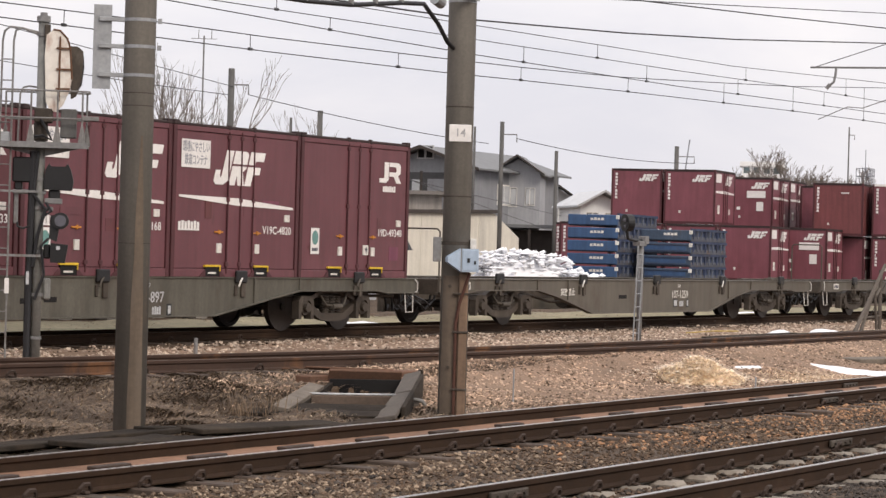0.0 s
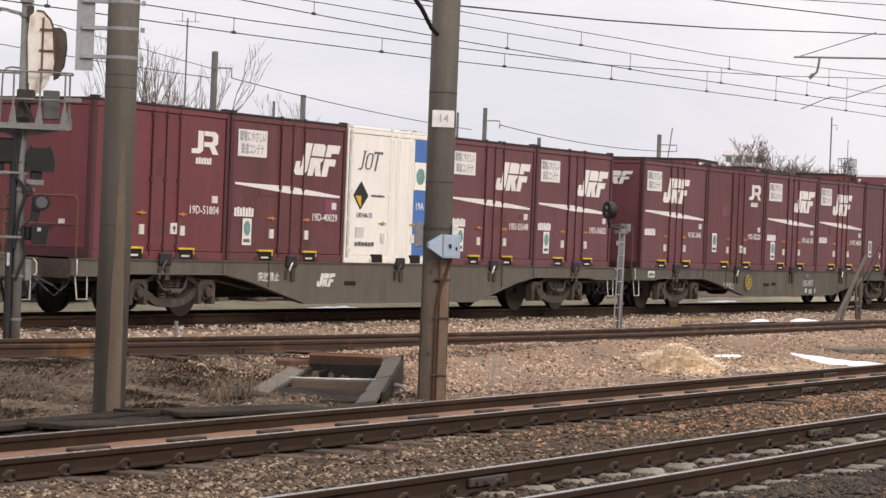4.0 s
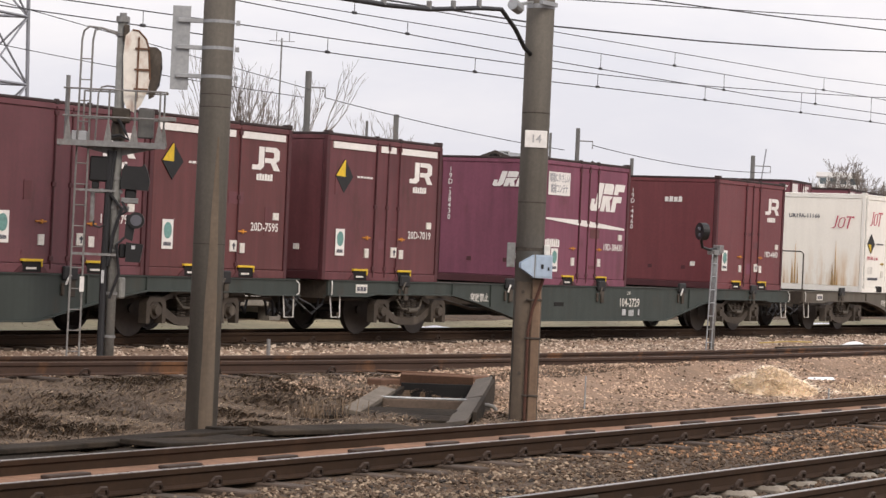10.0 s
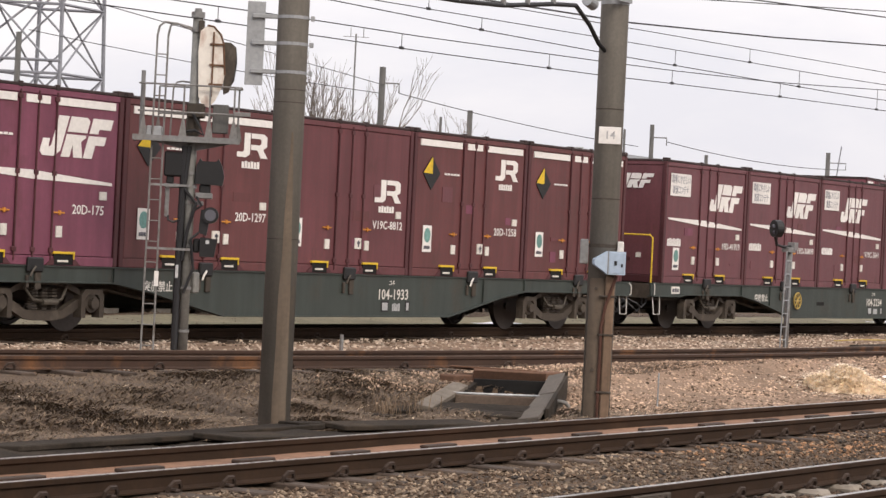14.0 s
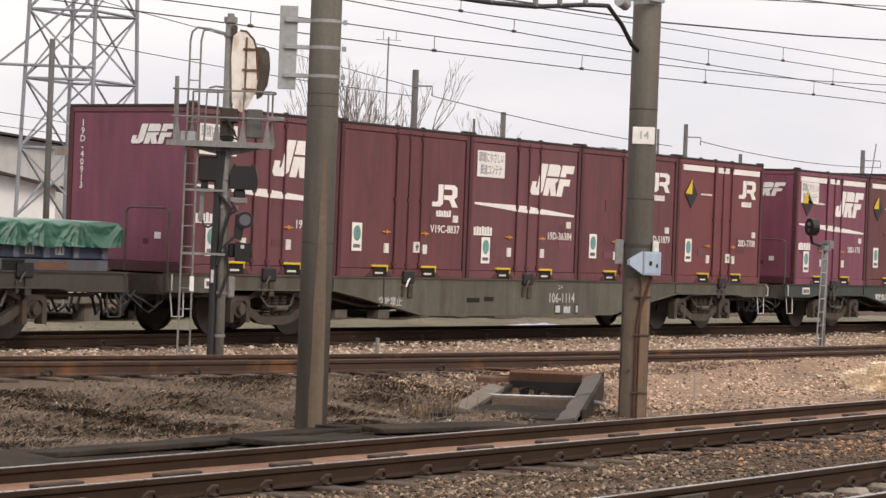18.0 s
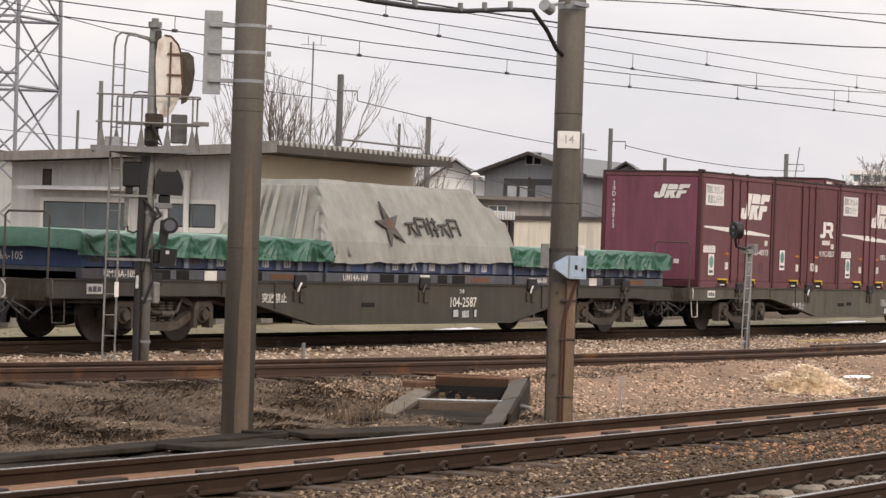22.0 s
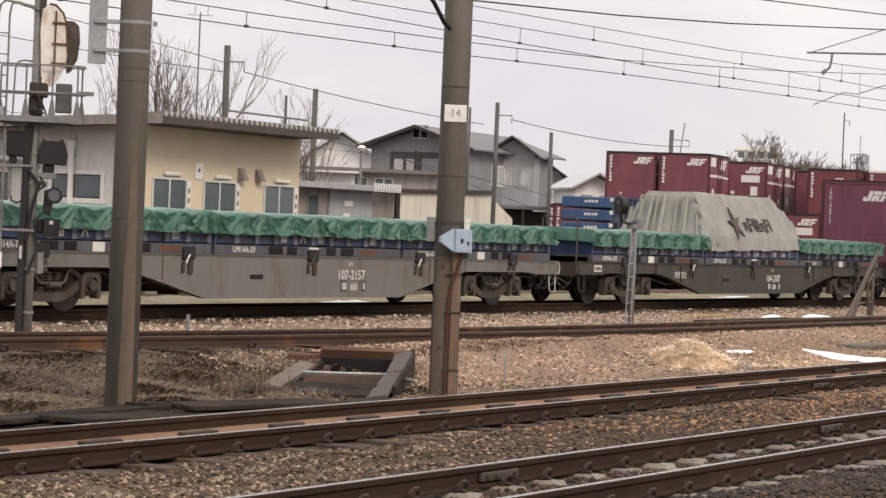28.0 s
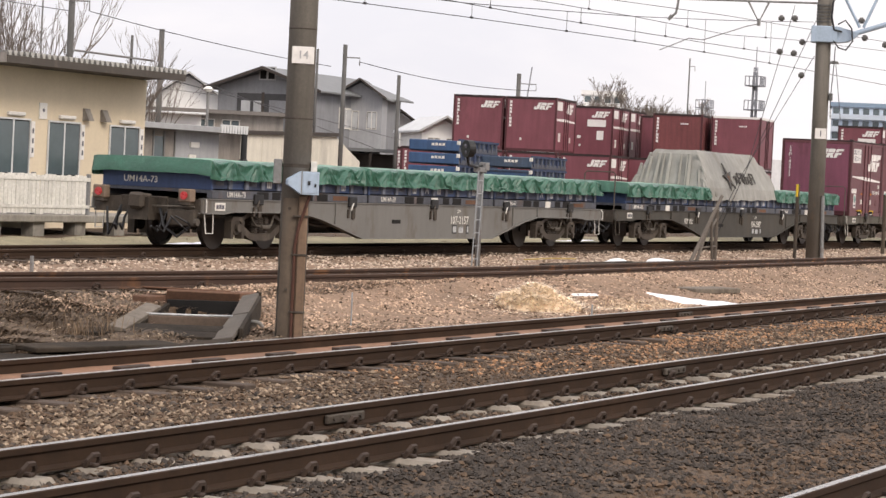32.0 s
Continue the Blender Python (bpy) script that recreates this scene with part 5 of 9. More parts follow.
def bogie(parent, x, dust):
    """Two wheelsets in arched axle boxes, joined by low bowed side frames round a sprung bolster."""
    b = part("bogie", Geo().box(-0.16, 0.16, -0.95, 0.95, 0.42, 0.66, 0.03).box(-0.35, 0.35, -0.3, 0.3, 0.6, 0.78, 0.02), GRIME, parent, "cast bogie caked in brown dust", at=pose(x, 0, 0))
    bow = [(-0.8, 0.4), (-0.62, 0.28), (-0.42, 0.19), (-0.2, 0.155), (0.2, 0.155), (0.42, 0.19), (0.62, 0.28), (0.8, 0.4), (0.8, 0.5), (0.6, 0.42), (0.36, 0.3), (-0.36, 0.3), (-0.6, 0.42), (-0.8, 0.5)]
    top = [(-0.78, 0.5), (-0.5, 0.6), (-0.3, 0.66), (0.3, 0.66), (0.5, 0.6), (0.78, 0.5), (0.72, 0.6), (0.42, 0.72), (-0.42, 0.72), (-0.72, 0.6)]
    arch = [(-0.24, 0.2), (-0.24, 0.52), (-0.17, 0.61), (0.17, 0.61), (0.24, 0.52), (0.24, 0.2), (0.15, 0.2), (0.15, 0.48), (0.1, 0.53), (-0.1, 0.53), (-0.15, 0.48), (-0.15, 0.2)]
    for s in (-1, 1):
        y0, y1 = sorted((s * 0.98, s * 1.09))
        fr = part("side_frame", Geo().prism(bow, y0, y1), dust, b, "low bowed side frame")
        part("frame_top", Geo().prism(top, y0, y1), GRIME, fr)
        for k in (-0.2, 0.0, 0.2):
            sp = Geo()
            for z in range(7):
                sp.cyl((k, s * 1.04, 0.31 + 0.045 * z), (k, s * 1.04, 0.335 + 0.045 * z), 0.08, n=8)
            part("spring", sp, GRIME, fr)
        for w in (-0.95, 0.95):
            a0, a1 = sorted((s * 1.0, s * 1.15))
            ax = part("axle_box", Geo().prism([(w + p, q) for p, q in arch], a0, a1), dust, b, "arched axle-box guide")
            part("bearing", Geo().cyl((w, s * 1.0, 0.405), (w, s * 1.13, 0.405), 0.135, n=16), GRIME, ax)
            part("cap", Geo().cyl((w, s * 1.12, 0.405), (w, s * 1.2, 0.405), 0.085, n=12), dust, ax)
        part("brake_lever", Geo().tube([(-0.45, s * 1.12, 0.62), (-0.3, s * 1.15, 0.45), (0.1, s * 1.15, 0.42), (0.3, s * 1.14, 0.46), (0.42, s * 1.12, 0.66)], 0.022, 6), GRIME_GREY, b)
        part("brake_link", Geo().cyl((-0.12, s * 1.16, 0.42), (0.18, s * 1.16, 0.42), 0.045, n=8), GRIME_GREY, b)
        for w in (-0.5, 0.5):
            part("brake_shoe", Geo().box(w - 0.06, w + 0.06, s * 0.5, s * 0.64, 0.22, 0.55, 0.02), GRIME, b)
    for w in (-0.95, 0.95):
        ax = part("wheelset", AXLE_MESH, None, b, at=pose(w, 0, 0.405))
        part("wheel", WHEEL_MESH, None, ax, at=pose(0, -0.56, 0))
        part("wheel", WHEEL_MESH_FAR, None, ax, at=pose(0, 0.56, 0))
        WHEELS.append((ax, w))
    return b


WAGON_LABELS = {"dusty": "brown-dusted grey flat container wagon", "grey": "grey flat container wagon with fish-bellied side sills", "green": "dark blue-green flat container wagon with fish-bellied sills",
                "brown": "grimy brown-grey flat container wagon", "dark": "sooty dark flat container wagon carrying blue racks"}


def wagon(number, tone, brake_wheel=False, rear=False):
    paint = {"grey": WAGON_GREY, "dusty": WAGON_DUSTY, "green": WAGON_GREEN, "brown": WAGON_BROWN, "dark": WAGON_DARK}[tone]
    dust = GRIME
    base = {"brown": 0.29, "green": 0.23, "dark": 0.23}.get(tone, 0.2)
    w = thing("flat_wagon", WAGON_LABELS[tone] , "freight wagon", "wagons of the train")
    H, T = 9.75, DECK - 0.02
    HB = 9.32 if rear else H
    outline = [(-HB, T), (H, T), (H, 0.66), (8.6, 0.66), (8.3, 0.70), (5.7, 0.70), (4.9, 0.58), (3.15, base), (-3.15, base), (-4.9, 0.58), (-5.7, 0.70), (-8.3, 0.70), (-8.6, 0.66), (-HB, 0.66)]
    for s in (-1, 1):
        sill = part("side_sill", Geo().prism(outline, s * 1.17, s * 1.21), paint, w)
        part("top_flange", Geo().box(-HB, H, s * 1.12, s * 1.235, T, T + 0.018), paint, sill)
        low = [(-HB, 0.655), (-8.6, 0.655), (-8.3, 0.695), (-5.7, 0.695), (-4.9, 0.575), (-3.15, base - 0.005), (3.15, base - 0.005), (4.9, 0.575), (5.7, 0.695), (8.3, 0.695), (8.6, 0.655), (H, 0.655)]
        part("bottom_flange", Geo().prism(low + [(x, z + 0.022) for x, z in low[::-1]], s * 1.12, s * 1.262), paint, sill)
        for x in (-5.7, -4.3, 4.3, 5.7):
            part("web_rib", Geo().box(x - 0.012, x + 0.012, s * 1.2, s * 1.24, 0.715 if abs(x) > 5 else 0.5, T), paint, sill)
    for x in [-9.2 + 1.15 * i for i in range(17)]:
        part("cross_beam", Geo().box(x - 0.06, x + 0.06, -1.165, 1.165, 0.72, T - 0.01), GRIME, w)
    part("centre_sill", Geo().box(-9.6, 9.6, -0.22, 0.22, 0.5, T - 0.005), GRIME, w)
    for s in (-1, 1):
        E = 9.75 if s > 0 else HB
        part("end_beam", Geo().box(s * (E - 0.13), s * E - s * 0.002, -1.165, 1.165, 0.62, T - 0.004), GRIME, w)
        cp = part("coupler", Geo().box(s * E, s * (E + 0.3), -0.12, 0.12, 0.72, 0.98, 0.03).box(s * (E + 0.27), s * (E + 0.42), -0.16, 0.16, 0.7, 1.0, 0.05), GRIME, w)
        for y in (-0.45, -0.6, 0.4, 0.55):
            part("brake_hose", Geo().tube([(s * (E - 0.05), y, 0.7), (s * (E + 0.12), y, 0.52), (s * (E + 0.24), y * 0.9, 0.3), (s * (E + 0.38), y * 0.8, 0.4)], 0.024, 6), CABLE, cp, "hanging black brake hose")
        for y, deep in ((-0.92, 0.34), (-1.02, 0.42)):
            part("hose_loop", Geo().tube([(s * (E - 0.16), y, 0.66), (s * (E - 0.12), y, deep + 0.1), (s * (E + 0.06), y, deep), (s * (E + 0.22), y, deep + 0.08), (s * (E + 0.3), y + 0.2, 0.6)], 0.02, 6), CABLE, cp, "slack black hose loop")
        for y in (-1.19, 1.19):
            part("step", Geo().tube([(s * (E - 0.4), y, 0.66), (s * (E - 0.38), y * 1.02, 0.3), (s * (E - 0.13), y * 1.02, 0.3), (s * (E - 0.1), y, 0.66)], 0.013, 6), STEP_WHITE if tone != "dark" else GRIME_GREY, w, "white painted stirrup step")
            part("grab_iron", Geo().tube([(s * (E - 0.09), y * 1.03, 0.92), (s * (E - 0.05), y * 1.06, 0.86), (s * (E - 0.05), y * 1.06, 0.7), (s * (E - 0.09), y * 1.03, 0.66)], 0.012, 6), STEP_WHITE if tone != "dark" else GRIME_GREY, w)
    part("brake_cylinder", Geo().cyl((-1.6, 0.3, 0.45), (-0.9, 0.3, 0.45), 0.2, n=14), GRIME, w)
    part("air_tank", Geo().cyl((1.0, -0.35, 0.42), (2.3, -0.35, 0.42), 0.19, n=14), GRIME, w)
    part("pipe", Geo().tube([(-9.4, -0.9, 0.6), (-5.5, -0.9, 0.6), (-4.5, -0.9, 0.45), (4.5, -0.9, 0.45), (5.5, -0.9, 0.6), (9.4, -0.9, 0.6)], 0.03, 6), GRIME, w)
    # container locks on the deck edge
    for i in range(5):
        x = (i - 2) * CELL + 0.12
        lk = part("container_lock", Geo().box(x - 0.16, x + 0.16, -1.275, -1.21, 0.84, 1.05, 0.02), BLACK, w)
        part("lock_lever", Geo().tube([(x - 0.02, -1.28, 0.92), (x - 0.1, -1.3, 0.86), (x - 0.14, -1.3, 0.78)], 0.018, 5), OFFWHITE if i % 2 else GRIME_GREY, lk)
        part("lock_strut", Geo().box(x + 0.02, x + 0.14, -1.25, -1.212, 0.6, 0.84, 0.01).box(x - 0.16, x - 0.1, -1.25, -1.212, 0.62, 0.8, 0.01), GRIME, lk)
    # the brake platform at the rear
    if not rear:
        if number == "107-961":
            part("end_rail", Geo().tube([(-9.6, -1.15, 0.95), (-9.6, -1.15, 1.84), (-9.6, -1.09, 1.9), (-9.6, 0.24, 1.9), (-9.6, 0.3, 1.84), (-9.6, 0.3, 0.95)], 0.02, 6).tube([(-9.6, -1.15, 1.45), (-9.6, 0.3, 1.45)], 0.016, 6), RUST_STEEL, w, "rust-red brake platform rail")
        else:
            part("end_rail", Geo().tube([(-9.68, -1.15, 0.7), (-9.68, -1.15, 1.84), (-9.68, -1.09, 1.9), (-9.68, -0.36, 1.9), (-9.68, -0.3, 1.84), (-9.68, -0.3, 0.95)], 0.018, 6), YELLOW if number == "104-2234" else GRIME_GREY, w)
    tb = part("data_board", Geo().box(-8.9, -8.55, -1.225, -1.18, 0.72, 0.87, 0.004), OFFWHITE, w, "white data board")
    part("board_mark", bars(-8.87, 0.755, 3, 0.3, 0.08, -1.227), GREY_MARK, tb)
    for x in (-7.0, 7.0):
        bogie(w, x, dust)
    pale = OFFWHITE if tone != "brown" else OFFWHITE_MARK
    nx = 1.35 if tone == "brown" else 1.46
    lettering(number, 0.245, pale, w, pose(nx, -1.216, 0.60), label="painted wagon number")
    lettering("コキ", 0.1, pale, w, pose(nx - 0.05, -1.216, 0.80))
    for x, wd in ((1.12, 0.22), (1.84, 0.13)):
        fm = part("frame_mark", Geo().box(x, x + wd, -1.214, -1.21, 0.31, 0.5), BLACK, w, "black-edged painted square")
        part("mark_field", Geo().box(x + 0.03, x + wd - 0.03, -1.218, -1.213, 0.34, 0.47), FAINT, fm)
    part("caption", bars(1.45, 0.33, 4, 0.24, 0.13, -1.213), FAINT, w)
    if tone != "grey":
        lettering("突放禁止", 0.17, pale, w, pose({"brown": -4.1, "green": -4.7}.get(tone, -4.3), -1.216, 0.66 if tone != "brown" else 0.52))
    # no hole in the sill: the slot's shade is a near-black plate
    part("sill_slot", Geo().box(-1.8, -1.4, -1.214, -1.2, 0.52, 0.6), OPENING_SHADE, w, "sill slot plate in painted shade")
    if tone == "dusty" and number in ("107-961", "107-577"):
        part("emblem", emblem(EMBLEM_THREE, -2.75, 0.5, 0.24, -1.214, 1.5), pale, w, "slanted pale emblem")
    if tone == "brown":
        part("sill_slot", Geo().box(-1.25, -0.95, -1.214, -1.2, 0.54, 0.62), OPENING_SHADE, w)
    if brake_wheel:
        g = Geo()
        for i in range(20):
            a, b = 2 * math.pi * i / 20, 2 * math.pi * (i + 1) / 20
            g.cyl((-2.93 + 0.18 * math.cos(a), -1.26, 0.62 + 0.18 * math.sin(a)), (-2.93 + 0.18 * math.cos(b), -1.26, 0.62 + 0.18 * math.sin(b)), 0.018, n=6)
        for i in range(4):
            a = math.pi * i / 4
            g.cyl((-2.93 - 0.175 * math.cos(a), -1.26, 0.62 - 0.175 * math.sin(a)), (-2.93 + 0.175 * math.cos(a), -1.26, 0.62 + 0.175 * math.sin(a)), 0.014, n=5)
        part("hand_brake_wheel", g, HOSE, w, "yellow spoked hand-brake wheel")
    if rear:
        for y in (-0.92, 0.95):
            lamp = part("tail_lamp", Geo().box(-9.5, -9.33, y - 0.14, y + 0.14, 0.86, 1.1, 0.02), LAMP_CASE, w, "yellowed tail lamp case")
            part("lens", Geo().cyl((-9.51, y, 0.98), (-9.53, y, 0.98), 0.075, n=14), LAMP_RED, lamp, "red lens")
            part("lamp_bracket", Geo().box(-9.48, -9.3, y - 0.1, y + 0.1, 0.8, 0.87, 0.01), GRIME, lamp)
        part("end_handrail", Geo().tube([(-9.4, -0.5, 0.7), (-9.4, -0.5, 0.92), (-9.4, 0.5, 0.92), (-9.4, 0.5, 0.7)], 0.018, 6), GRIME, w)
        part("drawbar_hose", Geo().tube([(-9.4, 0.5, 0.75), (-9.55, 0.55, 0.4), (-9.5, 0.7, 0.2), (-9.4, 0.8, 0.45), (-9.35, 0.85, 0.7)], 0.026, 6), CABLE, w)
        part("air_pipe", Geo().tube([(-9.4, -0.35, 0.72), (-9.5, -0.5, 0.4), (-9.42, -0.75, 0.22), (-9.36, -0.95, 0.4), (-9.3, -1.05, 0.68)], 0.028, 6), CABLE, w)
        part("cut_lever", Geo().tube([(-9.42, -1.1, 0.78), (-9.46, -0.2, 0.76), (-9.46, 0.0, 0.86), (-9.46, 0.25, 0.86), (-9.46, 0.3, 0.76)], 0.02, 6), GRIME_GREY, w)
        part("rear_box", Geo().box(-9.42, -9.3, -1.1, -0.5, 0.42, 0.72, 0.02), GRIME, w)
        part("valve", Geo().cyl((-9.38, -1.1, 0.5), (-9.38, -1.16, 0.5), 0.07, n=10), GRIME_GREY, w)
    return w


for k, number, tone, bw in ((-1, "107-1260", "dusty", False), (0, "107-1259", "dusty", False), (1, "106-897", "brown", True), (2, "107-961", "dusty", False), (3, "107-577", "dusty", False),
                            (4, "104-2729", "green", False), (5, "104-2234", "green", True), (6, "104-1933", "green", False), (7, "106-1114", "brown", False),
                            (8, "104-2587", "dark", False), (9, "107-2157", "grey", False)):
    wg = wagon(number, tone, bw, k == 9)
    u = LEAD - PITCH * k
    wg.matrix_basis = pose(u, YT, 0)
    MOVING.append((wg, u, YT, 0))


# ---- low racks under sheets ----
RL = 6.05


def rack(label, number, bright_end=False):
    r = thing("load_rack", label, "flat rack", "blue racks on the train")
    x0, x1, y = -RL / 2, RL / 2, -1.2
    part("base_rail", Geo().box(x0, x1, y - 0.02, y + 0.1, 0.0, 0.16, 0.01), RACK_GREY, r)
    part("base_rail", Geo().box(x0, x1, -y - 0.1, -y + 0.02, 0.0, 0.16, 0.01), RACK_GREY, r)
    part("floor", Geo().box(x0, x1, y + 0.1, -y - 0.1, 0.1, 0.16), RACK_GREY, r)
    for s in (-1, 1):
        part("end_wall", Geo().box(s * (RL / 2 - 0.07), s * RL / 2, y, -y, 0.16, 0.52, 0.01), RACK_BRIGHT, r, "bright blue end wall")
    part("side_wall", Geo().box(x0 + 0.07, x1 - 0.07, -y - 0.04, -y, 0.16, 0.5), RACK_BLUE, r)
    n = 10
    pick = len(number) + int(number[-1])
    for i in range(n):
        a, b = x0 + 0.06 + (RL - 0.12) * i / n, x0 + 0.06 + (RL - 0.12) * (i + 1) / n
        sw = part("side_panel", Geo().box(a + 0.03, b - 0.03, y + 0.025, y + 0.06, 0.18, 0.5, 0.008), RACK_BRIGHT if (i * 3 + pick) % 7 == 0 else RACK_BLUE, r)
        part("stake", Geo().box(b - 0.06, b + 0.06, y - 0.02, y + 0.05, 0.18, 0.52, 0.008), RACK_STAKE, r)
        mx, mz = a + 0.2, 0.225
        if i in (3, 4, 5, 7, 8) and (i + pick) % 6:
            if i == 4:
                mk = Geo().prism([(mx, mz), (mx + 0.05, mz), (mx + 0.1, mz + 0.11), (mx + 0.15, mz), (mx + 0.2, mz), (mx + 0.12, mz + 0.15), (mx + 0.08, mz + 0.15)], y + 0.02, y + 0.028)
            else:
                mk = bars(mx, mz, 3, 0.2, 0.14, y + 0.022, 0.35)
            part("mark", mk, FAINT, sw, "worn white painted sign")
        elif i % 2 == 0:
            part("mark", bars(mx - 0.08, mz + 0.02, 4, 0.3, 0.09, y + 0.022), RACK_GREY, sw)
    for k, wd in ((0.265, 0.5), (0.36, 0.36), (0.57, 0.36), (0.65, 0.5)):
        # rack pockets are blocks coloured with the shade of their insides
        part("fork_pocket", Geo().box(x0 + RL * k, x0 + RL * k + wd * 0.86, y - 0.026, y + 0.02, 0.012, 0.152), OPENING_SHADE, r, "fork pocket block in painted shade")
    part("data_plate", Geo().box(x0 + RL * 0.475, x0 + RL * 0.475 + 0.3, y - 0.028, y, 0.0, 0.15), OFFWHITE, r)
    part("rust_patch", Geo().box(x0 + RL * 0.76, x0 + RL * 0.86, y - 0.0235, y, 0.03, 0.12), RUST_STEEL, r, "rust-brown patch on the base rail")
    lettering(number, 0.15, OFFWHITE, r, pose(x0 + 0.85, y - 0.024, 0.08))
    if bright_end:
        lettering(number, 0.17, OFFWHITE, r, Matrix.Translation((x0 - 0.004, 0.35, 0.3)) @ Matrix.Rotation(radians(-90), 4, "Z"))
    return r


def green_sheet(seed, label="green tarpaulin lashed over a blue rack"):
    """A cloth that sags between the stakes under it and hangs in tent-like pleats down its sides."""
    g, nx = Geo(), 300
    rng = random.Random(seed * 17 + 3)
    peaks, x = [], -RL / 2 - 0.17
    while x < RL / 2 + 0.8:
        ridges = [(side * (arm + rng.uniform(-0.04, 0.04)), rng.uniform(0.04, 0.11), rng.uniform(0.026, 0.045)) for side in (-1, 1) for arm in (0.07, 0.24, 0.42)]
        peaks.append((x, rng.uniform(0.6, 1.2), ridges))
        x += rng.uniform(0.55, 0.98)
    rows = [(-1.3 + 0.035 * i / 14, 0.86 * i / 14) for i in range(15)] + [(-1.25, 0.895), (-1.21, 0.92), (-1.12, 0.94), (-0.95, 0.955), (-0.7, 0.97), (-0.4, 0.99), (0, 1),
            (0.5, 0.98), (0.95, 0.955), (1.15, 0.93), (1.24, 0.88), (1.265, 0.6), (1.285, 0.2), (1.3, 0)]
    for i in range(nx + 1):
        x = -RL / 2 - 0.17 + (RL + 0.3) * i / nx
        near = sorted(peaks, key=lambda p: abs(p[0] - x))[:2]
        px, strong, _ = near[0]
        gap = max(0.3, abs(near[1][0] - px))
        sag = 0.075 * strong * min(1.0, abs(x - px) / gap * 2) ** 1.4
        hem = 0.345 + 0.028 * noise.noise((x * 2.1, seed, 1)) + 0.014 * noise.noise((x * 8, seed, 2))
        for y, k in rows:
            edge = abs(y) > 1.1
            top = 0.735 + 0.02 * noise.noise((x * 1.6, y * 1.2, seed)) - (sag if edge else sag * 0.55 if abs(y) > 0.9 else sag * 0.2)
            z = hem + (top - hem) * k
            fold = 0.0
            if edge:
                for qx, power, arms in near:
                    for arm, deep, width in arms:
                        at = qx + arm * (1.02 - k)                 # the pleats part downwards from each stake
                        fold -= deep * power * math.exp(-((x - at) / (width * (1.3 - 0.5 * k))) ** 2) * min(1.0, 0.35 + 1.2 * (1 - k)) * min(1.0, 4 * (1.05 - k))
                fold += 0.02 * noise.noise((x * 2.6, z * 14, seed + 3)) * (1.0 - 0.6 * k)
                fold += 0.008 * noise.noise((x * 9 + 3 * k, z * 12, seed + 5)) + 0.05 * math.sin(math.pi * min(1.0, k / 0.86)) * min(1.0, abs(x - px) / gap * 2)
            g.v.append((x, y + fold * (1 if y < 0 else -1), z))
    m = len(rows)
    g.f = [(i * m + j, (i + 1) * m + j, (i + 1) * m + j + 1, i * m + j + 1) for i in range(nx) for j in range(m - 1)]
    sheet = thing("tarpaulin", label, "tarpaulin", "green sheets on the racks")
    # the top is split off to carry the painted sky glare
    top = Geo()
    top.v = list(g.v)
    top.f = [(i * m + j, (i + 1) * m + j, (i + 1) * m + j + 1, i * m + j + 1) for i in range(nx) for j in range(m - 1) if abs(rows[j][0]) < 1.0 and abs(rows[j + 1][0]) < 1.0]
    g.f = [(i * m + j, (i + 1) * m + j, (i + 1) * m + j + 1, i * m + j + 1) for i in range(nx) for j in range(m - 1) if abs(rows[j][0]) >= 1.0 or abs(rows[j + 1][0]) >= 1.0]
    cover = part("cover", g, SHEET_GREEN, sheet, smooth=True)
    part("faded_top", top, SHEET_GLARE, cover, "top of the sheet painted pale for sky glare", smooth=True)
    for xe, i in ((-1, 0), (1, nx)):
        f = Geo()
        for j, (y, k) in enumerate(rows):
            a = Vector(g.v[i * m + j])
            drop = 0.44 + 0.04 * noise.noise((y * 2, seed, xe))
            f.v += [tuple(a), (a.x + xe * 0.03, a.y, min(a.z, 0.72)), (a.x + xe * (0.05 + 0.06 * noise.noise((y * 3, seed, 9))), a.y, min(a.z, drop))]
        f.f = [(3 * j + q, 3 * j + 3 + q, 3 * j + 4 + q, 3 * j + 1 + q) for j in range(m - 1) for q in (0, 1)]
        part("end_flap", f, SHEET_GREEN, sheet, "hanging end flap", smooth=True)
    return sheet


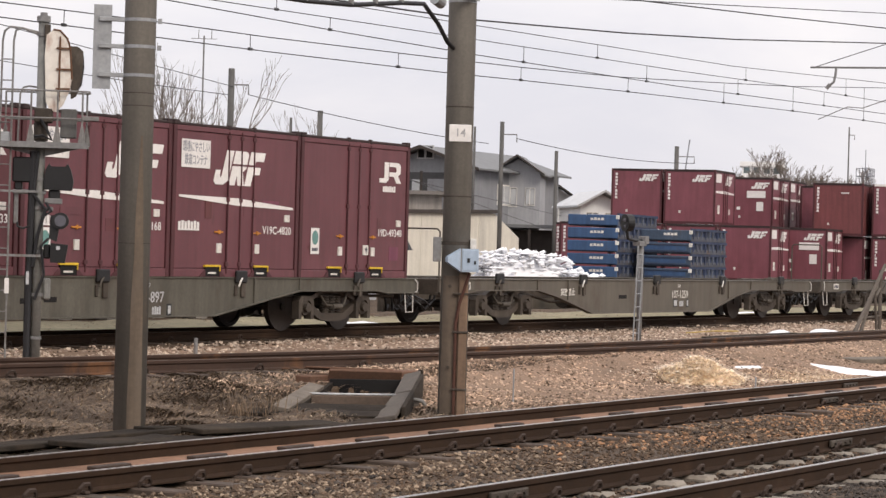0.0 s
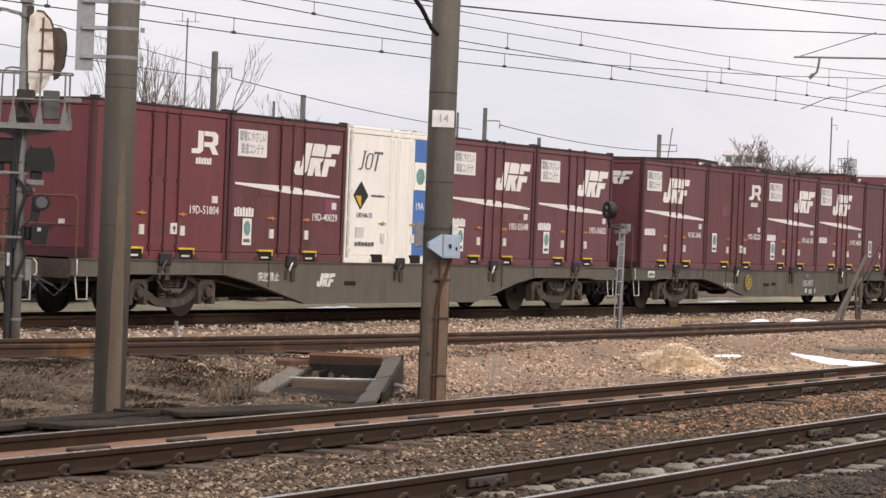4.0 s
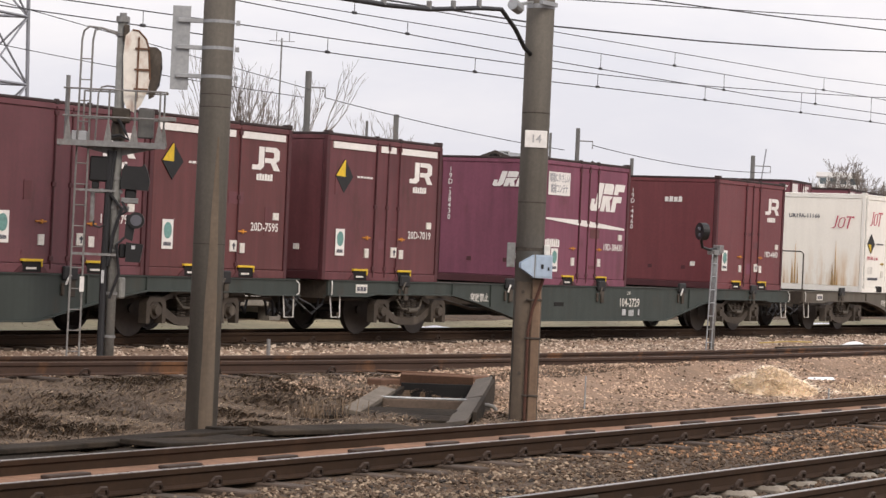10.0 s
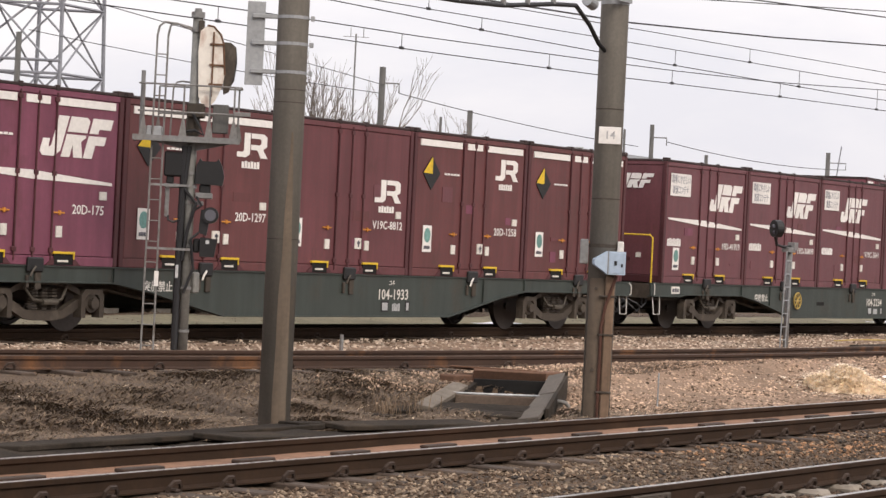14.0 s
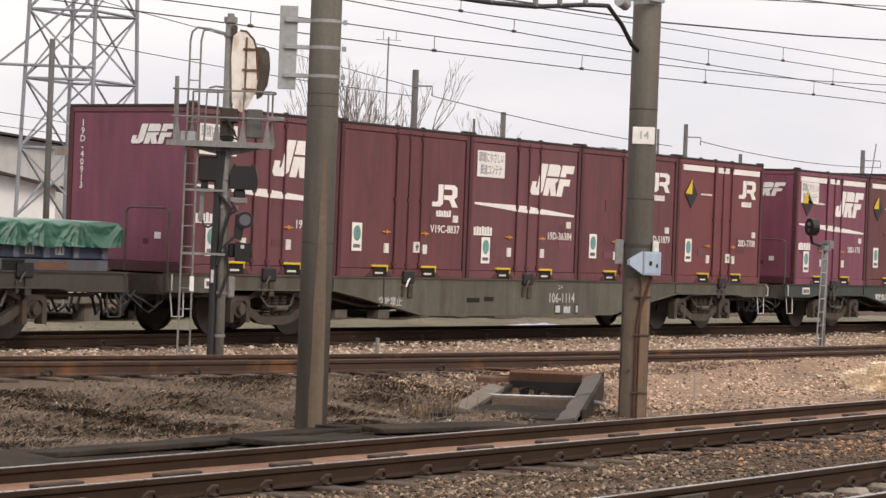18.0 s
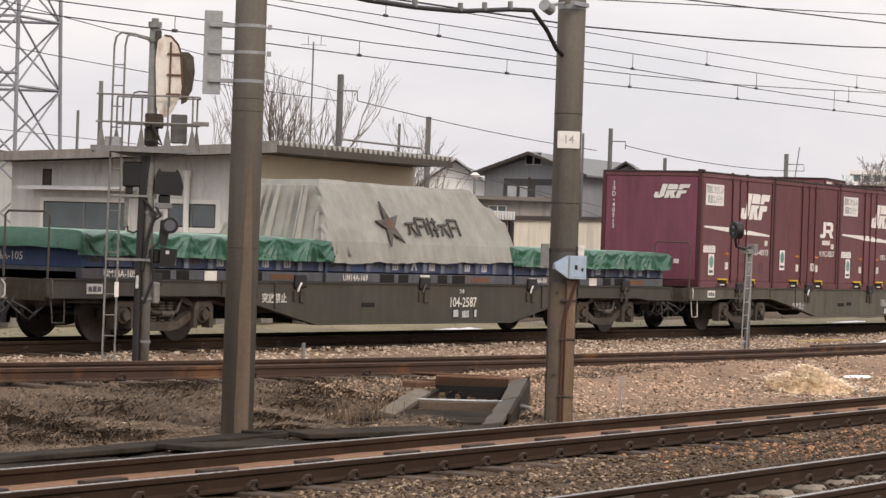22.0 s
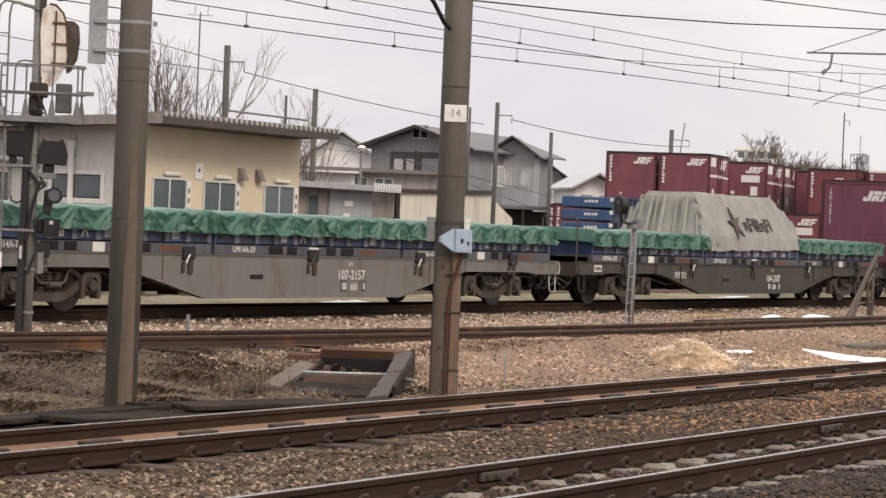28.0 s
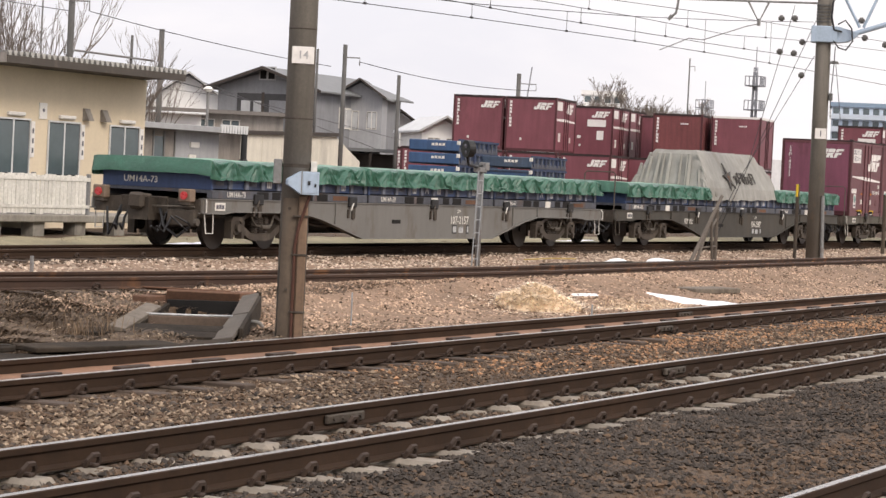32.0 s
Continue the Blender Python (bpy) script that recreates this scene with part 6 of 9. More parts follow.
def grey_sheet():
    """The tall grey cloth over the load: a sloped-sided ridge with crisp hips."""
    c = thing("covered_load", "tall load under a wrinkled grey tarpaulin with a star", "tarpaulin")
    g, nx = Geo(), 84
    rows = [(-1.29, 0.0), (-1.27, 0.06), (-1.2, 0.2), (-1.1, 0.36), (-0.97, 0.55), (-0.83, 0.75), (-0.68, 0.95), (-0.62, 1.0), (-0.3, 1.01), (0.0, 1.02), (0.3, 1.01), (0.62, 1.0), (0.68, 0.95), (0.83, 0.75), (0.97, 0.55), (1.1, 0.36), (1.2, 0.2), (1.29, 0.0)]
    for i in range(nx + 1):
        t = i / nx
        x = -RL / 2 + 0.02 + (RL + 0.06) * t
        cap = min(1.0, max(0.0, 0.16 + t / 0.085 * 0.9), max(0.0, 0.6 + (1 - t) / 0.13 * 0.42))
        for y, k in rows:
            kk = min(k, cap)
            z = 0.43 + 1.31 * kk + 0.03 * noise.noise((x * 1.1, y, 3)) * kk + 0.02 * noise.noise((x * 4, y * 4, 6))
            z -= (0.03 * abs(math.sin(x * 2.3 + 0.4)) + 0.09 * (1 - t)) * (1 - k) * (1 if k < 0.08 else 0)
            crease = 0.05 * (abs(noise.noise((x * 1.6 + 1.3 * k, k * 1.6, 8))) - 0.2) * (1.2 - kk) + 0.012 * noise.noise((x * 5, k * 4, 4)) * (1.1 - kk)
            yy = y if k <= cap else math.copysign(min(abs(y), abs(y)), y)
            g.v.append((x, yy + (-crease if y < 0 else crease), z))
    m = len(rows)
    g.f = [(i * m + j, (i + 1) * m + j, (i + 1) * m + j + 1, i * m + j + 1) for i in range(nx) for j in range(m - 1)]
    g.f += [tuple(range(m)), tuple(range(nx * m, nx * m + m))[::-1]]
    part("cloth", g, SHEET_GREY, c)
    # gathered folds on the rear face
    rng = random.Random(4)
    for i in range(11):
        y = -1.0 + 0.2 * i + rng.uniform(-0.1, 0.1)
        top = 1.22 if abs(y) < 0.6 else 1.22 - 1.7 * (abs(y) - 0.6)
        x0, x1 = -RL / 2 - 0.02 - 0.05 * rng.random(), -RL / 2 + 0.4 * top / 1.36 - 0.02
        w = rng.uniform(0.02, 0.06)
        fold = Geo().add([(x0 - 0.09, y * 1.12, 0.38), (x0, y * 1.12 - w * 1.6, 0.38), (x0, y * 1.12 + w * 1.6, 0.38), (x1 - 0.04, y * 0.97, 0.4 + top), (x1, y * 0.97 - w, 0.42 + top), (x1, y * 0.97 + w, 0.42 + top)],
                         [(0, 1, 4, 3), (0, 3, 5, 2), (1, 2, 5, 4), (0, 2, 1), (3, 4, 5)])
        part("fold", fold, SHEET_GREY, c)
    for sy in (-1, 1):
        part("gather", Geo().tube([(-RL / 2 + 0.36, sy * 0.7, 1.62), (-RL / 2 + 0.48, sy * 0.86, 1.3), (-RL / 2 + 0.58, sy * 1.06, 0.85), (-RL / 2 + 0.6, sy * 1.27, 0.45)], 0.035, 7)
             .tube([(-RL / 2 + 0.2, sy * 0.9, 1.3), (-RL / 2 + 0.36, sy * 1.1, 0.85), (-RL / 2 + 0.2, sy * 1.25, 0.48)], 0.04, 7).tube([(-RL / 2 + 0.1, sy * 1.0, 0.95), (-RL / 2 + 0.2, sy * 1.2, 0.6), (-RL / 2 + 0.05, sy * 1.2, 0.45)], 0.045, 7),
             SHEET_GREY, c, "bunched corner of the cloth", smooth=True)
    slope = Matrix.Translation((-1.0, -1.09, 1.0)) @ Matrix.Rotation(radians(-27), 4, "X")
    star = []
    for i in range(10):
        r = (0.41, 0.14)[i % 2]
        star.append((r * math.cos(math.pi / 2 + i * math.pi / 5 + 0.15), 1.15 * r * math.sin(math.pi / 2 + i * math.pi / 5 + 0.15)))
    part("star", Geo().prism(star, -0.022, 0.01).moved(slope), INK, c, "dark star emblem")
    part("star_heart", Geo().prism([(x * 0.36, z * 0.36) for x, z in star], -0.025, 0.0).moved(slope), RUST_STEEL, c, "dull red centre of the star")
    for i in range(5):
        part("caption", brush(0.52 + 0.36 * i, -0.18, 0.32, 0.37, i).moved(slope), INK, c)
    return c


def rack_u(k, i):
    return LEAD - PITCH * k + (i - 1) * (RL + 0.1) + 0.15


for k, i, number in ((8, 2, "UM14A-84"), (8, 1, "UM14A-169"), (8, 0, "UM14A-105"), (9, 2, "UM14A-61"), (9, 1, "UM14A-59"), (9, 0, "UM14A-73")):
    place(rack("grimy blue low-sided rack with white marks on its panels", number, i == 0), rack_u(k, i))
    if (k, i) == (8, 1):
        place(grey_sheet(), rack_u(k, i))
    else:
        place(green_sheet(3 * k + i), rack_u(k, i))

# ---- masts beside the tracks ----
def big_pole(x, y, z0, label, r0=0.172, r1=0.150, top=9.5):
    p = thing("concrete_pole", label, "utility pole", "round concrete masts", at=pose(x, y, z0))
    part("shaft", Geo().cyl((0, 0, -0.5), (0, 0, top), r0, r1, n=28), CONCRETE_POLE, p, smooth=True)
    return p


def hoop(p, z, r, w=0.03):
    g, n = Geo(), 24
    for i in range(n):
        a, b = 2 * math.pi * i / n, 2 * math.pi * (i + 1) / n
        g.add([(r * math.cos(t), r * math.sin(t), z + d) for t in (a, b) for d in (-w / 2, w / 2)], [(0, 1, 3, 2)])
    return g


P1 = big_pole(19.785, 15.09, -0.42, "tall round concrete mast with steel bands and a sign plate", 0.167, 0.157)
for z in (3.62, 3.915, 4.19):
    bd = part("band", hoop(P1, z, 0.1665, 0.034).box(0.18, 0.22, -0.02, 0.02, z - 0.025, z + 0.025), GALVANISED, P1, "galvanised clamp band", at=pose(0, 0, 0, 0, 0, -52))
    part("sign_arm", Geo().box(-0.42, -0.155, -0.045, -0.012, z - 0.022, z + 0.022, 0.004), GALVANISED, bd)
for z in (1.9, 3.31, 3.44):
    part("joint_ring", hoop(P1, z, 0.1665 if z < 3 else 0.165, 0.008), GRIME, P1)
part("sign_plate", Geo().box(-0.475, -0.29, -0.01, 0.0, 3.475, 4.34, 0.003), GALVANISED, P1, "narrow grey sign plate seen from behind", at=pose(0, 0, 0, 0, 0, -52))


def washed_streak(pole, r0, r1, top, z0, z1, a0, a1, taper):
    """A brown strip, narrowing upwards, that hugs the round shaft."""
    g, n, m = Geo(), 14, 6
    for i in range(n + 1):
        z = z0 + (z1 - z0) * i / n
        r = r0 + (r1 - r0) * (z + 0.5) / (top + 0.5) + 0.0025
        k = 1 - taper * (i / n) ** 2
        for j in range(m + 1):
            mid, half = (a0 + a1) / 2 + 0.05 * noise.noise((z * 1.3, a0, 2)), (a1 - a0) / 2 * k
            t = radians(mid + half * (2 * j / m - 1) * (1 + 0.15 * noise.noise((z * 2, j, a1))))
            g.v.append((r * math.cos(t), r * math.sin(t), z))
    g.f = [(i * (m + 1) + j, i * (m + 1) + j + 1, (i + 1) * (m + 1) + j + 1, (i + 1) * (m + 1) + j) for i in range(n) for j in range(m)]
    part("washed_streak", g, STREAK, pole, "brown streak hugging the shaft", smooth=True)


washed_streak(P1, 0.167, 0.157, 9.5, -0.45, 3.0, 206, 262, 0.9)

P2 = big_pole(24.52, 13.98, -0.42, "tall round concrete mast with a number plate and a switch box", 0.166, 0.163)
plate = part("number_plate", Geo().box(-0.13, 0.13, -0.172, -0.16, 3.19, 3.39, 0.004), WHITE, P2, "white number plate", at=pose(0, 0, 0, 0, 0, -56))
lettering("14", 0.13, OFFWHITE_MARK, plate, pose(0, -0.176, 3.29))
for z in (2.55, 3.6):
    part("joint_ring", hoop(P2, z, 0.168, 0.014), GRIME, P2)
TP2 = -60.5
part("cable_duct", Geo().box(0.045, 0.155, -0.2, -0.06, -0.1, 1.66, 0.015), DUCT, P2, "brown-stained cable duct", at=pose(0, 0, 0, 0, 0, TP2))
for z in (0.28, 0.95, 1.4):
    part("duct_clamp", Geo().box(-0.02, 0.17, -0.212, -0.15, z, z + 0.025, 0.004), GRIME, P2, at=pose(0, 0, 0, 0, 0, TP2))
part("duct_pipe", Geo().tube([(0.02, -0.185, -0.1), (0.02, -0.185, 1.05), (0.06, -0.2, 1.3), (0.17, -0.22, 1.66)], 0.019, 8), PIPE_RUST, P2, "rust-red conduit", at=pose(0, 0, 0, 0, 0, TP2))
part("bolt", Geo().cyl((-0.06, -0.15, 0.55), (-0.06, -0.18, 0.55), 0.02, n=6).cyl((-0.06, -0.15, 1.5), (-0.06, -0.18, 1.5), 0.02, n=6), GRIME, P2, at=pose(0, 0, 0, 0, 0, TP2))
bx = part("switch_box", Geo().prism([(0.01, 1.67), (0.215, 1.67), (0.215, 1.94), (0.01, 1.94), (-0.15, 1.84), (-0.15, 1.78)], -0.33, -0.16), BOX_BLUE, P2, "pale blue sheet-steel switch box", at=pose(0, 0, 0, 0, 0, TP2 + 10))
part("box_door", Geo().box(0.025, 0.205, -0.336, -0.328, 1.685, 1.925, 0.003), BOX_BLUE, bx)
part("latch", Geo().box(0.08, 0.11, -0.345, -0.333, 1.78, 1.83).box(0.16, 0.18, -0.345, -0.333, 1.76, 1.8), BLACK, bx)
part("box_seam", Geo().box(0.003, 0.016, -0.335, -0.325, 1.67, 1.94), GREY_STEEL, bx)
part("side_case", Geo().box(-0.27, -0.17, -0.06, 0.08, 1.78, 2.07, 0.008), GREY_STEEL, P2, "grey meter case", at=pose(0, 0, 0, 0, 0, TP2))
part("side_case", Geo().box(0.165, 0.24, -0.1, 0.06, 1.9, 2.06, 0.008), OFFWHITE, P2, "grey meter case", at=pose(0, 0, 0, 0, 0, TP2))
part("collar", hoop(P2, 2.0, 0.171, 0.04), GRIME, P2, "dark steel collar")
washed_streak(P2, 0.166, 0.163, 9.5, -0.45, 1.62, 150, 244, 0.1)
part("top_band", hoop(P2, 4.85, 0.168, 0.05).box(-0.3, 0.05, -0.2, -0.15, 4.85, 4.9), GALVANISED, P2)
drop = [(18.3, 14.0, 4.05), (18.97, 14.0, 3.95), (19.7, 14.0, 4.08), (20.33, 14.0, 4.07), (21.2, 14.0, 4.09), (22.1, 14.0, 4.14), (23.15, 14.0, 4.27), (23.65, 14.0, 4.31), (23.98, 14.0, 4.12), (24.22, 14.0, 3.92), (24.36, 14.0, 3.86)]
fc = thing("feeder_cable", "sagging black insulated feeder cable with clips", "cable", geo=None)
part("cable", Geo().tube([(10, 14.0, 4.6), (14, 14.0, 4.25)] + drop, 0.026, 8), CABLE, fc, smooth=True)
for x, z in ((19.7, 4.08), (20.4, 4.07), (21.2, 4.09), (22.1, 4.14), (22.6, 4.2), (23.15, 4.27)):
    part("cable_clip", Geo().cyl((x, 14, z), (x, 14, z + 0.09), 0.03, n=8), GREY_STEEL, fc)
part("insulator", Geo().cyl((23.9, 14.0, 4.40), (24.05, 14.0, 4.36), 0.07, n=12).cyl((24.0, 14.0, 4.4), (24.4, 14.0, 4.48), 0.02, n=6), GALVANISED, fc)


# ---- signal mast with its platform ----
def signal_mast():
    s = thing("signal_mast", "grey signal mast with a railed platform, ladder and dark signal heads", "railway signal", at=pose(26.0, 21.5, -0.2))
    part("mast", Geo().cyl((0, 0, -0.3), (0, 0, 4.72), 0.072, 0.07, n=18), MAST_GREY, s, smooth=True)
    part("cap", Geo().cyl((0, 0, 4.7), (0, 0, 4.78), 0.095, n=14).cyl((0, 0, 4.78), (0, 0, 4.83), 0.05, n=12), GREY_STEEL, s)
    part("conduit", Geo().tube([(-0.12, 0.05, -0.2), (-0.12, 0.05, 1.2), (-0.11, 0.04, 2.2), (-0.1, 0.03, 2.9)], 0.05, 8), CABLE, s, "black cable conduit")
    for z in (0.3, 0.9, 1.5, 2.1, 2.5, 3.3, 4.5):
        part("clamp", Geo().cyl((0, 0, z), (0, 0, z + 0.04), 0.088, n=14), GREY_STEEL, s)
    face = pose(0, 0, 0, 0, 0, -53)
    # upper head: white oval board seen from behind, dark hood in front of it
    board = [(0.14, 4.59), (0.23, 4.58), (0.335, 4.47), (0.375, 4.35), (0.41, 3.91), (0.38, 3.75), (0.3, 3.56), (0.21, 3.45), (0.11, 3.48), (0.06, 3.6), (0.03, 4.23), (0.05, 4.51)]
    head = part("back_board", Geo().prism(board, -0.13, -0.06), RUST_WHITE, s, "white signal case streaked with rust", at=face)
    part("case_edge", Geo().tube([(x, -0.13, z) for x, z in board[:5]], 0.014, 6), RUST_STEEL, head)
    part("hood", Geo().prism([(0.36, 4.37), (0.48, 4.37), (0.55, 4.31), (0.56, 4.19), (0.54, 3.91), (0.47, 3.69), (0.4, 3.65)], -0.1, 0.12), GRIME, head, "dark rusty signal hood")
    part("hood_mouth", Geo().prism([(0.49, 4.3), (0.56, 4.24), (0.57, 4.1), (0.54, 3.85), (0.48, 3.75)], -0.06, 0.16), BLACK, head)
    for z in (4.32, 4.03, 3.76):
        part("bracket", Geo().box(0.19, 0.39, -0.155, -0.13, z, z + 0.025), RUST_STEEL, head)
    part("bracket", Geo().box(0.225, 0.25, -0.15, -0.13, 3.6, 4.5), RUST_STEEL, head)
    part("cable_gland", Geo().box(0.02, 0.1, -0.12, -0.02, 4.42, 4.66, 0.01), GRIME, head)
    # platform
    pf = part("platform", Geo().box(-0.8, 0.66, -0.22, 0.26, 2.97, 3.0, 0.004).box(-0.8, 0.66, -0.24, -0.22, 2.95, 3.03).box(-0.82, -0.8, -0.24, 0.26, 2.95, 3.03), GREY_STEEL, s, "steel grating platform", at=face)
    for x, y in ((-0.68, -0.22), (-0.13, -0.22), (0.23, -0.22), (0.57, -0.22), (-0.5, 0.25), (0.02, 0.25), (0.62, 0.25)):
        part("rail_post", Geo().cyl((x, y, 3.0), (x, y, 3.74), 0.014, n=6).prism([(x - 0.06, 3.0), (x + 0.06, 3.0), (x + 0.018, 3.26), (x - 0.018, 3.26)], y - 0.01, y + 0.01), WEATHERED_STEEL, pf)
    for z in (3.36, 3.74):
        part("guard_rail", Geo().tube([(-0.76, -0.22, z), (0.6, -0.22, z), (0.66, -0.18, z), (0.66, 0.22, z), (0.6, 0.25, z), (-0.5, 0.25, z)], 0.013, 6), WEATHERED_STEEL, pf)
    part("hoop_rail", Geo().tube([(-0.32, 0.1, 3.0), (-0.3, 0.1, 3.7), (-0.26, 0.1, 3.79), (-0.18, 0.08, 3.81), (0.0, 0.05, 3.79)], 0.013, 6), WEATHERED_STEEL, pf)
    part("stub_post", Geo().cyl((-0.71, -0.12, 3.0), (-0.71, -0.12, 3.92), 0.03, n=10), GREY_STEEL, pf, "short grey post")
    part("side_bar", Geo().box(0.56, 0.8, -0.24, -0.2, 3.34, 3.4, 0.006), WEATHERED_STEEL, pf)
    part("junction_box", Geo().box(-0.64, -0.42, -0.1, 0.1, 3.01, 3.16, 0.01), GALVANISED, pf)
    part("platform_bracket", Geo().prism([(-0.6, 2.96), (0.05, 2.96), (0.05, 2.82)], -0.03, 0.03).prism([(0.55, 2.96), (0.05, 2.96), (0.05, 2.84)], -0.03, 0.03), GREY_STEEL, pf)
    part("cabinet", Geo().box(0.27, 0.49, -0.1, 0.12, 3.1, 3.5, 0.01), LINE_POLE, s, "dark grey relay case", at=face)
    part("ring_clamp", Geo().box(-0.09, 0.16, -0.14, 0.1, 3.3, 3.5, 0.015).cyl((0, 0, 3.05), (0, 0, 3.3), 0.1, n=14), GRIME, s, at=face)
    part("slack_loop", Geo().tube([(0.0, -0.14, 3.35), (0.1, -0.16, 3.18), (0.16, -0.16, 3.06), (0.04, -0.16, 3.12), (-0.08, -0.15, 3.1)], 0.022, 6), CABLE, s, at=face)
    # ladder
    ld = part("ladder", Geo().cyl((-0.57, -0.12, -0.05), (-0.545, -0.12, 4.42), 0.015, n=6).cyl((-0.4, -0.12, -0.05), (-0.395, -0.12, 4.42), 0.015, n=6)
              .tube([(-0.545, -0.12, 4.42), (-0.52, -0.12, 4.55), (-0.45, -0.1, 4.61), (-0.3, -0.06, 4.6), (0.0, 0, 4.54)], 0.016, 6).tube([(-0.395, -0.12, 4.42), (-0.37, -0.11, 4.56), (-0.28, -0.08, 4.6), (0.0, 0, 4.5)], 0.016, 6), WEATHERED_STEEL, s, "thin steel ladder", at=face)
    for i in range(15):
        z = 0.1 + 0.29 * i
        part("rung", Geo().cyl((-0.57 + 0.006 * z, -0.12, z), (-0.4, -0.12, z), 0.009, n=5), WEATHERED_STEEL, ld)
    part("ladder_stay", Geo().box(-0.56, 0.05, -0.13, -0.1, 1.44, 1.475), GREY_STEEL, s, at=face)
    part("ladder_stay", Geo().box(-0.56, 0.0, -0.13, -0.1, 2.33, 2.36), GREY_STEEL, s, at=face)
    part("tag_plate", Geo().box(-0.43, -0.37, -0.15, -0.138, 0.93, 1.14), WHITE, s, at=face)
    part("tag_plate", Geo().box(-0.14, -0.1, -0.15, -0.138, 1.06, 1.24), FAINT, s, at=face)
    # lower heads
    h1 = part("signal_head", Geo().box(-0.37, -0.1, -0.1, 0.1, 2.47, 2.82, 0.02).box(-0.33, -0.23, -0.06, 0.06, 2.37, 2.48, 0.01), BLACK, s, "black shunting signal head", at=face)
    for z in (2.56, 2.64, 2.74):
        part("visor", Geo().cyl((-0.11, 0.0, z), (-0.06, 0.0, z), 0.035, n=10), BLACK, h1)
    h2 = part("signal_head", Geo().prism([(0.07, 2.38), (0.45, 2.37), (0.47, 2.5), (0.43, 2.66), (0.385, 2.74), (0.35, 2.7), (0.16, 2.7), (0.13, 2.74), (0.08, 2.64)], -0.1, 0.12), BLACK, s, "black twin-horned signal head", at=face)
    part("foot", Geo().box(0.13, 0.29, -0.06, 0.06, 2.25, 2.38, 0.02), BLACK, h2)
    part("base_plate", Geo().box(0.08, 0.32, -0.07, 0.07, 2.18, 2.26, 0.01), GREY_STEEL, h2)
    part("signal_arm", Geo().box(-0.36, 0.1, -0.05, 0.02, 2.31, 2.37, 0.01).box(-0.34, -0.28, -0.05, 0.02, 1.9, 2.33, 0.01).box(0.0, 0.2, -0.05, 0.02, 2.08, 2.14, 0.01), GREY_STEEL, s, at=face)
    h3 = part("signal_head", Geo().cyl((0.305, 0.1, 1.95), (0.305, -0.1, 1.95), 0.115, n=18).prism([(0.15, 1.7), (0.26, 1.66), (0.29, 1.86), (0.24, 2.03), (0.17, 2.02)], -0.06, 0.1), BLACK, s, "round black repeater head", at=face)
    part("lens", Geo().cyl((0.305, -0.1, 1.95), (0.305, -0.112, 1.95), 0.08, n=14), GREY_MARK, h3)
    h4 = part("signal_head", Geo().prism([(0.18, 1.37), (0.38, 1.365), (0.42, 1.62), (0.18, 1.64)], -0.14, 0.04).box(0.08, 0.18, -0.06, 0.1, 1.42, 1.62, 0.02), BLACK, s, "black box signal head", at=face)
    part("bolt_light", Geo().box(0.26, 0.31, -0.15, -0.138, 1.55, 1.6), FAINT, h4)
    part("loop", Geo().tube([(-0.28, -0.08, 1.92), (-0.28, -0.1, 1.86), (-0.2, -0.1, 1.83), (-0.12, -0.1, 1.87), (-0.1, -0.08, 1.93)], 0.016, 6), BLACK, s, at=face)
    part("slack_cable", Geo().tube([(-0.02, -0.08, 2.9), (-0.07, -0.1, 2.3), (0.1, -0.12, 2.1), (0.0, -0.1, 1.75), (-0.06, -0.1, 1.3)], 0.026, 6)
         .tube([(0.15, -0.08, 1.7), (0.05, -0.12, 1.6), (0.1, -0.1, 1.2), (-0.02, -0.1, 0.85)], 0.022, 6).tube([(0.1, -0.06, 2.2), (0.18, -0.1, 2.08), (0.06, -0.1, 2.0)], 0.02, 6), CABLE, s, at=face)
    part("foot_case", Geo().box(0.08, 0.2, -0.1, 0.04, 0.85, 1.15, 0.02), MAST_GREY, s)


signal_mast()


def dwarf_signal():
    d = thing("low_signal", "short grey signal post with a ladder and a round black head", "railway signal", at=pose(43.4, 20.5, -0.2))
    part("post", Geo().cyl((0, 0, -0.2), (0, 0, 1.92), 0.055, n=14), GREY_STEEL, d, smooth=True)
    part("post_top", Geo().box(-0.22, 0.1, -0.08, 0.08, 1.88, 1.98, 0.01), GREY_STEEL, d)
    hd = part("head", Geo().cyl((-0.74, 0.02, 2.33), (-0.62, -0.06, 2.33), 0.17, n=20), BLACK, d, "round black signal head")
    for x, z in ((-0.08, 0.05), (0.06, 0.06), (0.0, -0.07)):
        part("lens", Geo().cyl((-0.74 + x * 0.6, 0.015, 2.33 + z), (-0.75 + x * 0.6, -0.02, 2.33 + z), 0.035, n=10), GREY_MARK, hd)
    part("arm", Geo().tube([(-0.7, 0.0, 2.2), (-0.62, 0, 2.02), (-0.3, 0, 1.98), (0.05, 0, 2.0)], 0.03, 8), BLACK, d)
    part("case", Geo().box(0.0, 0.16, -0.1, 0.06, 1.92, 2.08, 0.01), GREY_STEEL, d)
    ld = part("ladder", Geo().cyl((-0.36, -0.05, 0.0), (-0.24, -0.05, 1.9), 0.015, n=6).cyl((-0.12, -0.05, 0.0), (-0.02, -0.05, 1.9), 0.015, n=6), GALVANISED, d)
    for i in range(7):
        z = 0.15 + 0.26 * i
        part("rung", Geo().cyl((-0.36 + 0.12 * z / 1.9, -0.05, z), (-0.12 + 0.1 * z / 1.9, -0.05, z), 0.011, n=5), GALVANISED, ld)


dwarf_signal()


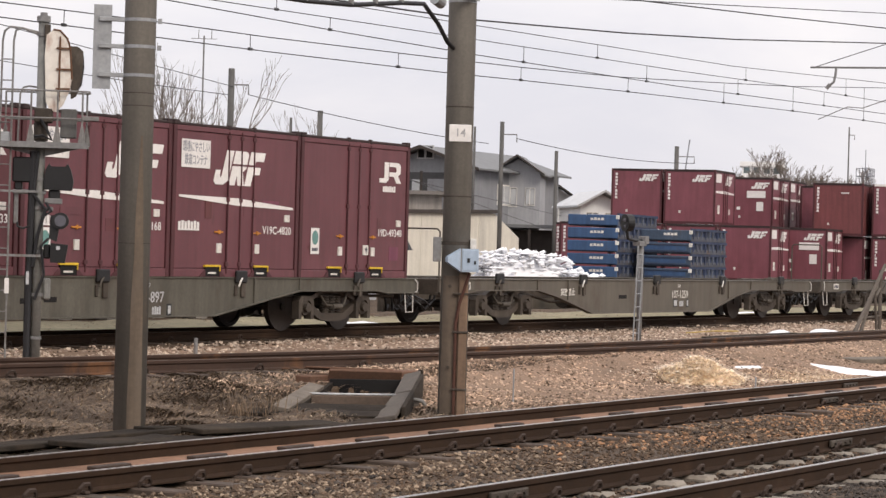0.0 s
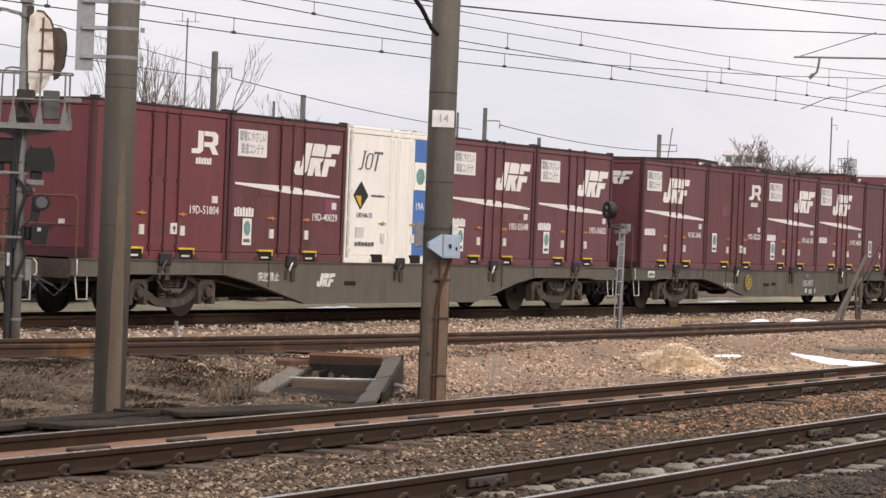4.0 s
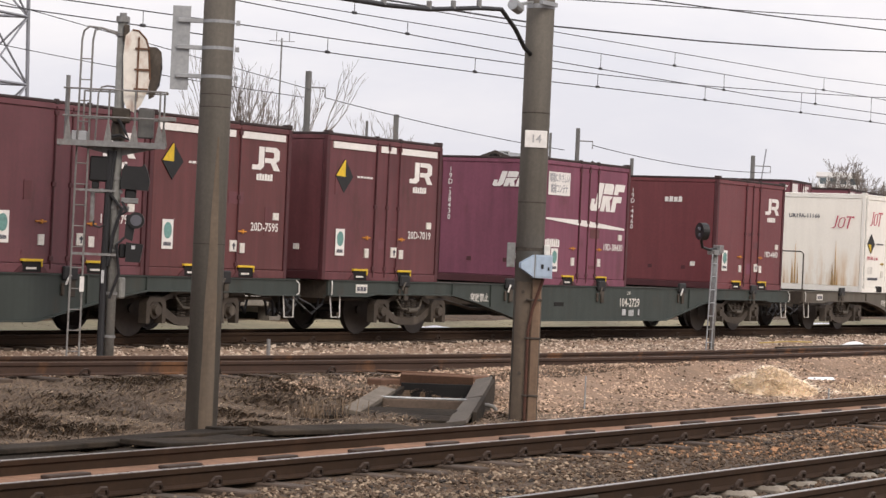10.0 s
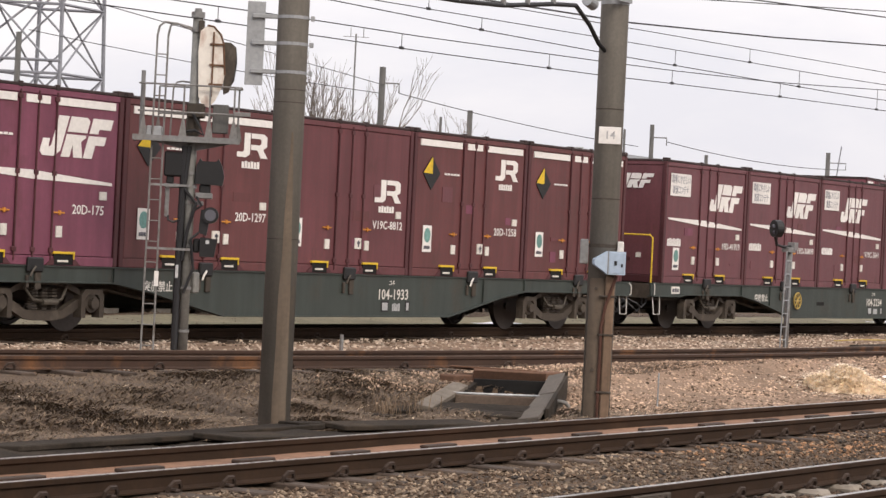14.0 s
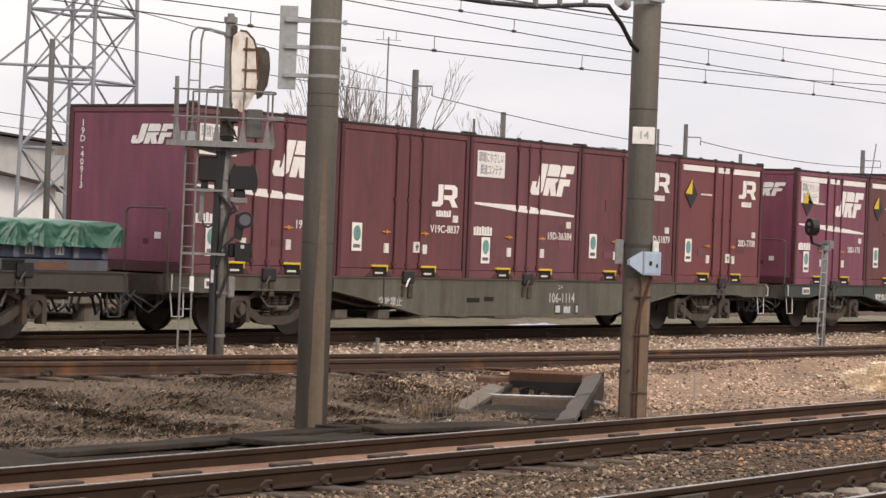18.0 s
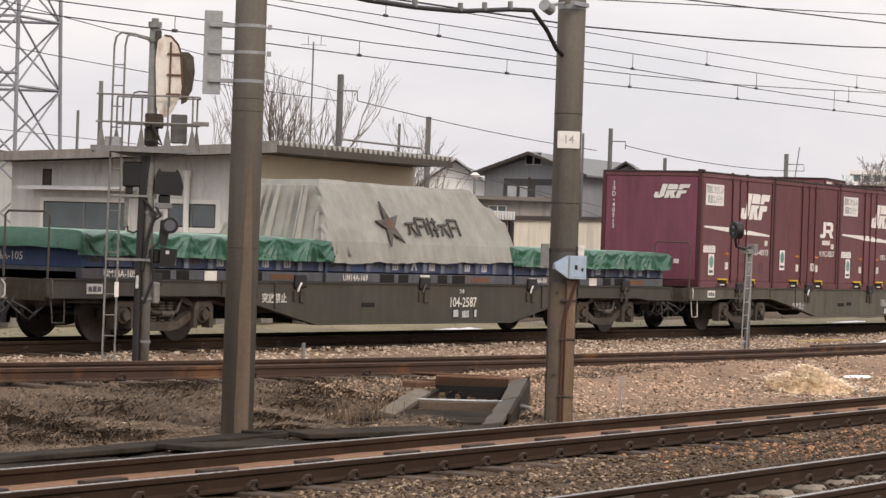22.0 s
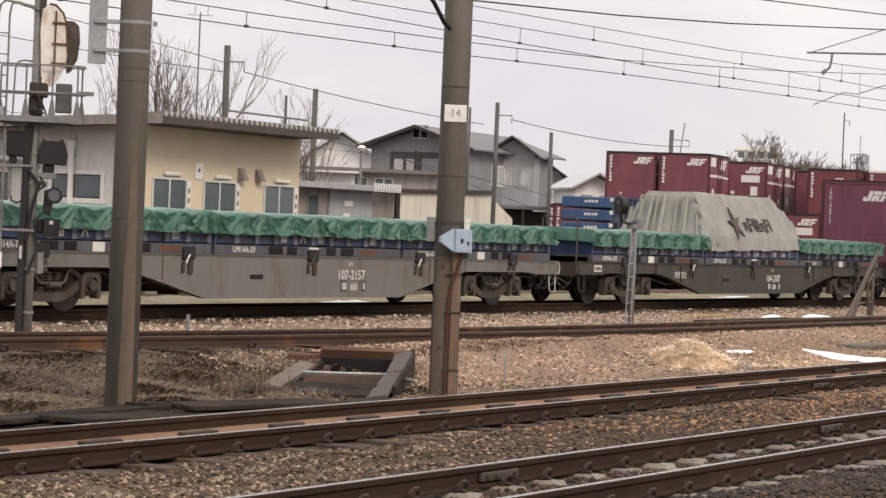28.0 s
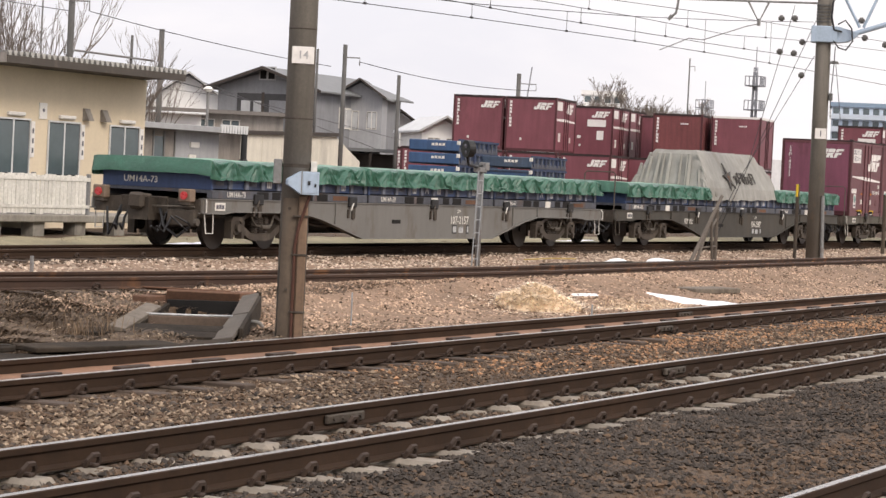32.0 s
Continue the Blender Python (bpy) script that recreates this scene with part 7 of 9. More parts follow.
def small_post(x, y, h, r, label, mat, top=None, name="marker_post"):
    p = thing(name, label, "post", at=pose(x, y, ground_z(x, y)))
    part("shaft", Geo().cyl((0, 0, -0.1), (0, 0, h), r, n=10), mat, p)
    if top:
        part("head", Geo().box(-0.09, 0.09, -0.03, 0.03, h - 0.35, h, 0.01), top, p, "yellow marker head")
    return p


small_post(64.33, 20.63, 2.1, 0.05, "dark marker post with a yellow head", GRIME, YELLOW)
small_post(29.1, 21.0, 0.3, 0.03, "short grey stake in the gravel", GREY_STEEL)
small_post(31.4, 13.0, 0.25, 0.012, "thin wire stake in the gravel", GALVANISED)
small_post(27.2, 14.6, 0.45, 0.01, "thin wire stake beside the mast", GALVANISED)
small_post(74.5, 21.0, 1.9, 0.06, "dark wooden stay post", TIMBER, name="stay_post")


def trestle():
    t = thing("timber_stay", "leaning grey timber stay with a crooked prop", "stay", at=pose(57.0, 20.5, ground_z(57, 20.5)))
    part("long_prop", Geo().cyl((-1.35, 0, -0.05), (1.0, 0.1, 1.62), 0.055, 0.045, n=8), TIMBER_GREY, t)
    part("prop", Geo().cyl((-0.65, 0.1, -0.05), (0.2, 0.1, 0.95), 0.045, n=8), TIMBER_GREY, t)
    part("upright", Geo().cyl((0.98, 0.2, -0.1), (0.98, 0.2, 1.5), 0.05, n=8).cyl((0.5, 0.1, -0.1), (0.3, 0.1, 1.1), 0.035, n=8), TIMBER_GREY, t)
    part("rail", Geo().cyl((-0.8, 0.1, 0.3), (1.0, 0.2, 0.34), 0.028, n=6), TIMBER_GREY, t)
    part("rail", Geo().cyl((0.35, 0.1, 0.8), (1.0, 0.2, 1.05), 0.028, n=6), TIMBER_GREY, t)


trestle()


def right_mast():
    """Its x axis runs across the tracks towards the eye."""
    m = thing("catenary_mast", "concrete catenary mast with a blue-grey truss arm", "catenary mast", at=pose(64.5, 20.1, -0.2, 0, 0, -72.7))
    part("shaft", Geo().cyl((-0.03, 0, -0.3), (-0.09, 0, 9.0), 0.225, 0.2, n=22), CONCRETE_POLE, m, smooth=True)
    part("collar", Geo().box(-0.42, 0.3, -0.3, 0.3, 6.0, 6.45, 0.02).prism([(0.3, 6.0), (0.62, 6.05), (0.86, 6.22), (0.86, 6.3), (0.3, 6.45)], -0.24, 0.24), BOX_BLUE, m, "blue-grey steel collar")
    arm = part("truss_arm", Geo().cyl((0.4, 0, 6.16), (4.5, 0, 7.55), 0.07, n=8).cyl((0.1, 0, 8.0), (4.5, 0, 8.4), 0.06, n=8), BOX_BLUE, m, "blue-grey truss arm")
    for a, b in (((0.5, 7.2), (0.9, 6.46)), ((1.35, 7.3), (1.0, 6.46)), ((0.1, 7.9), (0.5, 7.2)), ((1.75, 8.1), (1.35, 7.3)), ((1.75, 8.1), (2.3, 6.85)), ((3.1, 8.25), (2.3, 6.85)), ((3.1, 8.25), (3.7, 7.3))):
        part("truss_web", Geo().cyl((a[0], 0, a[1]), (b[0], 0, b[1]), 0.045, n=6), BOX_BLUE, arm)
    for i in range(6):
        part("shaft_band", Geo().cyl((-0.08, 0, 6.55 + 0.09 * i), (-0.08, 0, 6.6 + 0.09 * i), 0.222, n=20), LINE_POLE, m)
    part("number_plate", Geo().box(-0.17, 0.14, -0.235, -0.225, 3.33, 3.62), WHITE, m, "white number plate")
    part("plate_mark", Geo().box(-0.03, 0.0, -0.24, -0.235, 3.4, 3.55), GREY_MARK, m)
    tube = part("bracket_tube", Geo().cyl((-0.2, 0.0, 7.09), (-4.85, 0.0, 7.07), 0.028, n=8), GREY_STEEL, m, "grey bracket tube")
    part("stay_rod", Geo().cyl((-4.75, 0, 7.07), (-2.6, 0, 7.8), 0.012, n=5).cyl((-2.3, 0, 7.1), (-0.25, 0, 8.0), 0.012, n=5), WIRE, tube)
    part("wire_support", Geo().tube([(-2.18, 0, 7.05), (-1.88, 0, 6.5), (-1.62, 0, 7.07)], 0.03, 6).cyl((-1.88, 0, 6.4), (-1.88, 0, 6.6), 0.05, n=8), GREY_STEEL, tube)
    part("wire_support", Geo().tube([(-4.14, 0, 7.06), (-4.16, 0, 6.85), (-4.2, 0, 6.66), (-4.34, 0, 6.55)], 0.035, 6).cyl((-4.4, 0, 6.48), (-4.3, 0, 6.6), 0.055, n=8), GREY_STEEL, tube)
    part("steady_arm", Geo().tube([(-1.9, 0, 6.45), (-2.2, 0, 6.38), (-3.4, 0, 5.95), (-3.8, 0, 5.98), (-4.6, 0, 5.62)], 0.014, 5), GREY_STEEL, tube)
    for x, z in ((-1.26, 6.63), (-0.89, 6.64), (-0.65, 5.99), (-1.26, 5.7), (-0.87, 5.67), (-0.63, 5.07), (0.94, 6.65), (1.05, 6.17), (1.62, 6.0)):
        part("insulator", Geo().cyl((x - 0.05, 0.0, z), (x + 0.05, 0.0, z + 0.01), 0.085, n=14).cyl((x - 0.085, 0.0, z - 0.005), (x + 0.085, 0.0, z + 0.015), 0.05, n=10), LINE_POLE, m, "grey porcelain insulator")
    for a, b in (((-0.3, 6.62), (-2.0, 2.4)), ((-0.3, 5.62), (-2.15, 2.2)), ((-0.9, 7.0), (-2.0, 2.4))):
        part("balance_wire", Geo().cyl((a[0], 0.0, a[1]), (b[0], 0.0, b[1]), 0.009, n=5).cyl((b[0], 0.0, b[1]), (b[0] - 0.9, 0.0, 0.1), 0.009, n=5), WIRE, m)
    part("slack_cable", Geo().tube([(0.3, -0.2, 7.6), (0.14, -0.26, 7.1), (0.12, -0.28, 6.7), (0.2, -0.3, 6.35), (0.42, -0.3, 6.3)], 0.03, 6)
         .tube([(0.3, -0.3, 6.5), (0.5, -0.3, 6.62), (0.68, -0.3, 6.4), (0.72, -0.3, 6.05), (0.55, -0.3, 5.8), (0.34, -0.3, 5.86), (0.2, -0.3, 6.05)], 0.022, 6), CABLE, m, "looped black cable")
    part("weight_rod", Geo().tube([(0.26, -0.1, 5.9), (0.25, -0.1, 5.4), (0.2, -0.1, 4.5), (0.22, -0.1, 3.9)], 0.014, 5).tube([(0.3, -0.1, 5.4), (0.5, -0.1, 3.9)], 0.01, 5), WIRE, m)
    part("weight", Geo().cyl((0.26, -0.1, 5.42), (0.26, -0.1, 5.5), 0.14, 0.08, n=10).cyl((0.2, -0.1, 4.4), (0.2, -0.1, 4.6), 0.06, n=8), LINE_POLE, m)
    part("guard_pipe", Geo().cyl((0.2, -0.2, -0.1), (0.14, -0.2, 1.75), 0.05, n=8), GREY_STEEL, m)


right_mast()


# ---- overhead wires ----
def hung(label, y, r, knots, mat=WIRE):
    """A wire over the track at y, through knots of (x, z)."""
    w = thing("overhead_wire", label, "wire", "overhead line wires")
    (x0, z0), (x1, z1) = knots[:2]
    pts = [(-30, z0 - (z1 - z0) / (x1 - x0) * (x0 + 30))] + list(knots)
    part("strand", Geo().tube([(x, y, z) for x, z in pts], r, 5), mat, w)
    return lambda x: float(np.interp(x, [p[0] for p in pts], [p[1] for p in pts]))


YW = 24.4
UPPER = hung("upper messenger wire over the through track", YW, 0.009, ((42.0, 6.14), (48.8, 6.26), (56.9, 6.4), (68.3, 6.81), (90, 7.4)))
SECOND = hung("second wire over the through track", YW, 0.009, ((34.0, 5.72), (42.0, 5.85), (49.0, 5.96), (53.5, 6.02), (60.8, 6.17), (68.4, 6.25), (74.5, 6.55), (90, 7.1)))
CONTACT = hung("contact wire over the through track", YW, 0.010, ((33.3, 5.58), (38.4, 5.55), (43.5, 5.56), (47.5, 5.59), (53.5, 5.64), (63.0, 5.81), (68.4, 5.9), (77.2, 6.1), (95, 6.4)))
SLOPING = hung("messenger wire rising to its anchor", YW, 0.010, ((28.0, 5.1), (32.5, 5.19), (35.7, 5.23), (42.0, 5.37), (45.5, 5.46), (50.3, 5.62), (53.5, 5.78), (60.8, 6.17), (68.3, 6.67), (76.8, 7.3)))
LOWEST = hung("low contact wire over the through track", YW, 0.010, ((28.5, 4.88), (32.5, 4.93), (35.7, 4.97), (42.1, 5.09), (45.4, 5.18), (50.7, 5.31), (56.1, 5.42), (61.1, 5.52), (68.4, 5.62), (77.0, 5.69), (96, 5.75)))
hung("thick feeder wire high over the siding", 17.8, 0.013, ((30.6, 4.96), (31.7, 4.99), (36.7, 5.26), (41.5, 5.58), (49.8, 6.24), (70, 7.9)))
hung("thick feeder wire high over the siding", 17.8, 0.012, ((37.2, 5.87), (42.7, 6.16), (49.7, 6.56), (70, 7.8)))
hung("high feeder wire over the bank", 14.0, 0.007, ((25.2, 4.6), (39.3, 5.75), (60, 7.4)))
dr = thing("overhead_droppers", "thin vertical droppers between the overhead wires", "wire", "overhead line wires")
for xs, over, under in (((36.0, 42.4, 49.05, 57.7, 65.0, 72.0), UPPER, SECOND), ((30.2, 37.8, 45.5, 51.7, 57.2, 63.3, 70.0), SECOND, CONTACT), ((30.0, 35.2, 40.3, 45.4, 50.7, 56.3, 61.0, 66.5, 72.5), SLOPING, LOWEST)):
    for x in xs:
        part("dropper", Geo().cyl((x, YW, over(x)), (x, YW, under(x)), 0.007, n=4), WIRE, dr)
        part("dropper_clip", Geo().box(x - 0.05, x + 0.05, YW - 0.02, YW + 0.02, under(x) - 0.02, under(x) + 0.03), WIRE, dr)


def strand(label, pts, r, mat=WIRE):
    w = thing("service_wire", label, "wire", "service wires")
    part("strand", Geo().tube(pts, r, 5), mat, w)


def swag(a, b, sag, n=14):
    a, b = Vector(a), Vector(b)
    return [a.lerp(b, i / n) - Vector((0, 0, 4 * sag * (i / n) * (1 - i / n))) for i in range(n + 1)]


# ---- timber catch pit on the bank ----
def catch_pit():
    c = thing("catch_pit", "old timber-lined catch pit with warped boards and a steel pipe", "drain pit")
    A, B, C, D = PIT

    def beam(name, a, b, w, h, mat, label="", roll=0.0):
        a, b = Vector(a), Vector(b)
        d = (b - a)
        g = Geo().box(0, d.length, -w / 2, w / 2, -h / 2, h / 2, 0.008)
        m = Matrix.Translation(a) @ d.to_track_quat("X", "Z").to_matrix().to_4x4() @ Matrix.Rotation(radians(roll), 4, "X")
        return part(name, g.moved(m), mat, c, label)

    def at(u, v, dz=0.0):
        """A place on the rim's plane: u from the bank down to the track, v across."""
        return A.lerp(D, u).lerp(B.lerp(C, u), v) + Vector((0, 0, dz))

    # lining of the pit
    # back wall and floor are near-black: the pit's shade is in their colour
    beam("back_board", at(-0.01, -0.05, -0.3), at(-0.01, 1.05, -0.3), 0.04, 0.62, OPENING_SHADE, "back wall painted in the pit's shade")
    beam("side_wall", at(0, -0.02, -0.33), at(1, -0.02, -0.33), 0.05, 0.6, BOARD)
    beam("side_wall", at(0, 1.02, -0.33), at(1, 1.02, -0.33), 0.05, 0.6, BOARD)
    beam("pit_floor", at(0.0, 0.5, -0.62), at(1.0, 0.5, -0.56), 1.3, 0.03, OPENING_SHADE, "pit bottom painted in shade")
    # rim
    beam("back_plate", at(-0.035, -0.08, 0.05), at(-0.035, 0.97, 0.04), 0.05, 0.17, TIMBER_RED, "rust-brown back plank", 30)
    beam("loose_plate", at(-0.25, -0.55, 0.06), at(-0.12, 0.85, 0.08), 0.42, 0.025, TIMBER_RED, "loose rust-stained plate", -6)
    beam("side_board", at(-0.1, 1.12, 0.06), at(0.46, 1.08, 0.03), 0.22, 0.035, TIMBER_GREY, "split grey side board", 14)
    beam("side_board", at(0.46, 1.09, 0.015), at(1.1, 1.0, -0.01), 0.24, 0.05, TIMBER_GREY, "rotten grey side board", 10)
    beam("side_board", at(-0.08, 1.26, -0.08), at(0.95, 1.16, -0.08), 0.05, 0.3, BOARD)
    beam("corner_post", at(-0.1, 1.24, -0.24), at(-0.1, 1.24, 0.11), 0.06, 0.06, BOARD)
    beam("side_board", at(0.22, -0.1, 0.0), at(0.99, -0.1, 0.02), 0.2, 0.06, KERB, "grey concrete kerb", -10)
    beam("cross_bar", at(0.5, -0.1, -0.06), at(0.5, 1.0, -0.055), 0.06, 0.12, TIMBER_BROWN, "weathered brown cross plank", 0)
    beam("front_board", at(0.83, -0.3, -0.02), at(0.84, 0.97, -0.01), 0.42, 0.035, BOARD, "warped front board", 6)
    beam("front_board", at(0.97, -0.42, -0.02), at(0.99, 0.98, -0.02), 0.46, 0.04, BOARD, "split front board", 4)
    beam("front_board", at(1.1, -0.55, -0.05), at(1.1, 0.98, -0.04), 0.3, 0.04, BOARD, "warped front board")
    part("pipe", Geo().tube([at(0.49, -0.16, -0.06), at(0.49, -0.14, 0.0), at(0.49, -0.08, 0.015), at(0.49, 0.5, 0.015), at(0.49, 1.0, 0.02)], 0.013, 8), FAINT, c, "pale steel pipe", smooth=True)
    part("drain_pipe", Geo().tube([at(0.5, 1.1, -0.03), at(0.5, 1.27, -0.035), at(0.5, 1.33, -0.05), at(0.5, 1.355, -0.09), at(0.5, 1.36, -0.14), at(0.5, 1.36, -0.4)], 0.027, 10), PIPE_GREY, c, "bent grey drain pipe", smooth=True)


catch_pit()
for i, (x, y, l, w, a, z) in enumerate(((18.9, 13.75, 3.6, 0.55, 2, 0.05), (20.5, 13.9, 2.4, 0.35, -4, 0.09), (21.0, 13.4, 2.4, 0.22, 3, 0.05), (17.0, 13.6, 3.4, 0.6, 2, 0.04), (17.8, 14.35, 2.8, 0.5, -5, 0.06),
                                        (16.0, 14.2, 2.8, 0.6, 5, 0.08), (19.9, 14.15, 1.9, 0.3, -8, 0.1), (15.0, 13.7, 3.0, 0.6, -2, 0.05), (13.2, 13.9, 3.0, 0.7, 2, 0.05), (22.3, 13.2, 1.8, 0.14, 4, 0.05))):
    thing("old_board", "blackened old board lying along the track edge", "board", "boards by the track", at=pose(x, y, ground_z(x, y) + z, 4 * math.sin(i), 2 * math.cos(i), a),
          geo=Geo().box(-l / 2, l / 2, -w / 2, w / 2, -0.04, 0.012, 0.01), mat=BOARD)
for i, (x, y, l, a) in enumerate(((26.9, 16.75, 2.6, -2), (48.0, 20.0, 5.0, 1), (52.5, 19.5, 6.5, -1), (44.6, 19.3, 4.5, 1))):
    thing("sleeper_timber", "dark discarded sleeper timber lying in the gravel", "board", "timbers in the gravel", at=pose(x, y, ground_z(x, y) + 0.03, 0, 0, a),
          geo=Geo().box(-l / 2, l / 2, -0.12, 0.12, -0.06, 0.05, 0.015), mat=(TIMBER_RED, BOARD, BOARD, BOARD)[i])
thing("cover_slab", "grey concrete cover slab on the bank", "slab", at=pose(42.4, 15.3, ground_z(42.4, 15.3) + 0.02, 0, 0, -12), geo=Geo().box(-0.8, 0.8, -0.3, 0.3, -0.05, 0.05, 0.015), mat=KERB)
thing("yellow_hose", "thin faded yellow hose lying in the gravel", "hose", geo=Geo().tube([(47.5, 21.3, -0.15), (48.3, 21.2, -0.13), (49.2, 21.4, -0.14), (50.1, 21.2, -0.15)], 0.016, 6), mat=HOSE)

# ---- the yard office behind the train ----
def window_unit(parent, x, z, w, h, y, panes=2, frame=WHITE_PAINT, sill=True, glass=GLASS):
    """A sliding window on a wall that faces -y."""
    # near-black backing: the room's shade behind the panes is painted
    wd = part("window", Geo().box(x, x + w, y - 0.03, y + 0.02, z, z + h), OPENING_SHADE, parent, "sliding window backed with painted room shade")
    part("window_frame", Geo().box(x - 0.03, x + w + 0.03, y - 0.05, y - 0.01, z + h, z + h + 0.04).box(x - 0.03, x + w + 0.03, y - 0.05, y - 0.01, z - 0.04, z)
         .box(x - 0.03, x, y - 0.05, y - 0.01, z, z + h).box(x + w, x + w + 0.03, y - 0.05, y - 0.01, z, z + h), frame, wd)
    for i in range(panes):
        a, b = x + w * i / panes, x + w * (i + 1) / panes
        part("pane", Geo().box(a + 0.025, b - 0.025, y - 0.038, y - 0.034, z + 0.03, z + h - 0.03), glass, wd)
        part("sash", Geo().box(b - 0.03, b + 0.02, y - 0.045, y - 0.03, z, z + h), frame if i < panes - 1 else GREY_STEEL, wd)
    return wd


def end_window(parent, y, z, w, h, x):
    """A sliding window on a wall that faces -x; y is its far edge."""
    # the box behind these panes carries the room's shade as its colour
    wd = part("window", Geo().box(x - 0.03, x + 0.02, y, y + w, z, z + h), OPENING_SHADE, parent, "sliding window backed with painted room shade")
    part("window_frame", Geo().box(x - 0.05, x - 0.01, y - 0.1, y + w + 0.1, z + h, z + h + 0.1).box(x - 0.06, x - 0.01, y - 0.13, y + w + 0.13, z - 0.12, z)
         .box(x - 0.05, x - 0.01, y - 0.1, y, z, z + h).box(x - 0.05, x - 0.01, y + w, y + w + 0.1, z, z + h), WHITE_PAINT, wd)
    for i in range(2):
        part("pane", Geo().box(x - 0.038, x - 0.034, y + w * i / 2 + 0.03, y + w * (i + 1) / 2 - 0.03, z + 0.03, z + h - 0.03), GLASS, wd)
    part("sash", Geo().box(x - 0.045, x - 0.03, y + w / 2 - 0.025, y + w / 2 + 0.025, z, z + h), GREY_STEEL, wd)


def yard_office():
    o = thing("yard_office", "single-storey yard office with a cream front and stained grey end", "building")
    X0, X1, Y0, Y1 = 43.83, 50.2, 33.0, 40.6
    part("front_wall", Geo().box(X0 - 0.003, X1, Y0, Y0 + 0.2, -0.1, 3.595), YELLOW_WALL, o, "cream rendered wall")
    part("right_wall", Geo().box(X1 - 0.2, X1, Y0 + 0.2, Y1, -0.1, 3.5), YELLOW_WALL, o)
    ew = Geo()
    ew.add([(X0, Y0 + 0.2, -0.1), (X0, Y1, -0.1), (X0, Y1, 3.35), (X0, Y0 + 0.2, 3.6), (X0 + 0.2, Y0 + 0.2, -0.1), (X0 + 0.2, Y1, -0.1), (X0 + 0.2, Y1, 3.35), (X0 + 0.2, Y0 + 0.2, 3.6)],
           [(0, 1, 2, 3), (7, 6, 5, 4), (0, 3, 7, 4), (1, 5, 6, 2), (2, 6, 7, 3), (0, 4, 5, 1)])
    part("end_wall", ew, GREY_WALL, o, "stained grey end wall")
    part("rear_wall", Geo().box(X0 + 0.2, X1 - 0.2, Y1 - 0.2, Y1, -0.1, 3.3), GREY_WALL, o)
    rf = Geo()
    a, b = 0.3, 1.1
    xl = 42.95
    pts = [(xl, Y0 - b, 3.64), (X1 + 0.02, Y0 - b, 3.64), (X1 + 0.02, Y1 + 0.3, 3.37), (xl, Y1 + 0.3, 3.37)]
    n = len(pts)
    rf.add(pts + [(x, y, z + 0.13) for x, y, z in pts], [tuple(range(n))[::-1], tuple(range(n, 2 * n))] + [(i, (i + 1) % n, n + (i + 1) % n, n + i) for i in range(n)])
    roof = part("roof", rf, ROOF_STEEL, o, "brown sheet-steel lean-to roof")
    x = xl + 0.1
    rib = Geo().prism([(-0.03, 0.0), (0.03, 0.0), (0.075, 0.13), (-0.075, 0.13)], 0.0, 1.2).mesh("roof_rib", ROOF_RIB)
    while x < X1:
        part("roof_rib", rib, None, roof, "upturned corrugation end", at=pose(x, Y0 - b - 0.015, 3.74, -2.7))
        x += 0.21
    part("fascia", Geo().box(xl, X1 + 0.02, Y0 - b - 0.02, Y0 - b, 3.6, 3.76), ROOF_STEEL, o)
    part("end_fascia", Geo().add([(xl + dx, y, z) for dx in (-0.02, 0.0) for y, z in ((Y0 - b, 3.6), (Y1 + 0.3, 3.33), (Y1 + 0.3, 3.55), (Y0 - b, 3.82))], [(0, 1, 2, 3), (7, 6, 5, 4), (0, 4, 5, 1), (1, 5, 6, 2), (2, 6, 7, 3), (3, 7, 4, 0)]), HOUSE_BROWN, o, "grey sheet-steel roof edge")
    for xw in (44.13, 46.13, 48.66):
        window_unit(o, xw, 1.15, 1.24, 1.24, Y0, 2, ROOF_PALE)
        awn = part("awning_lamp", Geo().box(xw + 0.38, xw + 1.0, Y0 - 0.1, Y0, 2.48, 2.57, 0.02), WHITE, o, "white lamp strip over the window")
        sg = part("hanging_sign", Geo().box(xw + 1.3, xw + 1.44, Y0 - 0.04, Y0, 1.55, 2.38), WHITE, o, "narrow white upright sign")
        part("caption", Geo().box(xw + 1.34, xw + 1.4, Y0 - 0.046, Y0 - 0.04, 1.65, 1.77).box(xw + 1.34, xw + 1.4, Y0 - 0.046, Y0 - 0.04, 1.87, 1.99).box(xw + 1.34, xw + 1.4, Y0 - 0.046, Y0 - 0.04, 2.1, 2.22), GREY_MARK, sg)
    pl = part("notice", Geo().box(45.74, 46.03, Y0 - 0.03, Y0, 2.45, 2.82), WHITE, o, "white notice board")
    part("notice_mark", Geo().cyl((45.89, Y0 - 0.032, 2.65), (45.89, Y0 - 0.036, 2.65), 0.045, n=10), GREY_MARK, pl)
    for xv in (47.5, 48.24):
        part("vent_hood", Geo().add([(xv, Y0, 2.48), (xv + 0.22, Y0, 2.48), (xv + 0.22, Y0, 2.77), (xv, Y0, 2.77), (xv, Y0 - 0.2, 2.48), (xv + 0.22, Y0 - 0.2, 2.48), (xv + 0.22, Y0 - 0.05, 2.77), (xv, Y0 - 0.05, 2.77)], [(0, 1, 2, 3), (4, 7, 6, 5), (0, 4, 5, 1), (3, 2, 6, 7), (0, 3, 7, 4), (1, 5, 6, 2)]), HOUSE_BROWN, o, "brown steel vent hood")
    end_window(o, 34.22, 1.88, 1.42, 0.55, X0)
    end_window(o, 36.9, 1.2, 2.6, 1.22, X0)
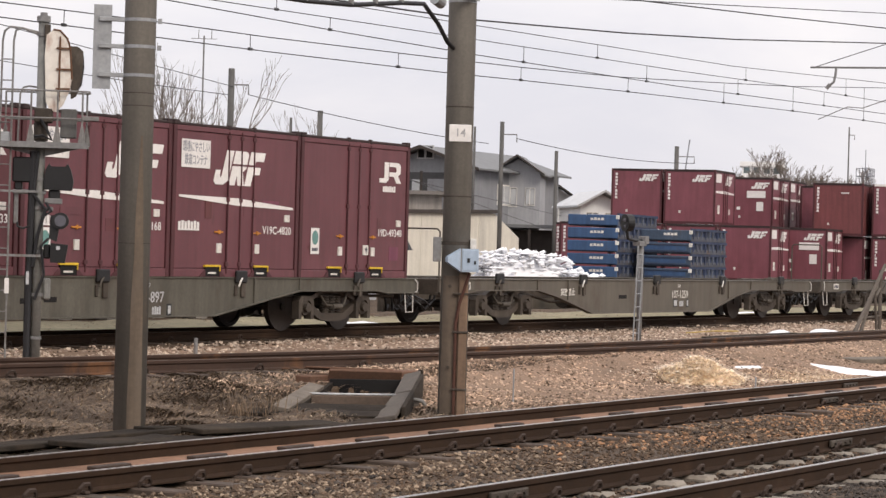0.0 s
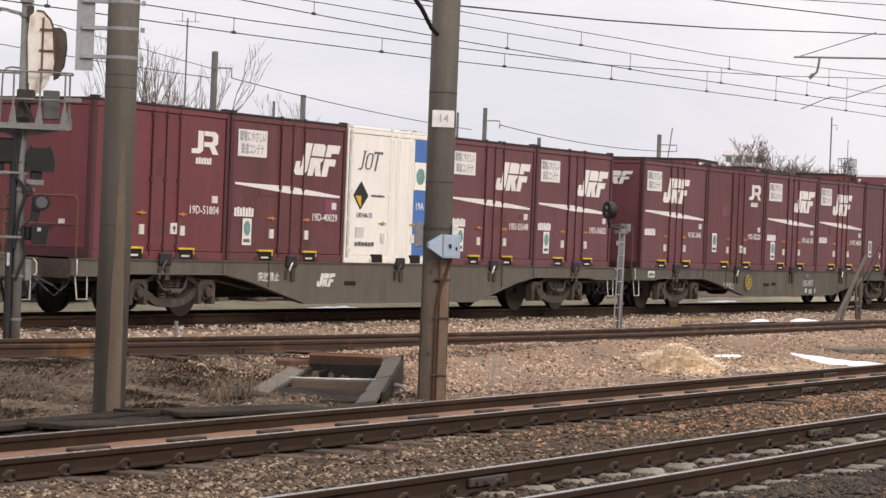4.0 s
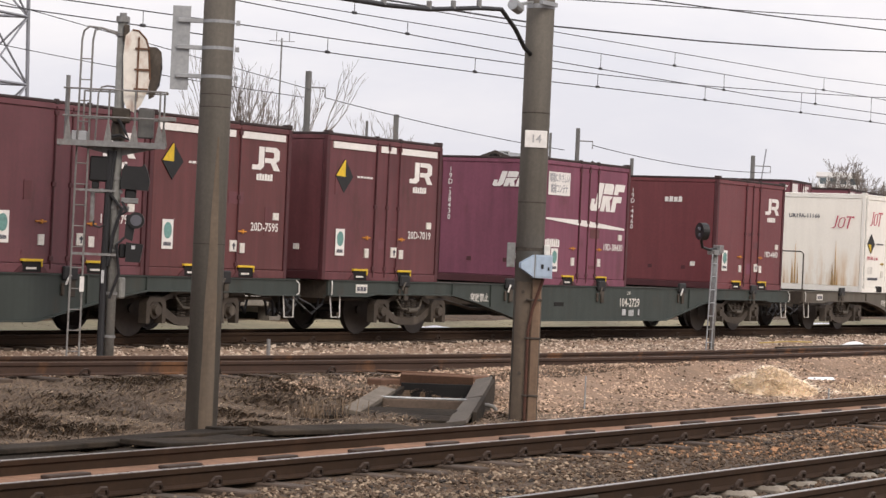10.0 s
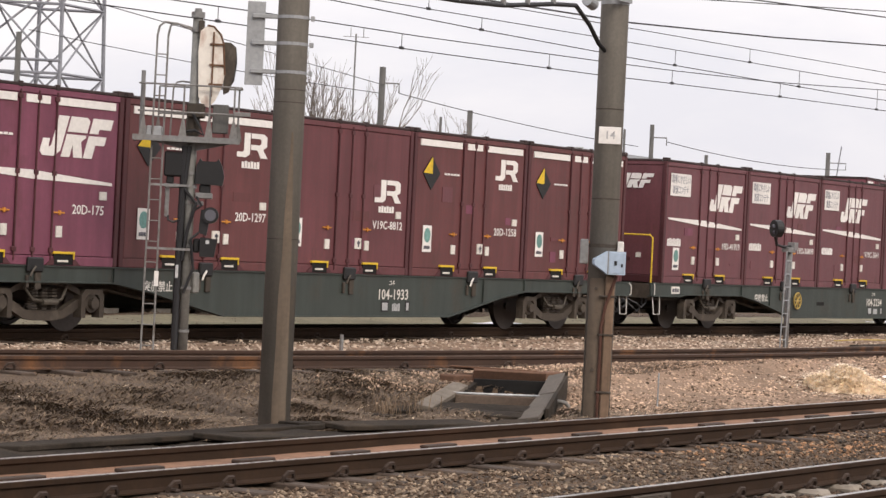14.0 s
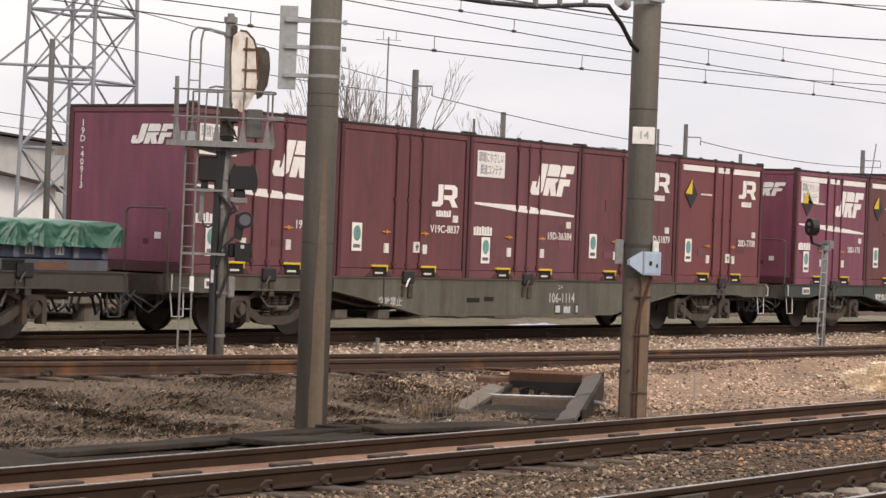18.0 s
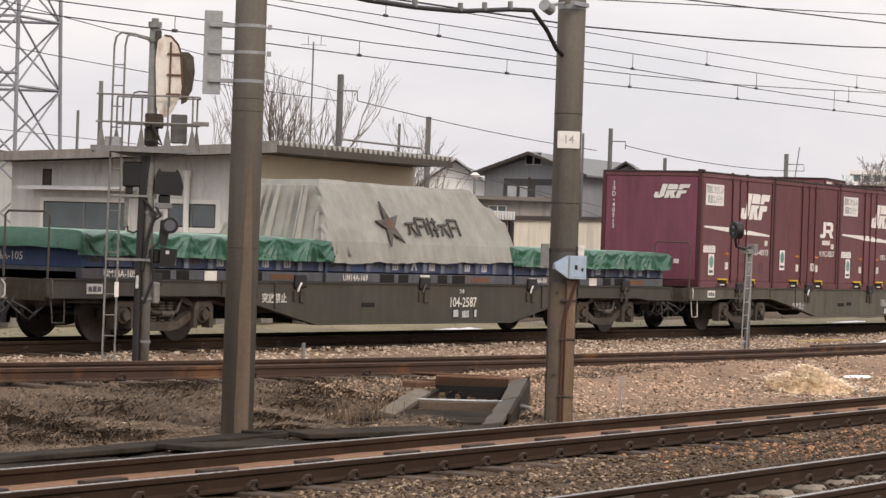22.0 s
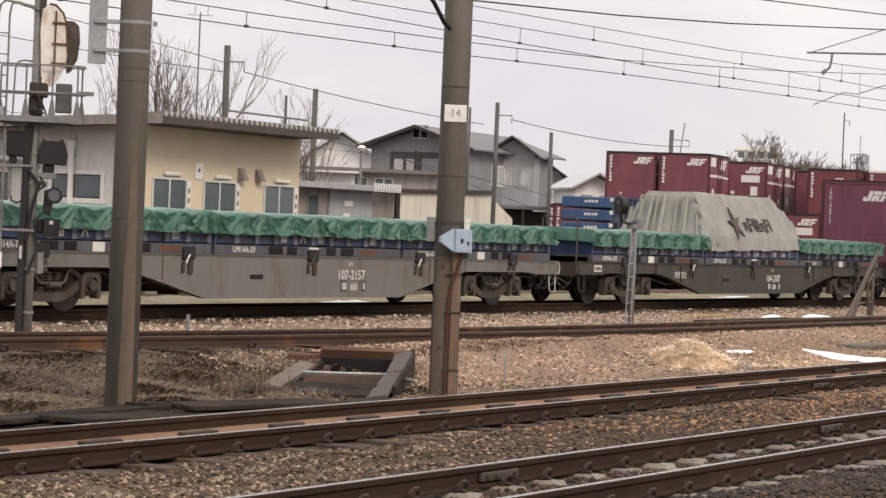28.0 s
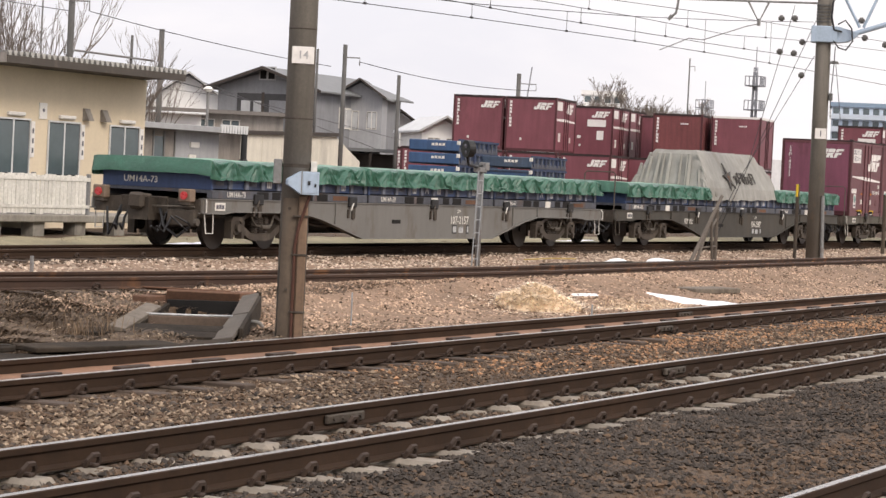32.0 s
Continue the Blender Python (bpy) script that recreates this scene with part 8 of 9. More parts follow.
    part("canopy", Geo().box(X0 - 0.5, X0, 36.6, 39.9, 2.7, 2.75).box(X0 - 0.52, X0 - 0.48, 36.6, 39.9, 2.69, 2.78), ROOF_PALE, o, "thin steel canopy")
    part("flue_pipe", Geo().cyl((X0 - 0.12, 35.03, 1.5), (X0 - 0.12, 35.03, 3.05), 0.07, n=10).cyl((X0 - 0.12, 35.03, 3.05), (X0 - 0.12, 35.03, 3.2), 0.1, n=10), WHITE_PAINT, o, "white flue pipe")
    part("wall_stain", Geo().box(X0 - 0.004, X0, 39.3, 39.6, 2.8, 3.2), GRIME, o, "dark hook on the wall")
    for yy in (39.0, 37.4, 36.4, 35.0):
        part("wall_rib", Geo().box(X0 - 0.02, X0, yy, yy + 0.05, 2.8, 3.4), GREY_WALL, o)


yard_office()


def loading_dock():
    d = thing("loading_dock", "low concrete loading dock with a white board fence", "loading dock", at=pose(0, 0, 0))
    part("deck", Geo().box(30.0, 46.0, 29.5, 33.0, 0.2, 0.36, 0.02), CONCRETE, d)
    for i in range(11):
        part("pier", Geo().box(30.5 + 1.5 * i, 30.9 + 1.5 * i, 29.6, 29.9, -0.3, 0.2), CONCRETE, d)
    fence = thing("board_fence", "weathered white upright board fence on the dock", "fence")
    x, FENCE_END = 31.0, 42.9
    board = Geo().box(0, 0.12, -0.012, 0.012, 0.0, 0.82, 0.003).mesh("board", OFFWHITE)
    while x < FENCE_END:
        part("board", board, None, fence, at=pose(x, 29.62, 0.38 + random.uniform(-0.015, 0.015), 0, random.uniform(-1, 1), 0))
        x += 0.14
    part("top_rail", Geo().box(31.0, 43.0, 29.59, 29.605, 1.08, 1.16), OFFWHITE, fence)
    part("bottom_rail", Geo().box(31.0, 43.0, 29.59, 29.605, 0.5, 0.57), OFFWHITE, fence)
    for i in range(7):
        part("post", Geo().box(31.0 + 2 * i, 31.08 + 2 * i, 29.63, 29.71, 0.36, 1.24, 0.006), GREY_STEEL, fence)
    x = 39.7
    cab = thing("locker", "grey steel locker on the dock", "locker", geo=Geo().box(39.1, 39.75, 29.7, 30.3, 0.36, 1.32, 0.02), mat=GREY_STEEL)


loading_dock()


def lean_to():
    s = thing("parking_shed", "low shed with a corrugated edge over glazed doors", "shed")
    part("back_wall", Geo().box(52.6, 59.2, 38.6, 38.8, 0.0, 2.6), GREY_WALL, s)
    screen = part("front_screen", Geo().box(53.0, 56.3, 36.0, 36.06, 0.0, 2.5), HOUSE_BROWN, s, "grimy glazed screen")
    for i in range(6):
        part("pane", Geo().box(53.06 + 0.54 * i, 53.52 + 0.54 * i, 35.985, 36.0, 1.2, 2.3), HOUSE_BROWN if i % 2 else GLASS, screen)
        part("mullion", Geo().box(53.53 + 0.54 * i, 53.59 + 0.54 * i, 35.96, 36.0, 0.0, 2.45), GREY_STEEL, s)
    part("side_wall", Geo().box(56.3, 58.6, 36.0, 36.15, 0.0, 2.5), HOUSE_MID, s)
    part("roof", Geo().box(52.6, 59.35, 35.5, 38.8, 2.5, 2.66, 0.01), HOUSE_MID, s)
    for i in range(10):
        part("roof_rib", Geo().prism([(57.85 + 0.15 * i, 2.5), (57.93 + 0.15 * i, 2.5), (57.96 + 0.15 * i, 2.74), (57.82 + 0.15 * i, 2.74)], 35.46, 35.5), ROOF_PALE if i % 1 == 0 else ROOF_STEEL, s)
    part("notice", Geo().box(57.05, 57.5, 35.95, 36.0, 2.05, 2.2), WHITE, s)
    part("notice", Geo().box(57.0, 57.35, 35.95, 36.0, 1.55, 1.85), OFFWHITE, s)
    part("machine", Geo().box(57.0, 57.5, 35.4, 35.95, 0.2, 1.5, 0.03), HOUSE_LIGHT, s)
    part("stove_pipe", Geo().cyl((59.0, 35.4, 1.75), (59.0, 35.4, 2.5), 0.09, n=10).cyl((59.0, 35.4, 1.45), (59.0, 35.4, 1.8), 0.3, 0.1, n=12), CABLE, s)


lean_to()


# ---- houses beyond the yard ----
def gable_house(label, cx, cy, turn, w, d, eave, ridge, wall, z0=0.45, windows=(), loft=True, balcony=False, cover=None):
    """A house; its gable front, w wide, faces -y before it is turned."""
    h = thing("house", label, "house", "houses beyond the yard", at=pose(cx, cy, z0, 0, 0, turn))
    body = Geo().prism([(-w / 2, 0), (w / 2, 0), (w / 2, eave), (0, ridge - 0.12), (-w / 2, eave)], 0, d)
    part("wall", body, wall, h)
    for s in (-1, 1):
        over = 0.6 if w > 3 else 0.3
        run = Vector((w / 2 + over, 0, -(ridge - eave) * (w / 2 + over) / (w / 2)))
        g = Geo()
        p0, p1 = Vector((0, 0, ridge)), Vector((s * run.x, 0, ridge + run.z))
        vs = [(p.x, y, p.z + dz) for y in (-0.7, d + 0.5) for p in (p0, p1) for dz in (0, 0.1)]
        g.add(vs, [(0, 1, 3, 2), (4, 6, 7, 5), (0, 4, 5, 1), (2, 3, 7, 6), (0, 2, 6, 4), (1, 5, 7, 3)])
        rf = part("roof", g, cover or HOUSE_ROOF, h, "sheet roof slope")
        part("barge_board", Geo().add([(p.x, y, p.z + dz) for y in (-0.74, -0.68) for p in (p0, p1) for dz in ((-0.06, 0.11) if loft else (0.0, 0.11))],
                                      [(0, 1, 3, 2), (4, 6, 7, 5), (0, 4, 5, 1), (2, 3, 7, 6), (0, 2, 6, 4), (1, 5, 7, 3)]), HOUSE_TRIM if cover is not ROOF_PALE else HOUSE_LIGHT, rf)
    if loft:
        for x in (-0.42, 0.08):
            # loft openings are flat plates with their shade painted near-black
            part("loft_window", Geo().box(x, x + 0.36, -0.05, 0.0, eave + 0.45, eave + 1.05), OPENING_SHADE, h)
        part("loft_frame", Geo().box(-0.5, 0.52, -0.03, 0.0, eave + 0.38, eave + 1.12), HOUSE_LIGHT, h)
    for x, z, ww, hh in windows:
        window_unit(h, x, z, ww, hh, 0, 2, OFFWHITE, True, CURTAIN)
    if balcony:
        # flat plate on the gable; its dark colour is the balcony's painted shade
        b = part("balcony", Geo().box(-w / 2 + 1.2, w / 2 - 0.05, -0.05, 0.0, eave - 2.1, eave - 0.35), BALCONY, h, "balcony plate painted in recess shade")
        part("balcony_rail", Geo().box(-w / 2 + 0.9, w / 2 - 1.0, -0.5, -0.44, eave - 1.5, eave - 1.44).box(-w / 2 + 0.9, w / 2 - 1.0, -0.5, -0.44, eave - 2.3, eave - 2.22), GREY_STEEL, b)
        for i in range(12):
            part("baluster", Geo().box(-w / 2 + 0.9 + i * 0.45, -w / 2 + 0.94 + i * 0.45, -0.49, -0.45, eave - 2.3, eave - 1.45), GREY_STEEL, b)
        for dx in (-1.5, -0.75):
            part("curtain", Geo().box(dx, dx + 0.55, -0.062, -0.05, eave - 2.05, eave - 0.75), CURTAIN, b)
        part("cooler_unit", Geo().box(-1.7, -0.9, -0.42, -0.1, eave - 2.2, eave - 1.6, 0.02), OFFWHITE, b)
        part("post", Geo().box(-0.06, 0.06, -0.5, -0.4, eave - 2.2, eave - 0.3).box(w / 2 - 0.2, w / 2 - 0.08, -0.5, -0.4, eave - 2.2, eave - 0.3), HOUSE_TRIM, b)
        part("balcony_door", Geo().box(0.2, 1.3, -0.07, -0.05, eave - 2.2, eave - 0.7), HOUSE_GREY, b)
        part("balcony_door", Geo().box(1.6, 2.5, -0.07, -0.05, eave - 2.2, eave - 0.7), CURTAIN, b)
    return h


T = -58.0
big = gable_house("two-storey grey house with a gable front and balcony", 112.3, 66.1, -86.0, 5.9, 11.5, 5.7, 6.7, HOUSE_GREY, 0.3, (), True, True)
for x, z in ((3.0, 3.7), (7.6, 3.7), (3.4, 1.0), (7.2, 1.0)):
    wd = part("window", Geo().box(2.95, 3.0, x, x + 1.7, z, z + 1.15), OFFWHITE, big, "pale-framed window")
    for k in (0.06, 0.88):
        part("pane", Geo().box(2.99, 3.01, x + k, x + k + 0.75, z + 0.08, z + 1.07), CURTAIN, wd)
part("lower_roof", Geo().add([(-3.6, -0.2, 3.2), (3.6, -0.2, 3.2), (3.6, -1.8, 2.75), (-3.6, -1.8, 2.75), (-3.6, -0.2, 3.35), (3.6, -0.2, 3.35), (3.6, -1.8, 2.9), (-3.6, -1.8, 2.9)],
                             [(0, 1, 2, 3), (7, 6, 5, 4), (0, 4, 5, 1), (1, 5, 6, 2), (2, 6, 7, 3), (3, 7, 4, 0)]), HOUSE_ROOF, big, "lean-to porch roof")
wing = gable_house("two-storey pale grey house wing with tall windows", 117.2, 63.0, T - 10, 2.5, 3.0, 5.6, 6.45, HOUSE_MID, 0.3, ((-0.75, 3.7, 0.7, 1.0), (0.45, 3.8, 0.5, 0.9)), False)
part("porch_roof", Geo().box(-3.0, 5.4, -1.6, -0.02, 2.5, 2.68), HOUSE_ROOF, wing, "porch roof")
for x in (-2.8, -1.0, 0.8, 2.6, 4.6):
    part("porch_post", Geo().box(x, x + 0.14, -1.5, -1.36, 0, 2.5), HOUSE_TRIM, wing)
part("porch_screen", Geo().box(-2.6, 5.0, -0.3, -0.2, 0, 2.4), HOUSE_TRIM, wing, "dark porch front")
gable_house("white house with a dark gabled roof", 126.5, 65.2, T - 6, 4.4, 7.0, 3.6, 5.1, FAR_WHITE, 0.3, ((-1.4, 2.6, 1.0, 0.8), (0.4, 2.6, 1.0, 0.8)), False)
gable_house("pale house with a long grey roof slope", 128.6, 62.6, T - 30, 4.2, 8.0, 3.3, 4.6, FAR_WHITE, 0.3, ((-1.4, 1.9, 1.2, 0.9),), False)
gable_house("small white house with a pale low roof", 112.2, 55.3, T + 8, 2.3, 5.0, 3.75, 4.4, FAR_WHITE, 0.3, ((-0.8, 2.6, 0.6, 0.7), (0.2, 2.6, 0.6, 0.7)), False, cover=ROOF_PALE)
gable_house("small white-walled house with a grey roof", 138.0, 66.6, T, 5.0, 7.0, 3.4, 4.8, FAR_WHITE, 0.4, ((-1.6, 1.8, 1.3, 1.0),), False, cover=ROOF_BROWN)
gable_house("small white house with a low gabled roof", 143.0, 65.2, T + 12, 5.2, 7.0, 2.8, 4.1, FAR_WHITE, 0.4, ((-1.0, 2.6, 0.8, 0.6),), False)
gable_house("small house with a blue-grey roof", 152.0, 70.5, T, 7.0, 8.0, 3.2, 4.9, FAR_WHITE, 0.4, ((-1.6, 1.5, 1.3, 1.0),), False, cover=ROOF_PALE)
gable_house("white house with a pale steep roof and aerial", 118.3, 74.9, T, 4.6, 9.0, 5.0, 6.6, FAR_WHITE, 0.3, ((-0.3, 3.0, 0.9, 0.8), (0.9, 3.0, 0.6, 0.8)), False, cover=ROOF_PALE)
low = thing("row_house", "low brown-grey house with a flat lean-to roof", "house", "houses beyond the yard", at=pose(98.6, 59.6, 0.3, 0, 0, T))
part("wall", Geo().box(-2.1, 2.2, 0, 4.0, 0, 3.8), HOUSE_BROWN, low)
part("roof", Geo().box(-2.4, 2.5, -0.5, 4.3, 3.8, 3.98), ROOF_BROWN, low, "faded brown roof")
part("pent_roof", Geo().box(-0.6, 2.3, -0.9, -0.02, 2.95, 3.05), ROOF_PALE, low)
for x in (-1.9, -0.7, 0.3, 1.3):
    window_unit(low, x, 2.2 if x > 0 else 3.0, 0.8, 0.5, 0, 2, OFFWHITE)
annex = thing("row_house", "low white-walled house under a dark eave", "house", "houses beyond the yard", at=pose(92.6, 59.4, 0.3, 0, 0, T))
part("wall", Geo().box(-1.6, 1.3, 0, 4.0, 0, 3.6), FAR_WHITE, annex)
part("roof", Geo().box(-1.9, 1.5, -0.6, 4.3, 3.6, 3.85), ROOF_BROWN, annex, "dark eave")
part("gutter", Geo().cyl((-1.9, -0.62, 3.62), (1.5, -0.62, 3.62), 0.06, n=6), ROOF_PALE, annex)
gable_house("low dark-roofed house by the pylon", 74.0, 80.0, -45, 14.0, 7.0, 3.4, 4.9, FAR_WHITE, 0.0, ((-4.6, 1.2, 1.6, 1.1), (1.6, 1.2, 1.6, 1.1)), False)
gable_house("blue-roofed workshop behind the pylon", 96.0, 98.0, -45, 26.0, 9.0, 5.4, 7.0, HOUSE_LIGHT, 0.0, ((-4.6, 1.6, 1.6, 1.1),), False)


def panel_bars():
    f = thing("sheet_fence", "cream sheet-metal wall sloping down at one end", "fence", at=pose(0, 46.6, 0))
    part("panel", Geo().prism([(77.6, 0.2), (87.0, 0.2), (86.9, 2.05), (84.8, 3.0), (77.6, 2.82)], 0, 0.12), CREAM_PANEL, f)
    part("coping", Geo().prism([(77.4, 2.83), (84.9, 3.01), (84.9, 3.15), (77.4, 2.97)], -0.15, 0.2), HOUSE_TRIM, f)
    for x in (79.0, 80.5, 82.0, 83.5):
        part("seam", Geo().box(x - 0.012, x + 0.012, -0.012, 0.0, 0.2, 2.8), CREAM_PANEL, f)


panel_bars()


# ---- line poles behind the train ----
def line_pole(x, y, top, r, label, arm=0.0, z0=0.0):
    p = thing("line_pole", label, "utility pole", "line poles", at=pose(x, y, z0))
    part("shaft", Geo().cyl((0, 0, -0.2), (0, 0, top - z0), r * 1.12, r, n=14), LINE_POLE, p, smooth=True)
    if arm:
        part("arm", Geo().tube([(0, 0, top - z0 - 0.5), (arm * 0.5, -arm * 0.85, top - z0 - 0.5), (arm * 0.5, -arm * 0.85, top - z0 - 0.8)], 0.025, 6), GREY_STEEL, p)
    return p


LP = "weathered concrete line pole behind the train"
line_pole(61.64, 43.4, 6.97, 0.10, LP, 0.55)
line_pole(71.4, 46.4, 6.29, 0.095, LP)
line_pole(66.7, 44.5, 5.75, 0.045, LP)
line_pole(83.4, 45.6, 6.62, 0.085, LP, 0.6)
line_pole(88.9, 46.0, 5.73, 0.075, LP, 0, 0.3)
line_pole(104.7, 58.8, 7.68, 0.06, LP, 0, 0.3)
line_pole(109.7, 50.0, 6.97, 0.11, LP, 0.9, 0.4)
line_pole(142.5, 53.2, 9.85, 0.045, LP, 0.35, 0.4)
line_pole(50.56, 48.41, 7.0, 0.085, LP)
line_pole(56.3, 49.5, 5.5, 0.045, LP)
thing("pole_crossbar", "horizontal steel bar between two line poles", "crossbar", geo=Geo().tube([(61.6, 43.4, 4.95), (68.5, 44.8, 5.02)], 0.035, 6), mat=GREY_STEEL)
ant = thing("tv_antenna", "thin rooftop antenna mast with cross rods", "antenna", at=pose(65.25, 47.1, 0.0))
part("mast", Geo().cyl((0, 0, -0.2), (0, 0, 8.4), 0.03, n=6), GREY_STEEL, ant)
part("rods", Geo().cyl((-0.25, 0.35, 8.3), (0.25, -0.35, 8.3), 0.012, n=4).cyl((-0.1, 0.15, 8.3), (-0.1, 0.15, 8.6), 0.012, n=4).cyl((0.15, -0.2, 8.3), (0.15, -0.2, 8.6), 0.012, n=4), GREY_STEEL, ant)
strand("thin wire swung between the line poles", swag((61.9, 42.9, 6.16), (83.4, 46.2, 5.75), 0.12), 0.014)
strand("thin wire swung between the line poles", swag((83.7, 45.1, 5.97), (110.1, 49.2, 6.15), 0.25), 0.016)
strand("thin wire swung between the line poles", swag((50.0, 47.5, 7.0), (61.9, 43.6, 6.16), 0.1), 0.012)
strand("sloping wire up to the pylon", [(30, 40, 8.2), (61.6, 43.3, 6.4)], 0.012)
strand("long sloping wire before the houses", [(71.4, 46.4, 5.0), (116, 61, 2.9)], 0.014)
strand("long sloping wire before the houses", [(71.4, 46.4, 4.6), (118, 60, 3.4)], 0.014)
strand("long service wire over the roofs", [(30, 60, 6.9), (72, 68, 5.9), (120, 72, 5.6)], 0.014)
strand("long service wire over the roofs", [(30, 60, 6.2), (72, 68, 5.4)], 0.014)


lamp = thing("yard_lamp", "thin grey lamp post with a white globe head", "street lamp", at=pose(63.7, 39.6, 0.0))
part("post", Geo().cyl((0, 0, -0.2), (0, 0, 3.85), 0.045, n=8), GREY_STEEL, lamp)
part("head", Geo().cyl((0, 0, 3.85), (0, 0, 3.95), 0.09, 0.16, n=12).cyl((0, 0, 3.95), (0, 0, 4.03), 0.16, 0.06, n=12), WHITE_PAINT, lamp, "white lamp head")


# ---- pylon ----
def pylon():
    p = thing("lattice_pylon", "tall grey lattice transmission pylon with crossed braces", "pylon", at=pose(71.3, 66.6, 0))
    plan = ((-2.4, 0.9), (-0.8, -1.4), (2.4, -0.9), (0.8, 1.4))

    def corner(i, z):
        k = 1.0 - 0.0125 * (min(z, 24) - 5)
        return Vector((plan[i][0] * k, plan[i][1] * k, z))

    for i in range(4):
        part("leg", Geo().tube([corner(i, z) for z in (0, 7, 14, 30)], 0.09, 6), PYLON, p)
    z = 2.0
    while z < 16:
        hgt = 2.75
        for i in range(4):
            j = (i + 1) % 4
            part("brace", Geo().cyl(corner(i, z), corner(j, z + hgt), 0.045, n=5), PYLON, p)
            part("brace", Geo().cyl(corner(j, z), corner(i, z + hgt), 0.045, n=5), PYLON, p)
            part("strut", Geo().cyl(corner(i, z + hgt), corner(j, z + hgt), 0.06, n=5), PYLON, p)
        z += hgt
    part("platform_bar", Geo().cyl((-4.4, 3.6, 8.0), (-0.8, -1.4, 8.0), 0.06, n=6), PYLON, p)
    part("stay", Geo().cyl((-4.0, 3.0, 6.6), (1.0, -0.5, 12.0), 0.05, n=5), PYLON, p)


pylon()


# ---- bare trees ----
def bare_tree(label, x, y, z0, height, spread, seed, depth=5, trunks=3, wide=0.9, fine=0.007, limbs=3):
    rng = random.Random(seed)
    wood, twigs = Geo(), Geo()

    def grow(p, d, length, r, level):
        bend = (d + Vector((rng.uniform(-1, 1), rng.uniform(-1, 1), rng.uniform(-0.3, 0.6))) * 0.16).normalized()
        mid = p + d * length * 0.5
        q = mid + bend * length * 0.5
        g, n = (wood, 6) if level < 2 else (twigs, 3)
        g.cyl(p, mid, r, r * 0.8, n=n, caps=False).cyl(mid, q, r * 0.8, r * 0.6, n=n, caps=False)
        if level >= depth:
            return
        for i in range(4 if level < 2 else limbs):
            side = Vector((rng.uniform(-1, 1), rng.uniform(-1, 1), rng.uniform(0.0, 1.0)))
            k = rng.uniform(0.35, 1.0)
            start = p.lerp(mid, k * 2) if k < 0.5 else mid.lerp(q, k * 2 - 1)
            grow(start, (bend + side * spread).normalized(), length * rng.uniform(0.5, 0.78), max(fine, r * 0.52), level + 1)

    for k in range(trunks):
        grow(Vector((rng.uniform(-wide, wide), rng.uniform(-wide, wide), -0.2)), Vector((rng.uniform(-0.2, 0.2), rng.uniform(-0.2, 0.2), 1)).normalized(),
             height * rng.uniform(0.36, 0.46), height * 0.009, 0)
    t = thing("bare_tree", label, "tree", "leafless trees", at=pose(x, y, z0))
    part("trunk", wood, BARK, t)
    part("crown", twigs, TWIG, t, "open crown of fine bare twigs")


bare_tree("tall leafless tree with fine upright twigs", 64.5, 47.4, 0.2, 8.6, 0.42, 3, 5, 5, 0.9, 0.008, 2)
bare_tree("tall leafless tree with fine upright twigs", 66.2, 45.5, 0.2, 5.9, 0.5, 8, 5, 4, 0.9, 0.008, 2)
bare_tree("leafless tree with spreading twigs", 66.5, 45.2, 0.2, 6.2, 0.55, 15, 5, 3, 0.9, 0.007, 2)
bare_tree("leafless shrub tree behind the yard office", 59.0, 46.3, 0.2, 5.6, 0.5, 12, 5, 3, 0.6, 0.007, 2)
bare_tree("distant leafless tree beyond the containers", 197.6, 85.0, 0.3, 9.6, 0.8, 21, 6, 4, 2.0, 0.018, 3)
bare_tree("distant leafless tree beyond the containers", 199.0, 81.6, 0.3, 11.4, 0.8, 22, 6, 4, 2.0, 0.018, 3)
bare_tree("distant leafless tree beyond the containers", 200.6, 78.0, 0.3, 9.8, 0.85, 25, 6, 4, 2.6, 0.018, 3)
bare_tree("leafless tree among the houses", 158, 71.5, 0.3, 6.0, 0.6, 31, 4, 3)


